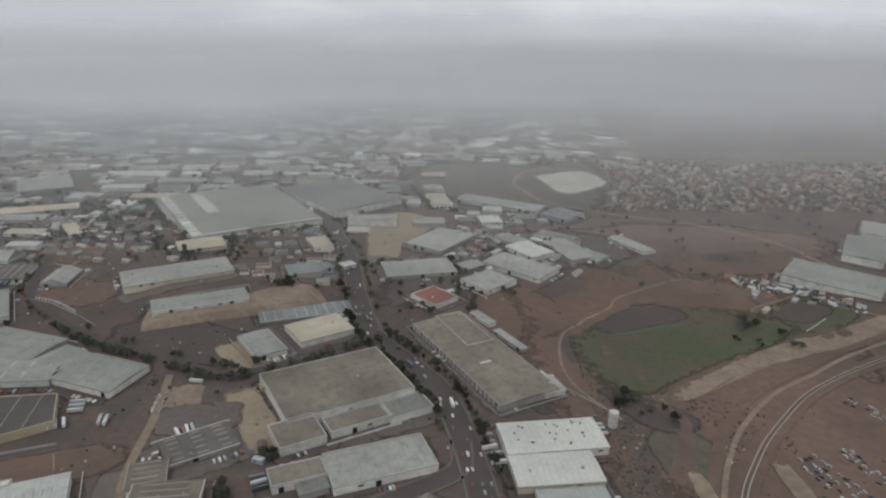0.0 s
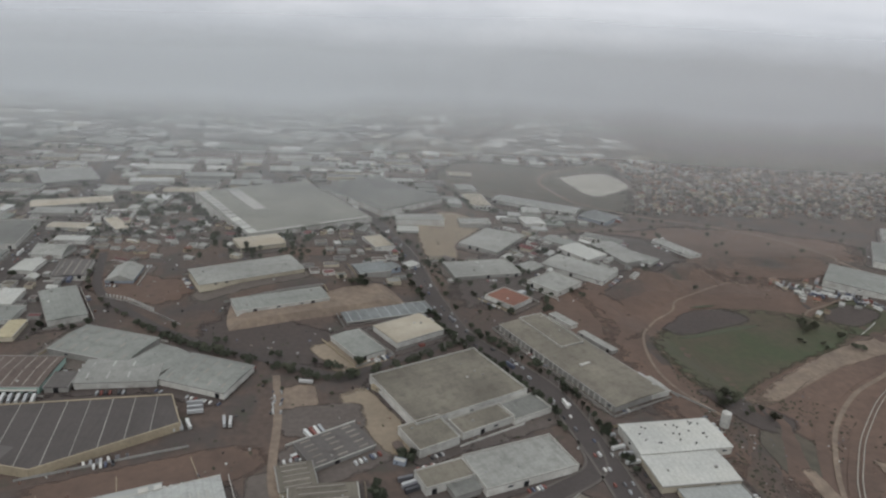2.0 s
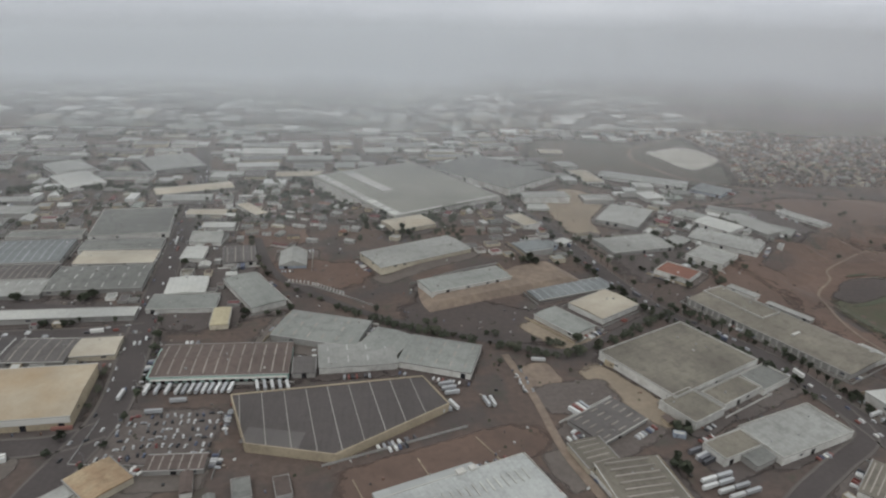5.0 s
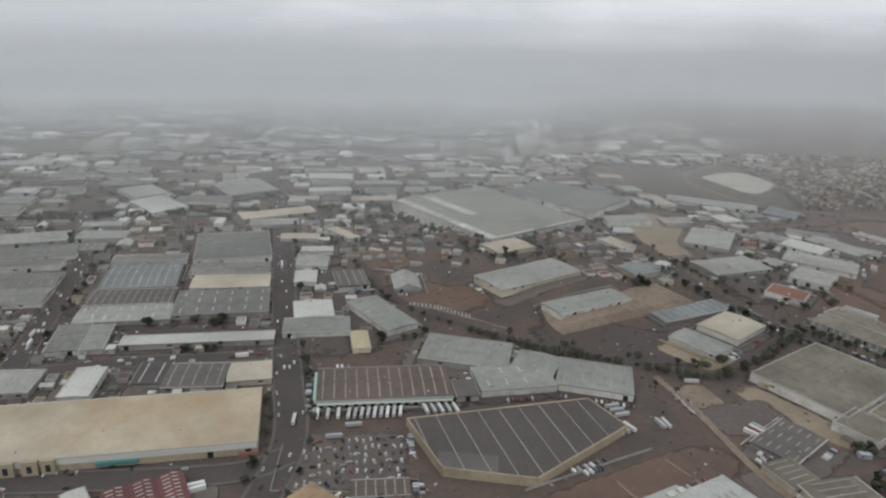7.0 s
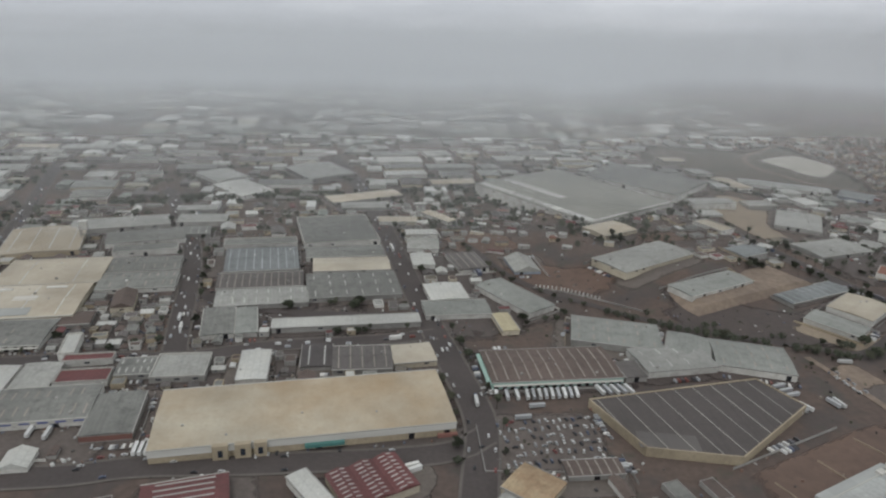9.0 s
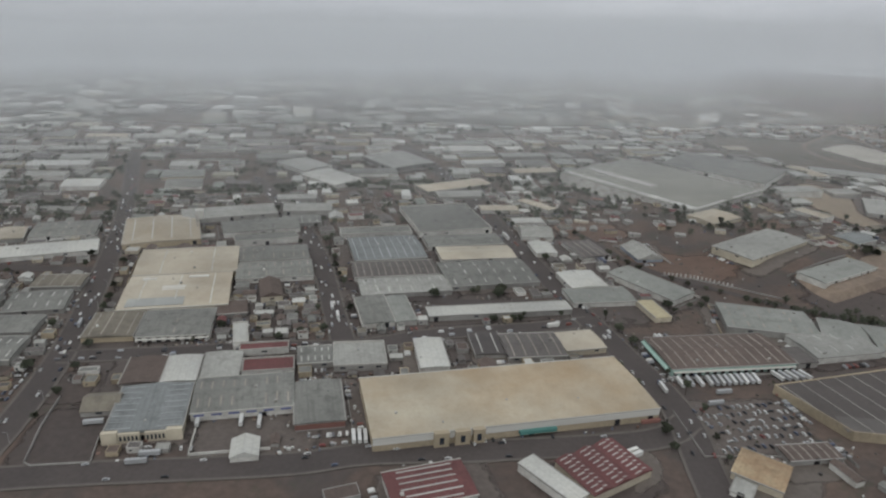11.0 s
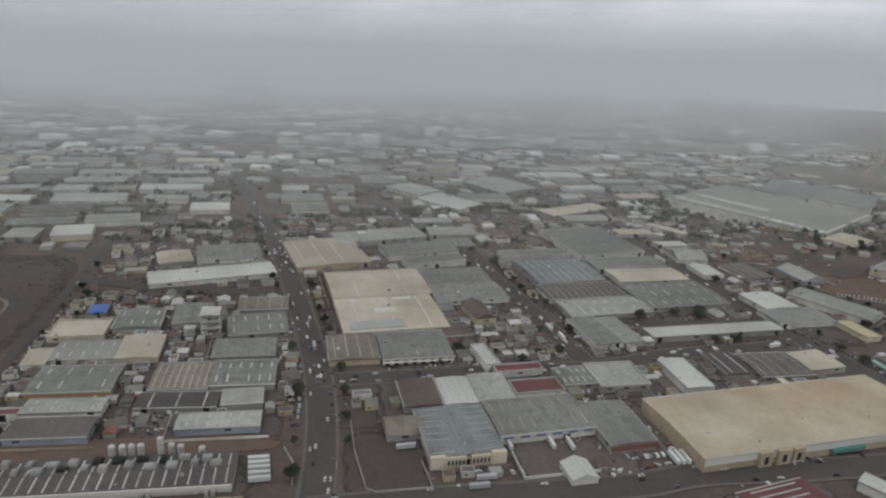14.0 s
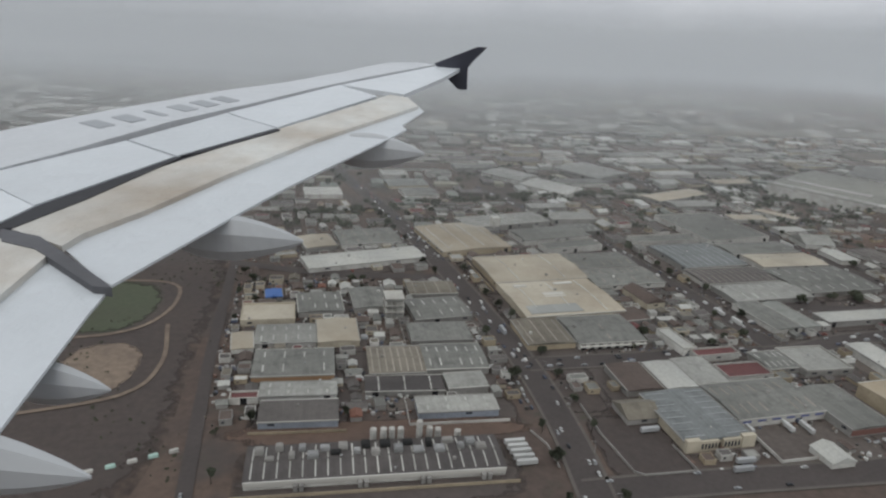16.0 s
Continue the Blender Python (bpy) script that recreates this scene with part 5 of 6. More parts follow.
def tree_kind(seed, tall, wide, leaf):
    """A tapered trunk with limbs, and a crown of many small leaf clumps with gaps."""
    rng = random.Random(seed)
    t = Shape().tube(0, 0, -0.3, 0.16, tall * 0.5 + 0.3, 7, 0.6)
    for i in range(5):
        a, h0 = rng.uniform(0, 6.28), tall * rng.uniform(0.3, 0.5)
        n = len(t.v)
        tip = (math.cos(a) * wide * 0.3, math.sin(a) * wide * 0.3, h0 + tall * 0.25)
        for k in range(4):
            b = k * 1.5708
            t.v.append((0.07 * math.cos(b), 0.07 * math.sin(b), h0))
        t.v.append(tip)
        t.f += [(n + k, n + (k + 1) % 4, n + 4) for k in range(4)]
    c = Shape()
    lobes = [(rng.uniform(-0.3, 0.3) * wide, rng.uniform(-0.3, 0.3) * wide, tall * rng.uniform(0.5, 0.86), rng.uniform(0.2, 0.34)) for _ in range(7)]
    for i in range(340):
        lx, ly, lz, lr = rng.choice(lobes)
        d = Vector((rng.gauss(0, 1), rng.gauss(0, 1), rng.gauss(0, 1))).normalized() * rng.uniform(0.55, 1.0) * lr
        px, py, pz = lx + d.x * wide, ly + d.y * wide, lz + d.z * tall * 0.55
        u = Vector((rng.gauss(0, 1), rng.gauss(0, 1), rng.gauss(0, 1))).normalized()
        v = u.orthogonal().normalized()
        k = rng.uniform(0.16, 0.34) * wide / 2.6
        n = len(c.v)
        for a, b in ((-1, -0.5), (0.2, -1), (1, 0.4), (-0.3, 1)):
            q = Vector((px, py, pz)) + u * a * k + v * b * k
            c.v.append(tuple(q))
        c.f.append((n, n + 1, n + 2, n + 3))
    me = bpy.data.meshes.new("crown")
    me.from_pydata(c.v, [], c.f)
    me.materials.append(leaf)
    return t.mesh("tree", M_BARK), me


TREES = [tree_kind(1, 3.4, 3.0, M_LEAF[0]), tree_kind(2, 2.6, 2.6, M_LEAF[1]), tree_kind(3, 4.6, 2.4, M_LEAF[0]), tree_kind(4, 3.0, 3.6, M_LEAF[1])]
TREE_WORDS = ("dark leafed round street tree", "low dusty green tree on bare ground", "tall dark narrow tree", "broad dusty green tree beside a yard")


def tree(x, y, kind, size=1.0, turn=0.0):
    trunk, crown = TREES[kind]
    ob = new("tree", trunk)
    size *= 1.3
    ob.matrix_world = pose(x, y, ground_z(x, y), 0, 0, turn) @ Matrix.Diagonal((size, size, size, 1))
    tagged(ob, TREE_WORDS[kind], "tree", "trees of the town")
    leaves = new("crown", crown)
    leaves.parent = ob
    return ob


def grove(count, x, y, a, b, seed, kinds=(0, 1, 2, 3), size=(0.7, 1.4)):
    rng = random.Random(seed)
    made = tries = 0
    count = round(count * 0.65)
    while made < count and tries < count * 20:
        tries += 1
        px, py = x + rng.uniform(-a, a), y + rng.uniform(-b, b)
        if bare(px, py) or inside(px, py, 0.8) or near_road(px, py, 0.4):
            continue
        tree(px, py, rng.choice(kinds), rng.uniform(*size), rng.uniform(0, 360))
        made += 1


def avenue_trees(line, off, step, seed, kinds=(0, 2), y0=100, y1=480, chance=0.7):
    rng = random.Random(seed)
    run = 0.0
    step *= 1.4
    for a, b in zip(line, line[1:]):
        run += (b - a).length
        if run < step:
            continue
        run = 0.0
        d = (b - a).normalized()
        q = a + Vector((-d.y, d.x, 0)) * off
        if y0 < q.y < y1 and rng.random() < chance and not inside(q.x, q.y, 0.3):
            tree(q.x + rng.uniform(-0.5, 0.5), q.y + rng.uniform(-0.5, 0.5), rng.choice(kinds), rng.uniform(0.6, 1.15), rng.uniform(0, 360))


avenue_trees(ROADS[0][0], 8.0, 5, 1)
avenue_trees(ROADS[0][0], -8.4, 2.6, 2, (0, 1, 2), 215, 330, 0.95)
avenue_trees(ROADS[0][0], -8.0, 6, 41, (0, 1), 330, 480, 0.9)
avenue_trees(ROADS[0][0], 7.0, 2.6, 71, (0, 2), 185, 300, 0.85)
avenue_trees(ROADS[0][0], -7.0, 3.0, 72, (0, 2), 225, 335, 0.8)
avenue_trees(ROADS[4][0], 8.2, 8, 3)
avenue_trees(ROADS[4][0], -8.2, 6, 4, (0, 1), 190, 480, 0.7)
avenue_trees(ROADS[6][0], 7.2, 7, 5)
avenue_trees(ROADS[6][0], -7.2, 9, 6)
avenue_trees(ROADS[8][0], -8.0, 10, 7)
avenue_trees(ROADS[8][0], 8.0, 9, 8)
avenue_trees(ROADS[2][0], 4.5, 4, 9, (1, 3), 250, 420, 0.8)
avenue_trees(ROADS[9][0], 6.0, 16, 10, (1, 2))
grove(14, -240, 505, 40, 16, 21)
grove(14, -178, 425, 24, 18, 22)
grove(12, -165, 398, 26, 12, 23)
grove(12, -318, 312, 26, 3, 24, (0, 1))
grove(10, -310, 286, 36, 2.5, 25, (0, 2), (0.6, 0.9))
grove(10, -85, 262, 22, 7, 26, (0, 1))
grove(12, -60, 345, 30, 12, 27)
grove(16, 106, 240, 18, 9, 29, (1, 3), (0.7, 1.3))
grove(8, -60, 178, 1.6, 13, 51, (0, 2), (0.8, 1.3))
grove(8, -48, 158, 6, 3, 52, (0, 1), (0.7, 1.1))
grove(12, 2, 338, 12, 14, 53, (0, 1), (0.6, 1.0))
grove(6, -50, 200, 3, 5, 54, (0,), (0.7, 1.0))
grove(5, 196, 334, 4, 4, 55, (3,), (1.0, 1.5))
grove(12, 190, 318, 24, 10, 30, (1, 3), (0.6, 1.0))
grove(9, -420, 280, 24, 12, 31, (0, 1), (0.6, 1.0))
grove(12, -545, 330, 50, 30, 32, (0, 1), (0.5, 1.0))
grove(8, -575, 228, 26, 4, 33, (2,), (0.5, 0.9))
grove(10, -208, 298, 24, 10, 34, (0, 1), (0.5, 1.0))
grove(14, 20, 430, 60, 40, 35)
grove(10, -110, 250, 30, 14, 36, (1,), (0.4, 0.8))


# ---- cars, vans and trailers ----
def paint(name, colour):
    return surface(name, colour, tuple(c * 0.85 for c in colour), rough=0.3, big=0.6, amount=0.3, vary=0.03)


PAINTS = {"white": paint("white_car_paint", (0.48, 0.48, 0.468)), "silver": paint("silver_car_paint", (0.33, 0.335, 0.34)), "black": paint("black_car_paint", (0.03, 0.03, 0.033)), "red": paint("red_car_paint", (0.19, 0.05, 0.045)), "blue": paint("blue_car_paint", (0.07, 0.085, 0.13))}


def car_model(colour):
    """A small saloon about two metres long at this place's scale."""
    body = Shape().box(0, 0, 0.16, 2.1, 0.86, 0.3, 0.97).box(0.62, 0, 0.44, 0.72, 0.8, 0.06, 0.9).box(-0.8, 0, 0.44, 0.4, 0.8, 0.08, 0.9).box(-0.14, 0, 0.69, 0.9, 0.62, 0.04, 0.9)
    painted = len(body.f)
    for a in (-0.65, 0.65):
        for b in (-0.4, 0.4):
            body.wheel(a, b, 0.17, 0.17, 0.12)
    me = body.mesh("car", PAINTS[colour])
    me.materials.append(M_TYRE)
    for k, face in enumerate(me.polygons):
        face.material_index = int(k >= painted)
    ob = new("car", me)
    tagged(ob, f"{colour} saloon car parked on dusty ground", "car", "cars of the town")
    part("glasshouse", Shape().box(-0.14, 0, 0.45, 1.15, 0.78, 0.24, 0.8), M_GLASS, ob)
    return ob


def trailer_model(colour, cab):
    ob = new("truck_trailer", Shape().box(0, 0, 0.5, 6.2, 1.2, 1.35, 0.99).box(0, 0, 0.4, 5.8, 0.5, 0.12).mesh("truck_trailer", PAINTS[colour]))
    tagged(ob, f"{colour} box trailer parked beside a loading dock" if not cab else f"{colour} articulated truck with a box trailer", "truck", "trucks and trailers")
    wheel = unit("truck_wheel", M_TYRE, lambda: Shape().wheel(0, 0, 0, 0.25, 0.2))
    for a in (-2.5, -1.9):
        for b in (-0.5, 0.5):
            piece("wheel", wheel, ob, a, b, 0.25)
    if cab:
        part("cab", Shape().box(3.9, 0, 0.25, 1.2, 1.1, 1.25, 0.92), PAINTS["white" if colour != "white" else "blue"], ob)
        part("windscreen", Shape().box(4.47, 0, 0.95, 0.1, 0.9, 0.4), M_GLASS, ob)
        for b in (-0.48, 0.48):
            piece("wheel", wheel, ob, 3.9, b, 0.25)
    else:
        part("landing_leg", Shape().box(2.2, 0, 0, 0.15, 0.9, 0.5), M_METAL, ob)
    return ob


CARS = {c: car_model(c) for c in PAINTS}
for k, ob in enumerate(CARS.values()):
    ob.matrix_world = pose(-258 + 2.6 * k, 189, 0.16, 0, 0, 90)
TRAILERS = [trailer_model("white", False), trailer_model("silver", False), trailer_model("white", True)]
for k, ob in enumerate(TRAILERS):
    ob.matrix_world = pose(-254 + 4 * k, 229.5, 0.12, 0, 0, 88)
PICK = ("white",) * 9 + ("silver",) * 6 + ("black",) * 6 + ("blue", "blue", "red")


def car(x, y, turn, rng, lift=0.12):
    return copy_thing(CARS[rng.choice(PICK)], pose(x, y, ground_z(x, y) + lift, 0, 0, turn))


def trailer(x, y, turn, k=0, lift=0.12):
    return copy_thing(TRAILERS[k], pose(x, y, ground_z(x, y) + lift, 0, 0, turn))


def parked_along(index, step, seed, y0, y1, chance):
    line, width = ROADS[index]
    rng = random.Random(seed)
    run = 0.0
    lift = 0.2 + 0.012 * (index + 1)
    for a, b in zip(line, line[1:]):
        run += (b - a).length
        if run < step:
            continue
        run = 0.0
        d = (b - a).normalized()
        n = Vector((-d.y, d.x, 0))
        for off in (width / 2 - 1.0, 1 - width / 2, width * 0.2, -width * 0.2):
            if y0 < a.y < y1 and rng.random() < (chance * 0.85 if abs(off) > width * 0.3 else chance * 0.3):
                q = a + n * (off + rng.uniform(-0.2, 0.2)) + d * rng.uniform(-1, 1)
                car(q.x, q.y, math.degrees(math.atan2(d.y, d.x)) + (180 if off > 0 else 0), rng, lift)


parked_along(0, 6, 1, 150, 330, 0.32)
parked_along(4, 5, 2, 180, 440, 0.42)
parked_along(5, 7, 3, 100, 300, 0.3)
parked_along(6, 5, 4, 260, 430, 0.4)
parked_along(7, 6, 5, 200, 300, 0.25)
parked_along(8, 5, 6, 180, 430, 0.42)
parked_along(9, 7, 7, 190, 400, 0.2)


def car_park(x, y, nx, ny, dx, dy, turn, seed, full=0.7):
    rng = random.Random(seed)
    c, s = math.cos(radians(turn)), math.sin(radians(turn))
    for j in range(ny):
        for i in range(nx):
            if rng.random() < full:
                u, v = (i - (nx - 1) / 2) * dx + rng.uniform(-0.5, 0.5), (j - (ny - 1) / 2) * dy + rng.uniform(-0.9, 0.9)
                px, py = x + c * u - s * v, y + s * u + c * v
                if not inside(px, py, 0.6):
                    car(px, py, turn + 90 + rng.choice((0, 0, 0, 14, -14, 90)) + rng.uniform(-5, 5), rng)


car_park(-239.5, 202, 14, 6, 2.6, 4.4, 3, 1, 0.8)
car_park(-218, 202, 1, 14, 2, 1.7, 12, 2, 0.85)
car_park(-257, 240, 2, 9, 3.0, 2.0, 2, 3, 0.7)
car_park(-335, 199.5, 14, 1, 3.4, 3, 2, 4, 0.7)
car_park(-436, 201, 6, 2, 2.6, 4, 0, 5, 0.5)
car_park(-385, 204, 8, 2, 2.4, 4, 0, 6, 0.6)
car_park(-103, 235, 2, 7, 3.2, 3.0, 10, 7, 0.6)
car_park(52, 218, 9, 1, 2.6, 3, 3, 8, 0.8)
car_park(44, 190, 3, 5, 3, 3.4, 0, 9, 0.5)
car_park(168, 200, 5, 8, 2.6, 3.6, 20, 10, 0.8)
car_park(186, 208, 3, 7, 2.6, 3.4, 10, 11, 0.8)
car_park(212, 250, 3, 5, 3, 4, 30, 12, 0.6)
car_park(-395, 283, 4, 4, 3.6, 4, 5, 13, 0.45)
car_park(-548, 250, 2, 6, 3, 3, 0, 14, 0.5)
car_park(-498, 246, 2, 8, 2.6, 3.5, 0, 15, 0.4)
car_park(4, 346, 7, 3, 2.6, 4, 20, 18, 0.6)
car_park(-142, 408, 8, 3, 3, 5, 10, 16, 0.5)
car_park(-50, 392, 6, 3, 3.4, 5, 10, 17, 0.5)
for i in range(9):
    trailer(-242 + 2.5 * i, 229.4 + 0.1 * i, 84, i % 2)
for i in range(5):
    trailer(-212 + 3.0 * i, 231.5, 104, i % 2)
trailer(-240, 222, 5, 1), trailer(-247, 215, 5, 1), trailer(-262.5, 226, 88, 2, 0.24)
for i in range(3):
    trailer(-136 + 1.0 * i, 231 - 3.2 * i, 12, 1), trailer(-140 + 2.9 * i, 214.5 + 0.8 * i, 118, i % 2)
trailer(-121, 218, 105, 1), trailer(-118.6, 218, 100, 0), trailer(-93, 249, -8, 0)
for px, py in ((-48.5, 171.5), (-49.6, 168.2), (-45.0, 166.0), (-42.5, 163.4)):
    trailer(px - 3.3, py - 1.0, 17, 0), trailer(px + 3.3, py + 1.0, 17, 1)
trailer(-430, 216, 92, 0), trailer(-416, 215.5, 92, 0), trailer(-410, 214, 92, 2), trailer(-444, 196.4, 2, 1), trailer(-441, 200, 2, 1)
for i in range(3):
    trailer(-379 + 1.9 * i, 204, 92, 0)
trailer(-388.5, 300, 96, 0, 0.3), trailer(35, 205, 20, 0), trailer(37, 201, 15, 1), trailer(38, 196, 10, 0)
trailer(-463, 217.2, 5, 1)
for i, py in enumerate((214.8, 212.4, 210.1, 207.6, 205.2)):
    trailer(-507.4 + 0.25 * i, py, 2, 0)


# ---- tanks, walls, posts ----
def silo(x, y, r, h, label, name="storage_tank"):
    ob = new(name, Shape().tube(0, 0, -0.2, r, h, 18).tube(0, 0, h - 0.2, r * 0.98, 0.5, 18, 0.3).mesh(name, WALL["white"]))
    ob.matrix_world = pose(x, y, ground_z(x, y))
    tagged(ob, label, "tank", "storage tanks")
    part("band", Shape().tube(0, 0, h * 0.33, r * 1.04, 0.14, 18).tube(0, 0, h * 0.7, r * 1.04, 0.14, 18), M_METAL, ob)
    part("ladder", Shape().box(-0.2, -r - 0.1, 0, 0.05, 0.08, h).box(0.2, -r - 0.1, 0, 0.05, 0.08, h), M_METAL, ob)
    return ob


silo(87, 222, 2.0, 7.0, "white upright tank beside the white roofed works")
for px, k in ((-549, 5.4), (-546, 5.4), (-543.6, 5.4), (-541, 5.4), (-535.5, 7.4), (-532.5, 5.2), (-530, 4.6)):
    silo(px, 218.6, 0.95, k, "white upright tank behind the cold store")
silo(-524, 218.6, 1.0, 3.6, "white upright tank behind the cold store")


def water_box(x, y):
    ob = root("water_tower", x, y, 0, 8, "white square water tower over the cream roofs", "tower")
    part("tank", Shape().box(0, 0, 8, 4.4, 4.4, 5), WALL["white"], ob)
    for a in (-1.7, 1.7):
        for b in (-1.7, 1.7):
            part("leg", Shape().box(a, b, 0, 0.4, 0.4, 8.1), M_METAL, ob)


water_box(-467, 404)


def boundary_wall(*pts, h=1.1, wall="white", label="low pale boundary wall round a yard"):
    line = smooth_line(pts, 6.0)
    ob = ribbon("boundary_wall", line, 0.14, -0.14, -0.3, h + 0.3, WALL[wall], None, label, "wall")
    return ob


def straight(*pts, **kw):
    for a, b in zip(pts, pts[1:]):
        boundary_wall(a, ((a[0] + b[0]) / 2, (a[1] + b[1]) / 2), b, **kw)


straight((-479.5, 234), (-479, 217), (-476.5, 199), (-474, 197.2), (-457.5, 197.6), wall="grey", h=0.8)
straight((-459, 210), (-457.5, 198), wall="grey", h=0.8)
straight((-430, 212), (-429.5, 199), (-405, 200.5))
straight((-265, 212), (-266, 187), (-222, 184), wall="grey", h=0.7)
straight((-214, 333), (-199, 328), (-180, 315), (-163, 302), h=0.7, wall="grey")
fence = root("roadside_fence", 0, 0, 0, 0, "row of white upright slabs along the lane bank", "fence")
for k, q in enumerate(smooth_line([(-212, 334), (-199, 330), (-182, 318)], 2.0)):
    piece("fence_slab", unit("white_slab", WALL["white"], unit_box), fence, q.x, q.y, ground_z(q.x, q.y) - 0.3, 0.9, 0.5, 1.9, 0.6)
straight((-95, 188), (-86, 158), (-72, 140), h=1.6)
straight((-172, 176), (-168, 166), wall="tan", h=0.35), straight((-150, 186), (-145, 173), wall="tan", h=0.35), straight((-128, 197), (-121, 184), wall="tan", h=0.35)
straight((-500.5, 221), (-497.5, 213.5), (-497.3, 203), wall="grey", h=0.6)
straight((62, 262), (76, 246), (88, 232), h=0.9, wall="grey")
straight((227, 330), (246, 345), h=1.0)


for k in range(5):
    block = new("barrier_block", Shape().box(0, 0, -0.1, 2.6, 1.0, 1.0, 0.9).mesh("barrier_block", WALL["mint" if k % 2 else "white"]))
    block.matrix_world = pose(-624.0 + 5.0 * k, 212.5 + 1.8 * k, 0.05, 0, 0, 19)
    tagged(block, f"low {'pale green' if k % 2 else 'white'} block beside the track on brown ground", "barrier", "barrier blocks by the playing fields")


def lamp_post(x, y, turn):
    ob = root("street_lamp", x, y, ground_z(x, y), turn, "slender grey steel street lamp beside the road", "street lamp", "street lamps")
    part("pole", Shape().tube(0, 0, -0.2, 0.09, 4.6, 6, 0.6), M_METAL, ob)
    part("arm", Shape().box(0.5, 0, 4.3, 1.1, 0.07, 0.07), M_METAL, ob)
    part("lantern", Shape().box(1.05, 0, 4.24, 0.42, 0.18, 0.1), M_METAL, ob)


for index, step in ((0, 22), (4, 20), (6, 20), (8, 20)):
    line, width = ROADS[index]
    run = 0.0
    for a, b in zip(line, line[1:]):
        run += (b - a).length
        if run > step and 150 < a.y < 430:
            run = 0.0
            d = (b - a).normalized()
            q = a + Vector((-d.y, d.x, 0)) * (width / 2 + 0.5)
            if not inside(q.x, q.y, 0.2):
                lamp_post(q.x, q.y, math.degrees(math.atan2(d.y, d.x)) - 90)


# ---- yards: more parked cars than one could count, and low plot walls ----
def toned(name, tones, rough=0.6):
    m = bpy.data.materials.new(name)
    m.use_nodes = True
    nt = m.node_tree
    isle = nt.nodes.new("ShaderNodeNewGeometry").outputs["Random Per Island"]
    cr = nt.nodes.new("ShaderNodeValToRGB")
    cr.color_ramp.interpolation = "CONSTANT"
    while len(cr.color_ramp.elements) < len(tones):
        cr.color_ramp.elements.new(0.5)
    for k, (e, c) in enumerate(zip(cr.color_ramp.elements, tones)):
        e.position, e.color = k / len(tones), (*c, 1)
    nt.links.new(isle, cr.inputs["Fac"])
    nt.links.new(cr.outputs[0], nt.nodes["Principled BSDF"].inputs["Base Color"])
    nt.nodes["Principled BSDF"].inputs["Roughness"].default_value = rough
    return m


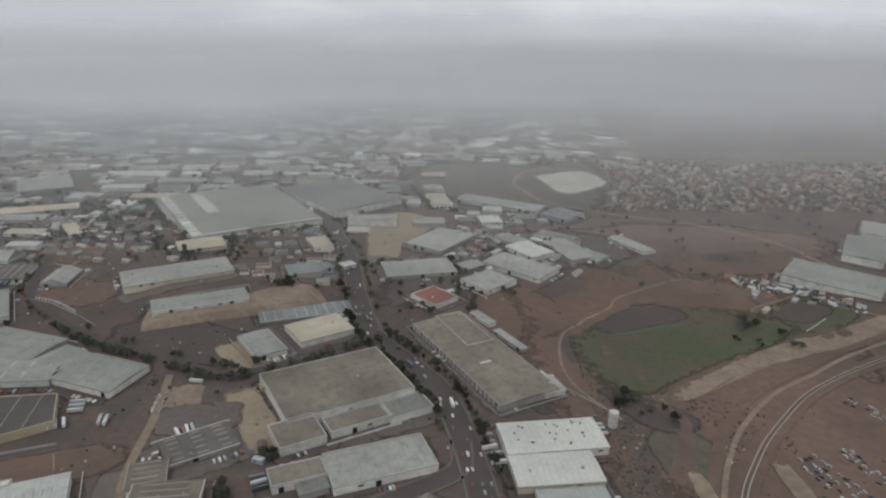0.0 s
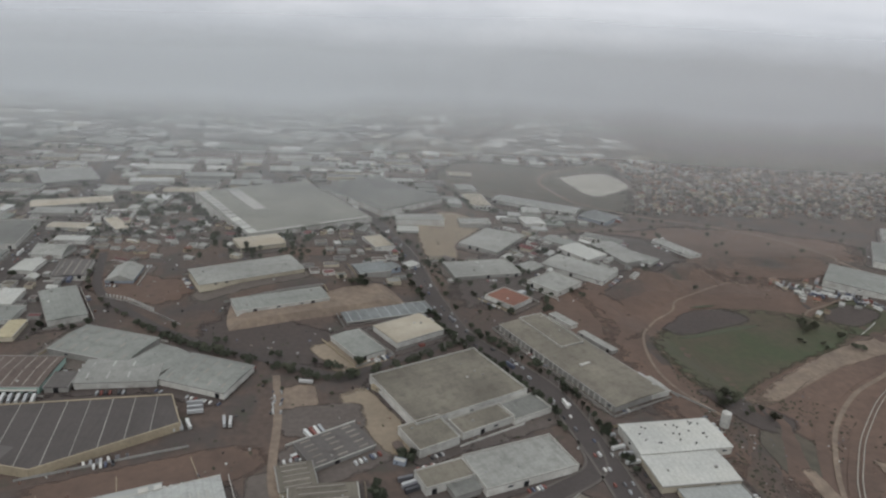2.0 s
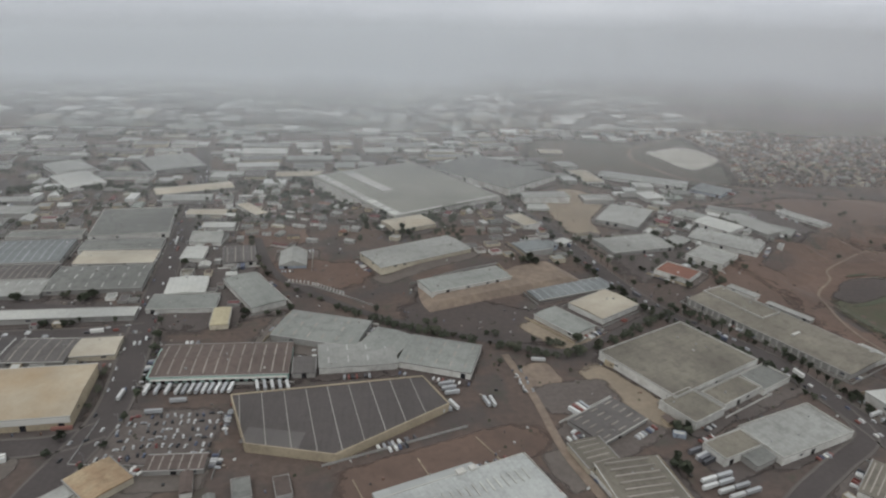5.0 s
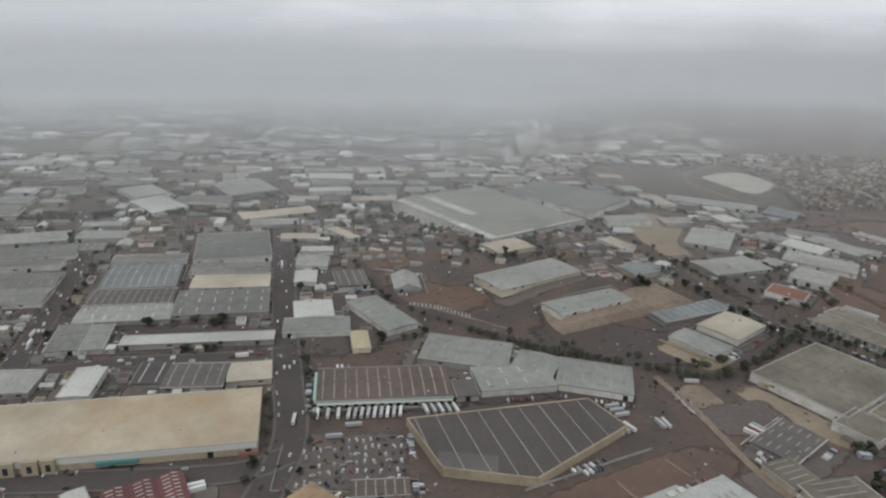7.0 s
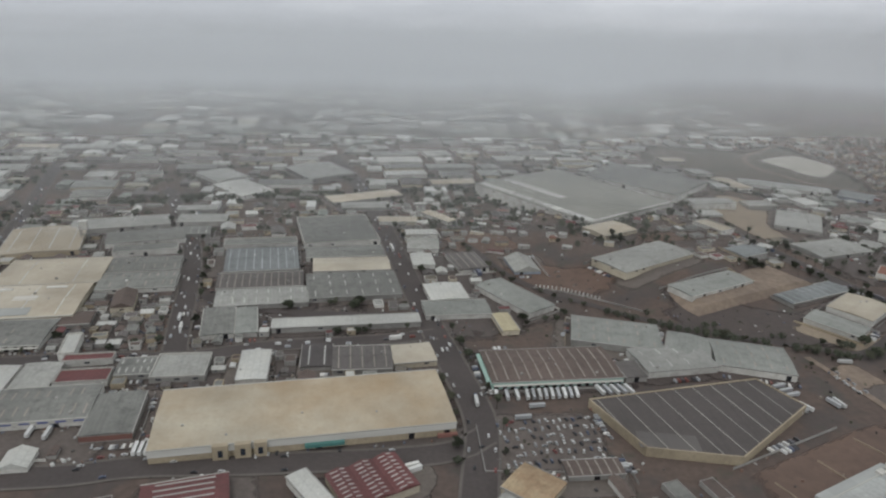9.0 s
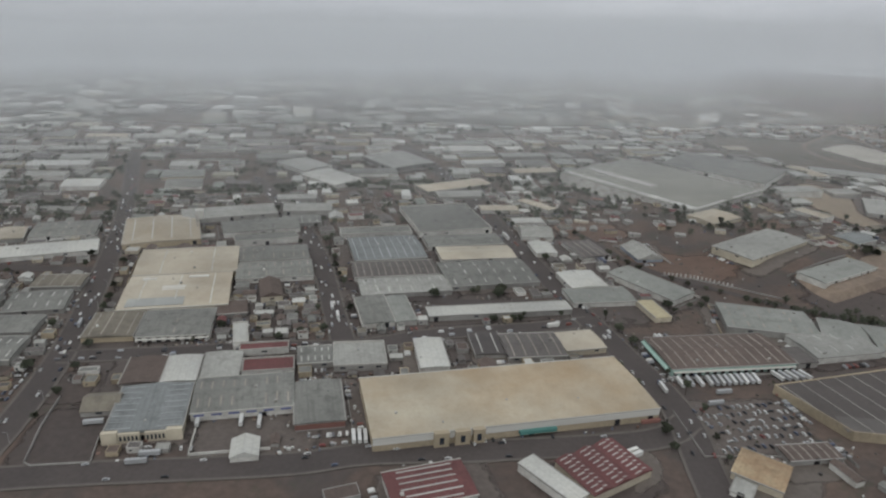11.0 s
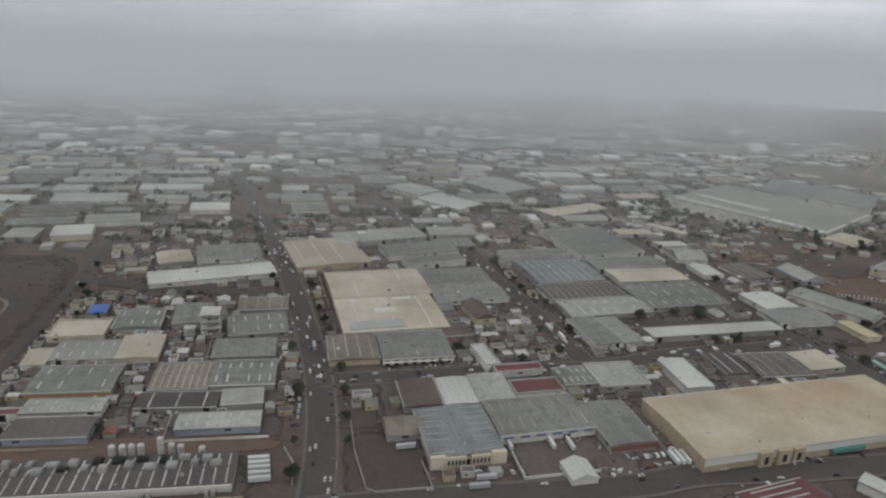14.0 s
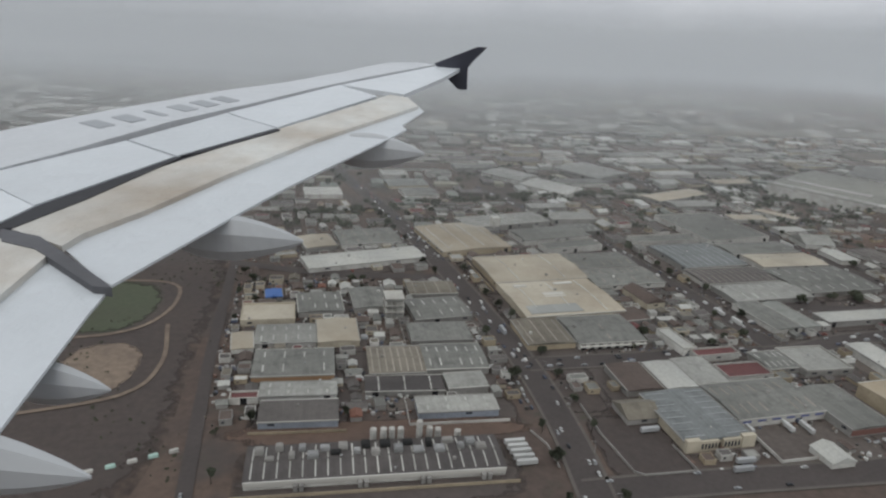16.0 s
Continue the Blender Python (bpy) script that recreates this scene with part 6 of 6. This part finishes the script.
def yard_vehicles():
    rng = random.Random(77)
    s = Shape()

    def put(x, y, turn, kind, lift=0.12):
        length, width, belt, top = ((2.1, 0.86, 0.46, 0.72), (2.5, 0.95, 0.5, 1.0), (5.6, 1.15, 1.2, 1.8))[kind]
        c, q, n = math.cos(turn), math.sin(turn), len(s.v)
        z = ground_z(x, y) + lift
        inset = (0.68, 0.86, 0.995)[kind]
        for zz, k, m in ((0.08, 1, 1), (belt, 1, 1), (top, inset, 0.82 if kind < 2 else 0.99)):
            for a, b in ((-1, -1), (1, -1), (1, 1), (-1, 1)):
                u, v = a * length / 2 * k, b * width / 2 * m
                s.v.append((x + c * u - q * v, y + q * u + c * v, z + zz))
        for r in (0, 4):
            s.f += [(n + r + i, n + r + (i + 1) % 4, n + r + 4 + (i + 1) % 4, n + r + 4 + i) for i in range(4)]
        s.f.append((n + 8, n + 9, n + 10, n + 11))

    for bx, by, w, d, turn in WORKS:
        t = radians(turn)
        for _ in range(rng.randint(1, 3)):
            side = rng.randrange(4)
            along, off = (w, d) if side < 2 else (d, w)
            u0, lay, kind = rng.uniform(-0.45, 0.2) * along, off / 2 + rng.uniform(1.6, 4.5), rng.choice((0, 0, 0, 0, 1, 1, 2))
            for k in range(rng.randint(2, 8 if kind < 2 else 4)):
                u, v = u0 + k * rng.uniform(1.5, 2.3), lay * (1 if side % 2 else -1)
                if side >= 2:
                    u, v = v, u
                px, py = bx + math.cos(t) * u - math.sin(t) * v, by + math.sin(t) * u + math.cos(t) * v
                if not bare(px, py) and not inside(px, py, 1.0 if kind < 2 else 2.4) and not near_road(px, py, 1.0):
                    put(px, py, t + (1.57 if side < 2 else 0) + rng.uniform(-0.1, 0.1), kind)
    for index in (0, 4, 5, 6, 7, 8):
        line, width = ROADS[index]
        for p, q in zip(line, line[1:]):
            heading = math.atan2(q.y - p.y, q.x - p.x)
            for off in (-0.3, -0.1, 0.1, 0.3):
                if (p.y > 255 or index == 0) and 150 < p.y < 560 and rng.random() < (0.13 if index else 0.13):
                    n = Vector((-math.sin(heading), math.cos(heading), 0)) * off * width
                    put(p.x + n.x, p.y + n.y, heading + rng.uniform(-0.05, 0.05), rng.choice((0, 0, 0, 0, 0, 0, 1, 1, 2) if abs(off) < 0.2 else (0, 0, 1)), 0.2 + 0.012 * (index + 1))
    for q in smooth_line([(217, 409), (227, 400), (236, 389), (253, 383), (259, 371), (268, 361), (274, 352)], 2.0):
        for _ in range(3):
            px, py = q.x + rng.uniform(-6, 6), q.y + rng.uniform(-4, 4)
            if not inside(px, py, 1.0):
                put(px, py, rng.uniform(0, 6), rng.choice((0, 1, 2)))
    me = bpy.data.meshes.new("yard_vehicles")
    me.from_pydata(s.v, [], s.f)
    me.materials.append(toned("parked_paint", ((0.54, 0.54, 0.52), (0.52, 0.52, 0.51), (0.3, 0.31, 0.32), (0.05, 0.05, 0.055), (0.4, 0.4, 0.4), (0.12, 0.12, 0.13), (0.6, 0.59, 0.56), (0.17, 0.06, 0.05), (0.08, 0.09, 0.13)), 0.4))
    return tagged(new("parked_vehicles", me), "white grey and dark cars and vans parked in yards", "vehicles", kind="stuff")


yard_vehicles()


def plot_walls():
    rng = random.Random(31)
    made = 0
    for bx, by, w, d, turn in WORKS:
        t, gap = radians(turn), rng.uniform(3.5, 7)
        if by > 420 or made >= 60:
            continue
        for side in range(4):
            along, off = (w, d) if side < 2 else (d, w)
            run, v = along + gap, (off / 2 + gap / 2) * (1 if side % 2 else -1)
            spots = []
            for k in range(9):
                a = -run / 2 + run * k / 8
                u0, v0 = (a, v) if side < 2 else (v, a)
                spots.append((bx + math.cos(t) * u0 - math.sin(t) * v0, by + math.sin(t) * u0 + math.cos(t) * v0))
            if rng.random() < 0.5 or any(inside(px, py, 0.6) or near_road(px, py, 0.8) for px, py in spots):
                continue
            s = Shape()
            for (ax, ay), (cx, cy) in zip(spots, spots[1:]):
                s.box((ax + cx) / 2, (ay + cy) / 2, ground_z((ax + cx) / 2, (ay + cy) / 2) - 0.5, math.hypot(cx - ax, cy - ay), 0.18, 1.5, 1.0, math.atan2(cy - ay, cx - ax))
            kind = rng.choice(("grey", "grey", "white", "tan"))
            tagged(new("boundary_wall", s.mesh("boundary_wall", WALL[kind])), f"low {WORDS[kind]} boundary wall round a works yard", "wall")
            made += 1


plot_walls()


def far_trees():
    rng = random.Random(55)
    s = Shape()

    def leafy(x, y):
        tall, wide = rng.uniform(2.2, 4.4), rng.uniform(1.2, 2.6)
        z = ground_z(x, y)
        s.tube(x, y, z - 0.2, 0.14, tall * 0.5, 5, 0.6)
        for _ in range(60):
            d = Vector((rng.gauss(0, 1), rng.gauss(0, 1), rng.gauss(0, 0.8))).normalized() * rng.uniform(0.5, 1.0)
            u = Vector((rng.gauss(0, 1), rng.gauss(0, 1), rng.gauss(0, 1))).normalized()
            v, k, n = u.orthogonal(), rng.uniform(0.25, 0.5), len(s.v)
            at = Vector((x + d.x * wide, y + d.y * wide, z + tall * 0.65 + d.z * tall * 0.4))
            s.v += [tuple(at + u * a * k + v * b * k) for a, b in ((-1, -0.5), (0.2, -1), (1, 0.4), (-0.3, 1))]
            s.f.append((n, n + 1, n + 2, n + 3))

    for k in range(760):
        x, y = (rng.uniform(-700, 330), rng.uniform(385, 660)) if k < 420 else (rng.uniform(-250, -110), rng.uniform(378, 500)) if k < 640 else (rng.uniform(-60, 60), rng.uniform(330, 470))
        if bare(x, y) or noise.noise((x * 0.012, y * 0.012, 8.0)) < -0.05 or inside(x, y, 1.0) or near_road(x, y, 0.5):
            continue
        leafy(x, y)
    for p, q in zip(ROADS[2][0], ROADS[2][0][1:]):
        n = Vector((p.y - q.y, q.x - p.x, 0)).normalized()
        for off in (4.2, 5.6, -4.6):
            at = p + n * off * rng.uniform(0.85, 1.25)
            if 252 < at.y < 305 and rng.random() < (0.58 if off > 0 else 0.2) and not inside(at.x, at.y, 0.6):
                leafy(at.x, at.y)
    for ax, ay, cx, cy, many in ((-580, 448, -494, 470, 70), (-494, 470, -420, 496, 60), (-420, 496, -318, 508, 75), (-255, 470, -215, 500, 40), (-240, 540, -150, 440, 60), (-150, 412, -75, 455, 50), (-12, 545, 40, 520, 30)):
        for _ in range(many):
            t = rng.random()
            x, y = ax + (cx - ax) * t + rng.gauss(0, 2.6), ay + (cy - ay) * t + rng.gauss(0, 2.6)
            if not inside(x, y, 0.6) and not near_road(x, y, 0.3):
                leafy(x, y)
    # rows and clumps of smaller trees between the roofs farther off
    for k in range(5200):
        x, y = rng.uniform(-950, 620), 420 + 560 * rng.random() ** 1.3
        if bare(x, y) or (x > 100 and y < 575) or noise.noise((x * 0.015, y * 0.03, 2.5)) < 0.02 or inside(x, y, 0.8) or near_road(x, y, 0.4):
            continue
        tall, wide = rng.uniform(2.0, 4.6), rng.uniform(1.0, 3.4)
        z = ground_z(x, y) if y < 700 else 0.0
        for _ in range(13):
            u = Vector((rng.gauss(0, 1), rng.gauss(0, 1), rng.gauss(0, 1))).normalized()
            v, r, n = u.orthogonal(), rng.uniform(0.5, 1.0), len(s.v)
            at = Vector((x + rng.uniform(-1, 1) * wide, y + rng.uniform(-1, 1) * wide, z + tall * rng.uniform(0.25, 0.95)))
            s.v += [tuple(at + u * a * r + v * b * r) for a, b in ((-1, -0.5), (0.2, -1), (1, 0.4), (-0.3, 1))]
            s.f.append((n, n + 1, n + 2, n + 3))
    me = bpy.data.meshes.new("far_trees")
    me.from_pydata(s.v, [], s.f)
    me.materials.append(M_LEAF[0])
    return tagged(new("far_trees", me), "dark dusty trees scattered between the far works", "trees", kind="stuff")


far_trees()


# ---- yard clutter: crates, drums and scrap, too many to count ----
def clutter(name, label, count, x0, x1, y0, y1, seed, biggest=1.2):
    rng = random.Random(seed)
    m = bpy.data.materials.new(name)
    m.use_nodes = True
    nt = m.node_tree
    isle = nt.nodes.new("ShaderNodeNewGeometry").outputs["Random Per Island"]
    cr = nt.nodes.new("ShaderNodeValToRGB")
    cr.color_ramp.interpolation = "CONSTANT"
    tones = ((0.45, 0.45, 0.43), (0.06, 0.055, 0.05), (0.2, 0.17, 0.14), (0.3, 0.29, 0.28), (0.03, 0.03, 0.03), (0.15, 0.09, 0.07), (0.1, 0.11, 0.14))
    while len(cr.color_ramp.elements) < len(tones):
        cr.color_ramp.elements.new(0.5)
    for k, (e, c) in enumerate(zip(cr.color_ramp.elements, tones)):
        e.position, e.color = k / len(tones), (*c, 1)
    nt.links.new(isle, cr.inputs["Fac"])
    nt.links.new(cr.outputs[0], nt.nodes["Principled BSDF"].inputs["Base Color"])
    s = Shape()
    for _ in range(count):
        x, y = rng.uniform(x0, x1), rng.uniform(y0, y1)
        if noise.noise((x * 0.05, y * 0.05, seed)) < -0.05 or bare(x, y) or inside(x, y, 0.5) or near_road(x, y, 0.5):
            continue
        s.box(x, y, ground_z(x, y) - 0.05, rng.uniform(0.3, 1) * biggest, rng.uniform(0.3, 1) * biggest, rng.uniform(0.2, 0.8) * biggest, rng.uniform(0.7, 1), rng.uniform(0, 3))
    me = bpy.data.meshes.new(name)
    me.from_pydata(s.v, [], s.f)
    me.materials.append(m)
    return tagged(new(name, me), label, "clutter", kind="stuff")


clutter("yard_clutter", "crates pallets and scrap lying in the works yards", 5200, -600, -255, 190, 420, 1)
clutter("yard_clutter", "crates pallets and scrap lying in the works yards", 900, -250, 60, 150, 460, 2)
clutter("yard_clutter", "crates pallets and scrap lying in the works yards", 2600, -600, -500, 231, 345, 5, 1.5)
clutter("yard_clutter", "crates pallets and scrap lying in the works yards", 1600, -445, -385, 195, 320, 6, 1.4)
clutter("rubble", "rubble and scrap lying on the brown valley slope", 300, 84, 150, 180, 265, 3, 0.8)


# ---- low scrub on open ground ----
def scrub(count, x0, x1, y0, y1, seed):
    rng = random.Random(seed)
    s = Shape()
    for _ in range(count):
        x, y = rng.uniform(x0, x1), rng.uniform(y0, y1)
        if noise.noise((x * 0.03, y * 0.03, seed)) < 0.05 or inside(x, y, 0.5) or near_road(x, y, 0.5):
            continue
        z, k = ground_z(x, y), rng.uniform(0.3, 0.9)
        for _ in range(7):
            a, b = rng.uniform(0, 6.28), rng.uniform(0.2, 1)
            n = len(s.v)
            px, py = x + math.cos(a) * k * 0.5, y + math.sin(a) * k * 0.5
            s.v += [(px - k * 0.4, py, z - 0.05), (px + k * 0.4, py + 0.2 * k, z - 0.05), (px + 0.2 * k, py + b * k * 0.4, z + b * k), (px - 0.3 * k, py + 0.3 * k, z + b * k * 0.8)]
            s.f.append((n, n + 1, n + 2, n + 3))
    me = bpy.data.meshes.new("scrub")
    me.from_pydata(s.v, [], s.f)
    me.materials.append(M_LEAF[1])
    return tagged(new("scrub", me), "low dusty scrub on open brown ground", "scrub", kind="stuff")


scrub(900, 60, 330, 140, 460, 1)
scrub(1500, 82, 165, 170, 275, 4)
scrub(1100, -260, 60, 150, 470, 2)
scrub(1400, -720, -600, 180, 430, 3)


# ---- the airliner's wing, as it stands at the end of the flight past ----
M_WING = surface("wing_skin_paint", (0.46, 0.475, 0.50), (0.40, 0.41, 0.43), rough=0.42, big=0.5, fine=3.0, amount=0.5, vary=0.04)
M_PANEL = surface("wing_panel_paint", (0.53, 0.555, 0.585), (0.48, 0.50, 0.53), rough=0.38, big=0.6, fine=3.0, amount=0.4, vary=0.03)
M_FLAP = surface("stained_flap", (0.53, 0.525, 0.505), (0.36, 0.305, 0.25), rough=0.5, big=1.5, fine=5.0, amount=0.95, vary=0.09, streak=0.45)
M_FAIRING = surface("fairing_paint", (0.36, 0.37, 0.385), (0.29, 0.295, 0.31), rough=0.45, big=0.8, vary=0.04)
M_FENCE = surface("dark_wingtip_paint", (0.022, 0.024, 0.035), (0.03, 0.032, 0.045), rough=0.4)
# dark colour that paints the shade in the gaps round the flaps
M_GAP_SHADE = surface("painted_gap_shade", (0.09, 0.09, 0.1), (0.05, 0.05, 0.055), rough=0.6, big=2.0)
M_MARK = surface("grey_registration_paint", (0.31, 0.325, 0.35), rough=0.45)


def panel(name, outline, top, thick, material, parent, label=""):
    """A plate in the wing's plane: x along the span, y forwards, its top at that height."""
    s = Shape()
    n = len(outline)
    s.v = [(a, b, top) for a, b in outline] + [(a, b, top - thick) for a, b in outline]
    s.f = [tuple(range(n)), tuple(range(2 * n - 1, n - 1, -1))] + [(i, (i + 1) % n, n + (i + 1) % n, n + i) for i in range(n)]
    return part(name, s, material, parent, label)


def canoe(name, a, b, r, parent, drop=0.0):
    """A pointed fairing from a to b, deepest before its middle."""
    a, b = Vector(a), Vector(b)
    d = b - a
    side = Vector((1, 0, 0)) if abs(d.normalized().x) < 0.9 else Vector((0, 1, 0))
    up = Vector((0, 0, 1))
    s = Shape()
    rings, sides = 10, 8
    for i in range(rings + 1):
        t = i / rings
        k = r * math.sin(math.pi * min(1, t * 0.96 + 0.03)) ** 0.7 * (1.15 - 0.5 * t)
        c = a + d * t
        for j in range(sides):
            q = 2 * math.pi * (j + 0.5) / sides
            s.v.append(tuple(c + side * (k * 0.72 * math.cos(q)) + up * (k * 1.2 * math.sin(q))))
    for i in range(rings):
        s.f += [(i * sides + j, i * sides + (j + 1) % sides, (i + 1) * sides + (j + 1) % sides, (i + 1) * sides + j) for j in range(sides)]
    s.f += [tuple(range(sides)), tuple(range((rings + 1) * sides - 1, rings * sides - 1, -1))]
    ob = part(name, s, M_FAIRING, parent, "grey pointed flap track fairing")
    return ob


def airliner_wing():
    ob = new("airliner_wing")
    ob.matrix_world = Matrix(((0.184, -0.9829, -0.0071, -564.268), (0.9785, 0.1838, -0.0939, 58.562), (0.0936, 0.0103, 0.9956, 117.774), (0, 0, 0, 1)))
    tagged(ob, "white airliner wing in flight with stained lowered flaps", "wing")
    skin = panel("wing_skin", [(1.63, 1.63), (1.82, 1.55), (2.53, 1.19), (3.41, 0.66), (3.87, 0.30), (4.56, -0.10), (5.03, -0.32), (5.38, -0.53), (5.52, -0.83), (5.45, -1.03), (4.43, -0.39), (3.70, 0.01), (3.05, 0.32), (2.32, 0.70), (1.85, 0.87), (1.47, 1.01), (1.18, 1.14), (1.02, 1.22)], 0.0, 0.16, M_WING, ob)
    panel("spoiler", [(1.02, 1.21), (0.87, 0.95), (0.71, 0.70), (0.52, 0.73), (0.37, 0.78)], -0.002, 0.03, M_PANEL, ob)
    panel("spoiler", [(1.03, 1.21), (1.16, 1.12), (1.82, 0.775), (1.58, 0.385), (0.72, 0.705), (0.88, 0.95)], -0.002, 0.03, M_PANEL, ob)
    panel("spoiler", [(1.84, 0.77), (2.66, 0.425), (2.36, -0.015), (1.60, 0.375)], -0.002, 0.03, M_PANEL, ob)
    panel("spoiler", [(2.68, 0.42), (3.97, -0.195), (3.62, -0.575), (2.38, -0.02)], -0.002, 0.03, M_PANEL, ob)
    panel("aileron", [(3.99, -0.21), (5.38, -1.03), (5.36, -1.31), (4.63, -1.11), (3.78, -0.80), (3.86, -0.56)], -0.003, 0.04, M_PANEL, ob)
    # a dark plate; the shade of the cove is in its colour
    panel("cove", [(0.41, 0.78), (1.33, 0.46), (2.33, 0.03), (3.63, -0.55), (3.53, -0.72), (2.17, -0.08), (1.14, 0.36), (0.65, 0.5), (0.40, 0.58), (0.35, 0.72)], -0.02, 0.1, M_GAP_SHADE, ob)
    flap = panel("flap", [(0.47, 0.66), (1.25, 0.46), (2.31, 0.00), (3.76, -0.68), (3.70, -0.84), (3.40, -0.95), (2.19, -0.33), (1.36, 0.01), (0.76, 0.22), (0.48, 0.35), (0.34, 0.37)], -0.012, 0.03, M_FLAP, ob, "cream stained upper flap surface")
    panel("flap_edge", [(0.38, 0.39), (0.52, 0.37), (0.80, 0.24), (1.41, 0.03), (2.26, -0.32), (3.49, -0.95), (3.34, -1.00), (2.81, -0.86), (2.73, -0.90), (2.55, -0.84), (1.33, -0.35), (0.92, -0.21), (0.09, 0.05), (0.17, 0.16)], -0.04, 0.012, M_PANEL, ob)
    panel("flap", [(0.37, 0.79), (0.37, 0.64), (0.32, 0.43), (0.28, 0.38), (-0.08, 0.36), (-0.27, 0.36)], -0.012, 0.03, M_FLAP, ob, "cream stained upper flap surface")
    panel("flap_edge", [(-0.24, 0.38), (-0.04, 0.39), (0.31, 0.40), (0.03, 0.04), (-0.12, 0.03), (-0.73, -0.04), (-0.88, -0.05)], -0.04, 0.012, M_PANEL, ob)
    # this strip between the flaps takes the same painted gap shade
    panel("flap_seal", [(0.46, 0.70), (0.41, 0.50), (0.08, 0.08), (0.02, 0.01), (0.02, 0.08), (0.29, 0.45), (0.34, 0.62)], -0.008, 0.04, M_GAP_SHADE, ob)
    # near-black plates paint the shade of the slots; nothing is cut open
    slot = surface("painted_slot_shade", (0.025, 0.025, 0.03), rough=0.7)
    panel("slot", [(0.44, 0.735), (0.71, 0.695), (1.58, 0.38), (1.60, 0.345), (0.85, 0.53), (0.47, 0.655)], -0.006, 0.02, slot, ob, "dark plate painted as shade of the slot before the flap")
    panel("slot", [(1.62, 0.36), (2.36, -0.02), (2.33, -0.055), (1.72, 0.265)], -0.006, 0.02, slot, ob, "dark plate painted as shade of the slot before the flap")
    canoe("fairing", (2.45, -0.35, -0.15), (2.46, -1.05, -0.14), 0.12, ob)
    canoe("fairing", (0.86, 0.15, -0.17), (0.83, -0.53, -0.14), 0.11, ob)
    canoe("fairing", (-0.34, 0.25, -0.17), (-0.42, -0.18, -0.13), 0.075, ob)
    canoe("fairing", (-0.70, 0.35, -0.17), (-0.80, -0.31, -0.12), 0.095, ob)
    # the tip fence, upright on the wing's end
    tip = [(-1.02, 0.03), (-1.48, 0.24), (-1.58, 0.24), (-1.43, 0.07), (-1.39, 0.01), (-1.4, -0.23), (-1.3, -0.23), (-1.15, -0.1)]
    s = Shape()
    n = len(tip)
    s.v = [(5.33, b, c) for b, c in tip] + [(5.37, b, c) for b, c in tip]
    s.f = [tuple(range(n)), tuple(range(2 * n - 1, n - 1, -1))] + [(i, (i + 1) % n, n + (i + 1) % n, n + i) for i in range(n)]
    part("wingtip_fence", s, M_FENCE, ob, "dark blue black wingtip fence")
    # the registration on the skin, as plain bars
    for a, b in ((2.12, 1.10), (2.31, 0.98), (2.50, 0.875), (2.70, 0.76), (2.88, 0.66), (3.06, 0.56)):
        part("registration_bar", Shape().box(a, b, 0.001, 0.05 if a == 2.5 else 0.12, 0.2, 0.004, 1.0, radians(-28)), M_MARK, skin)
    return ob


airliner_wing()
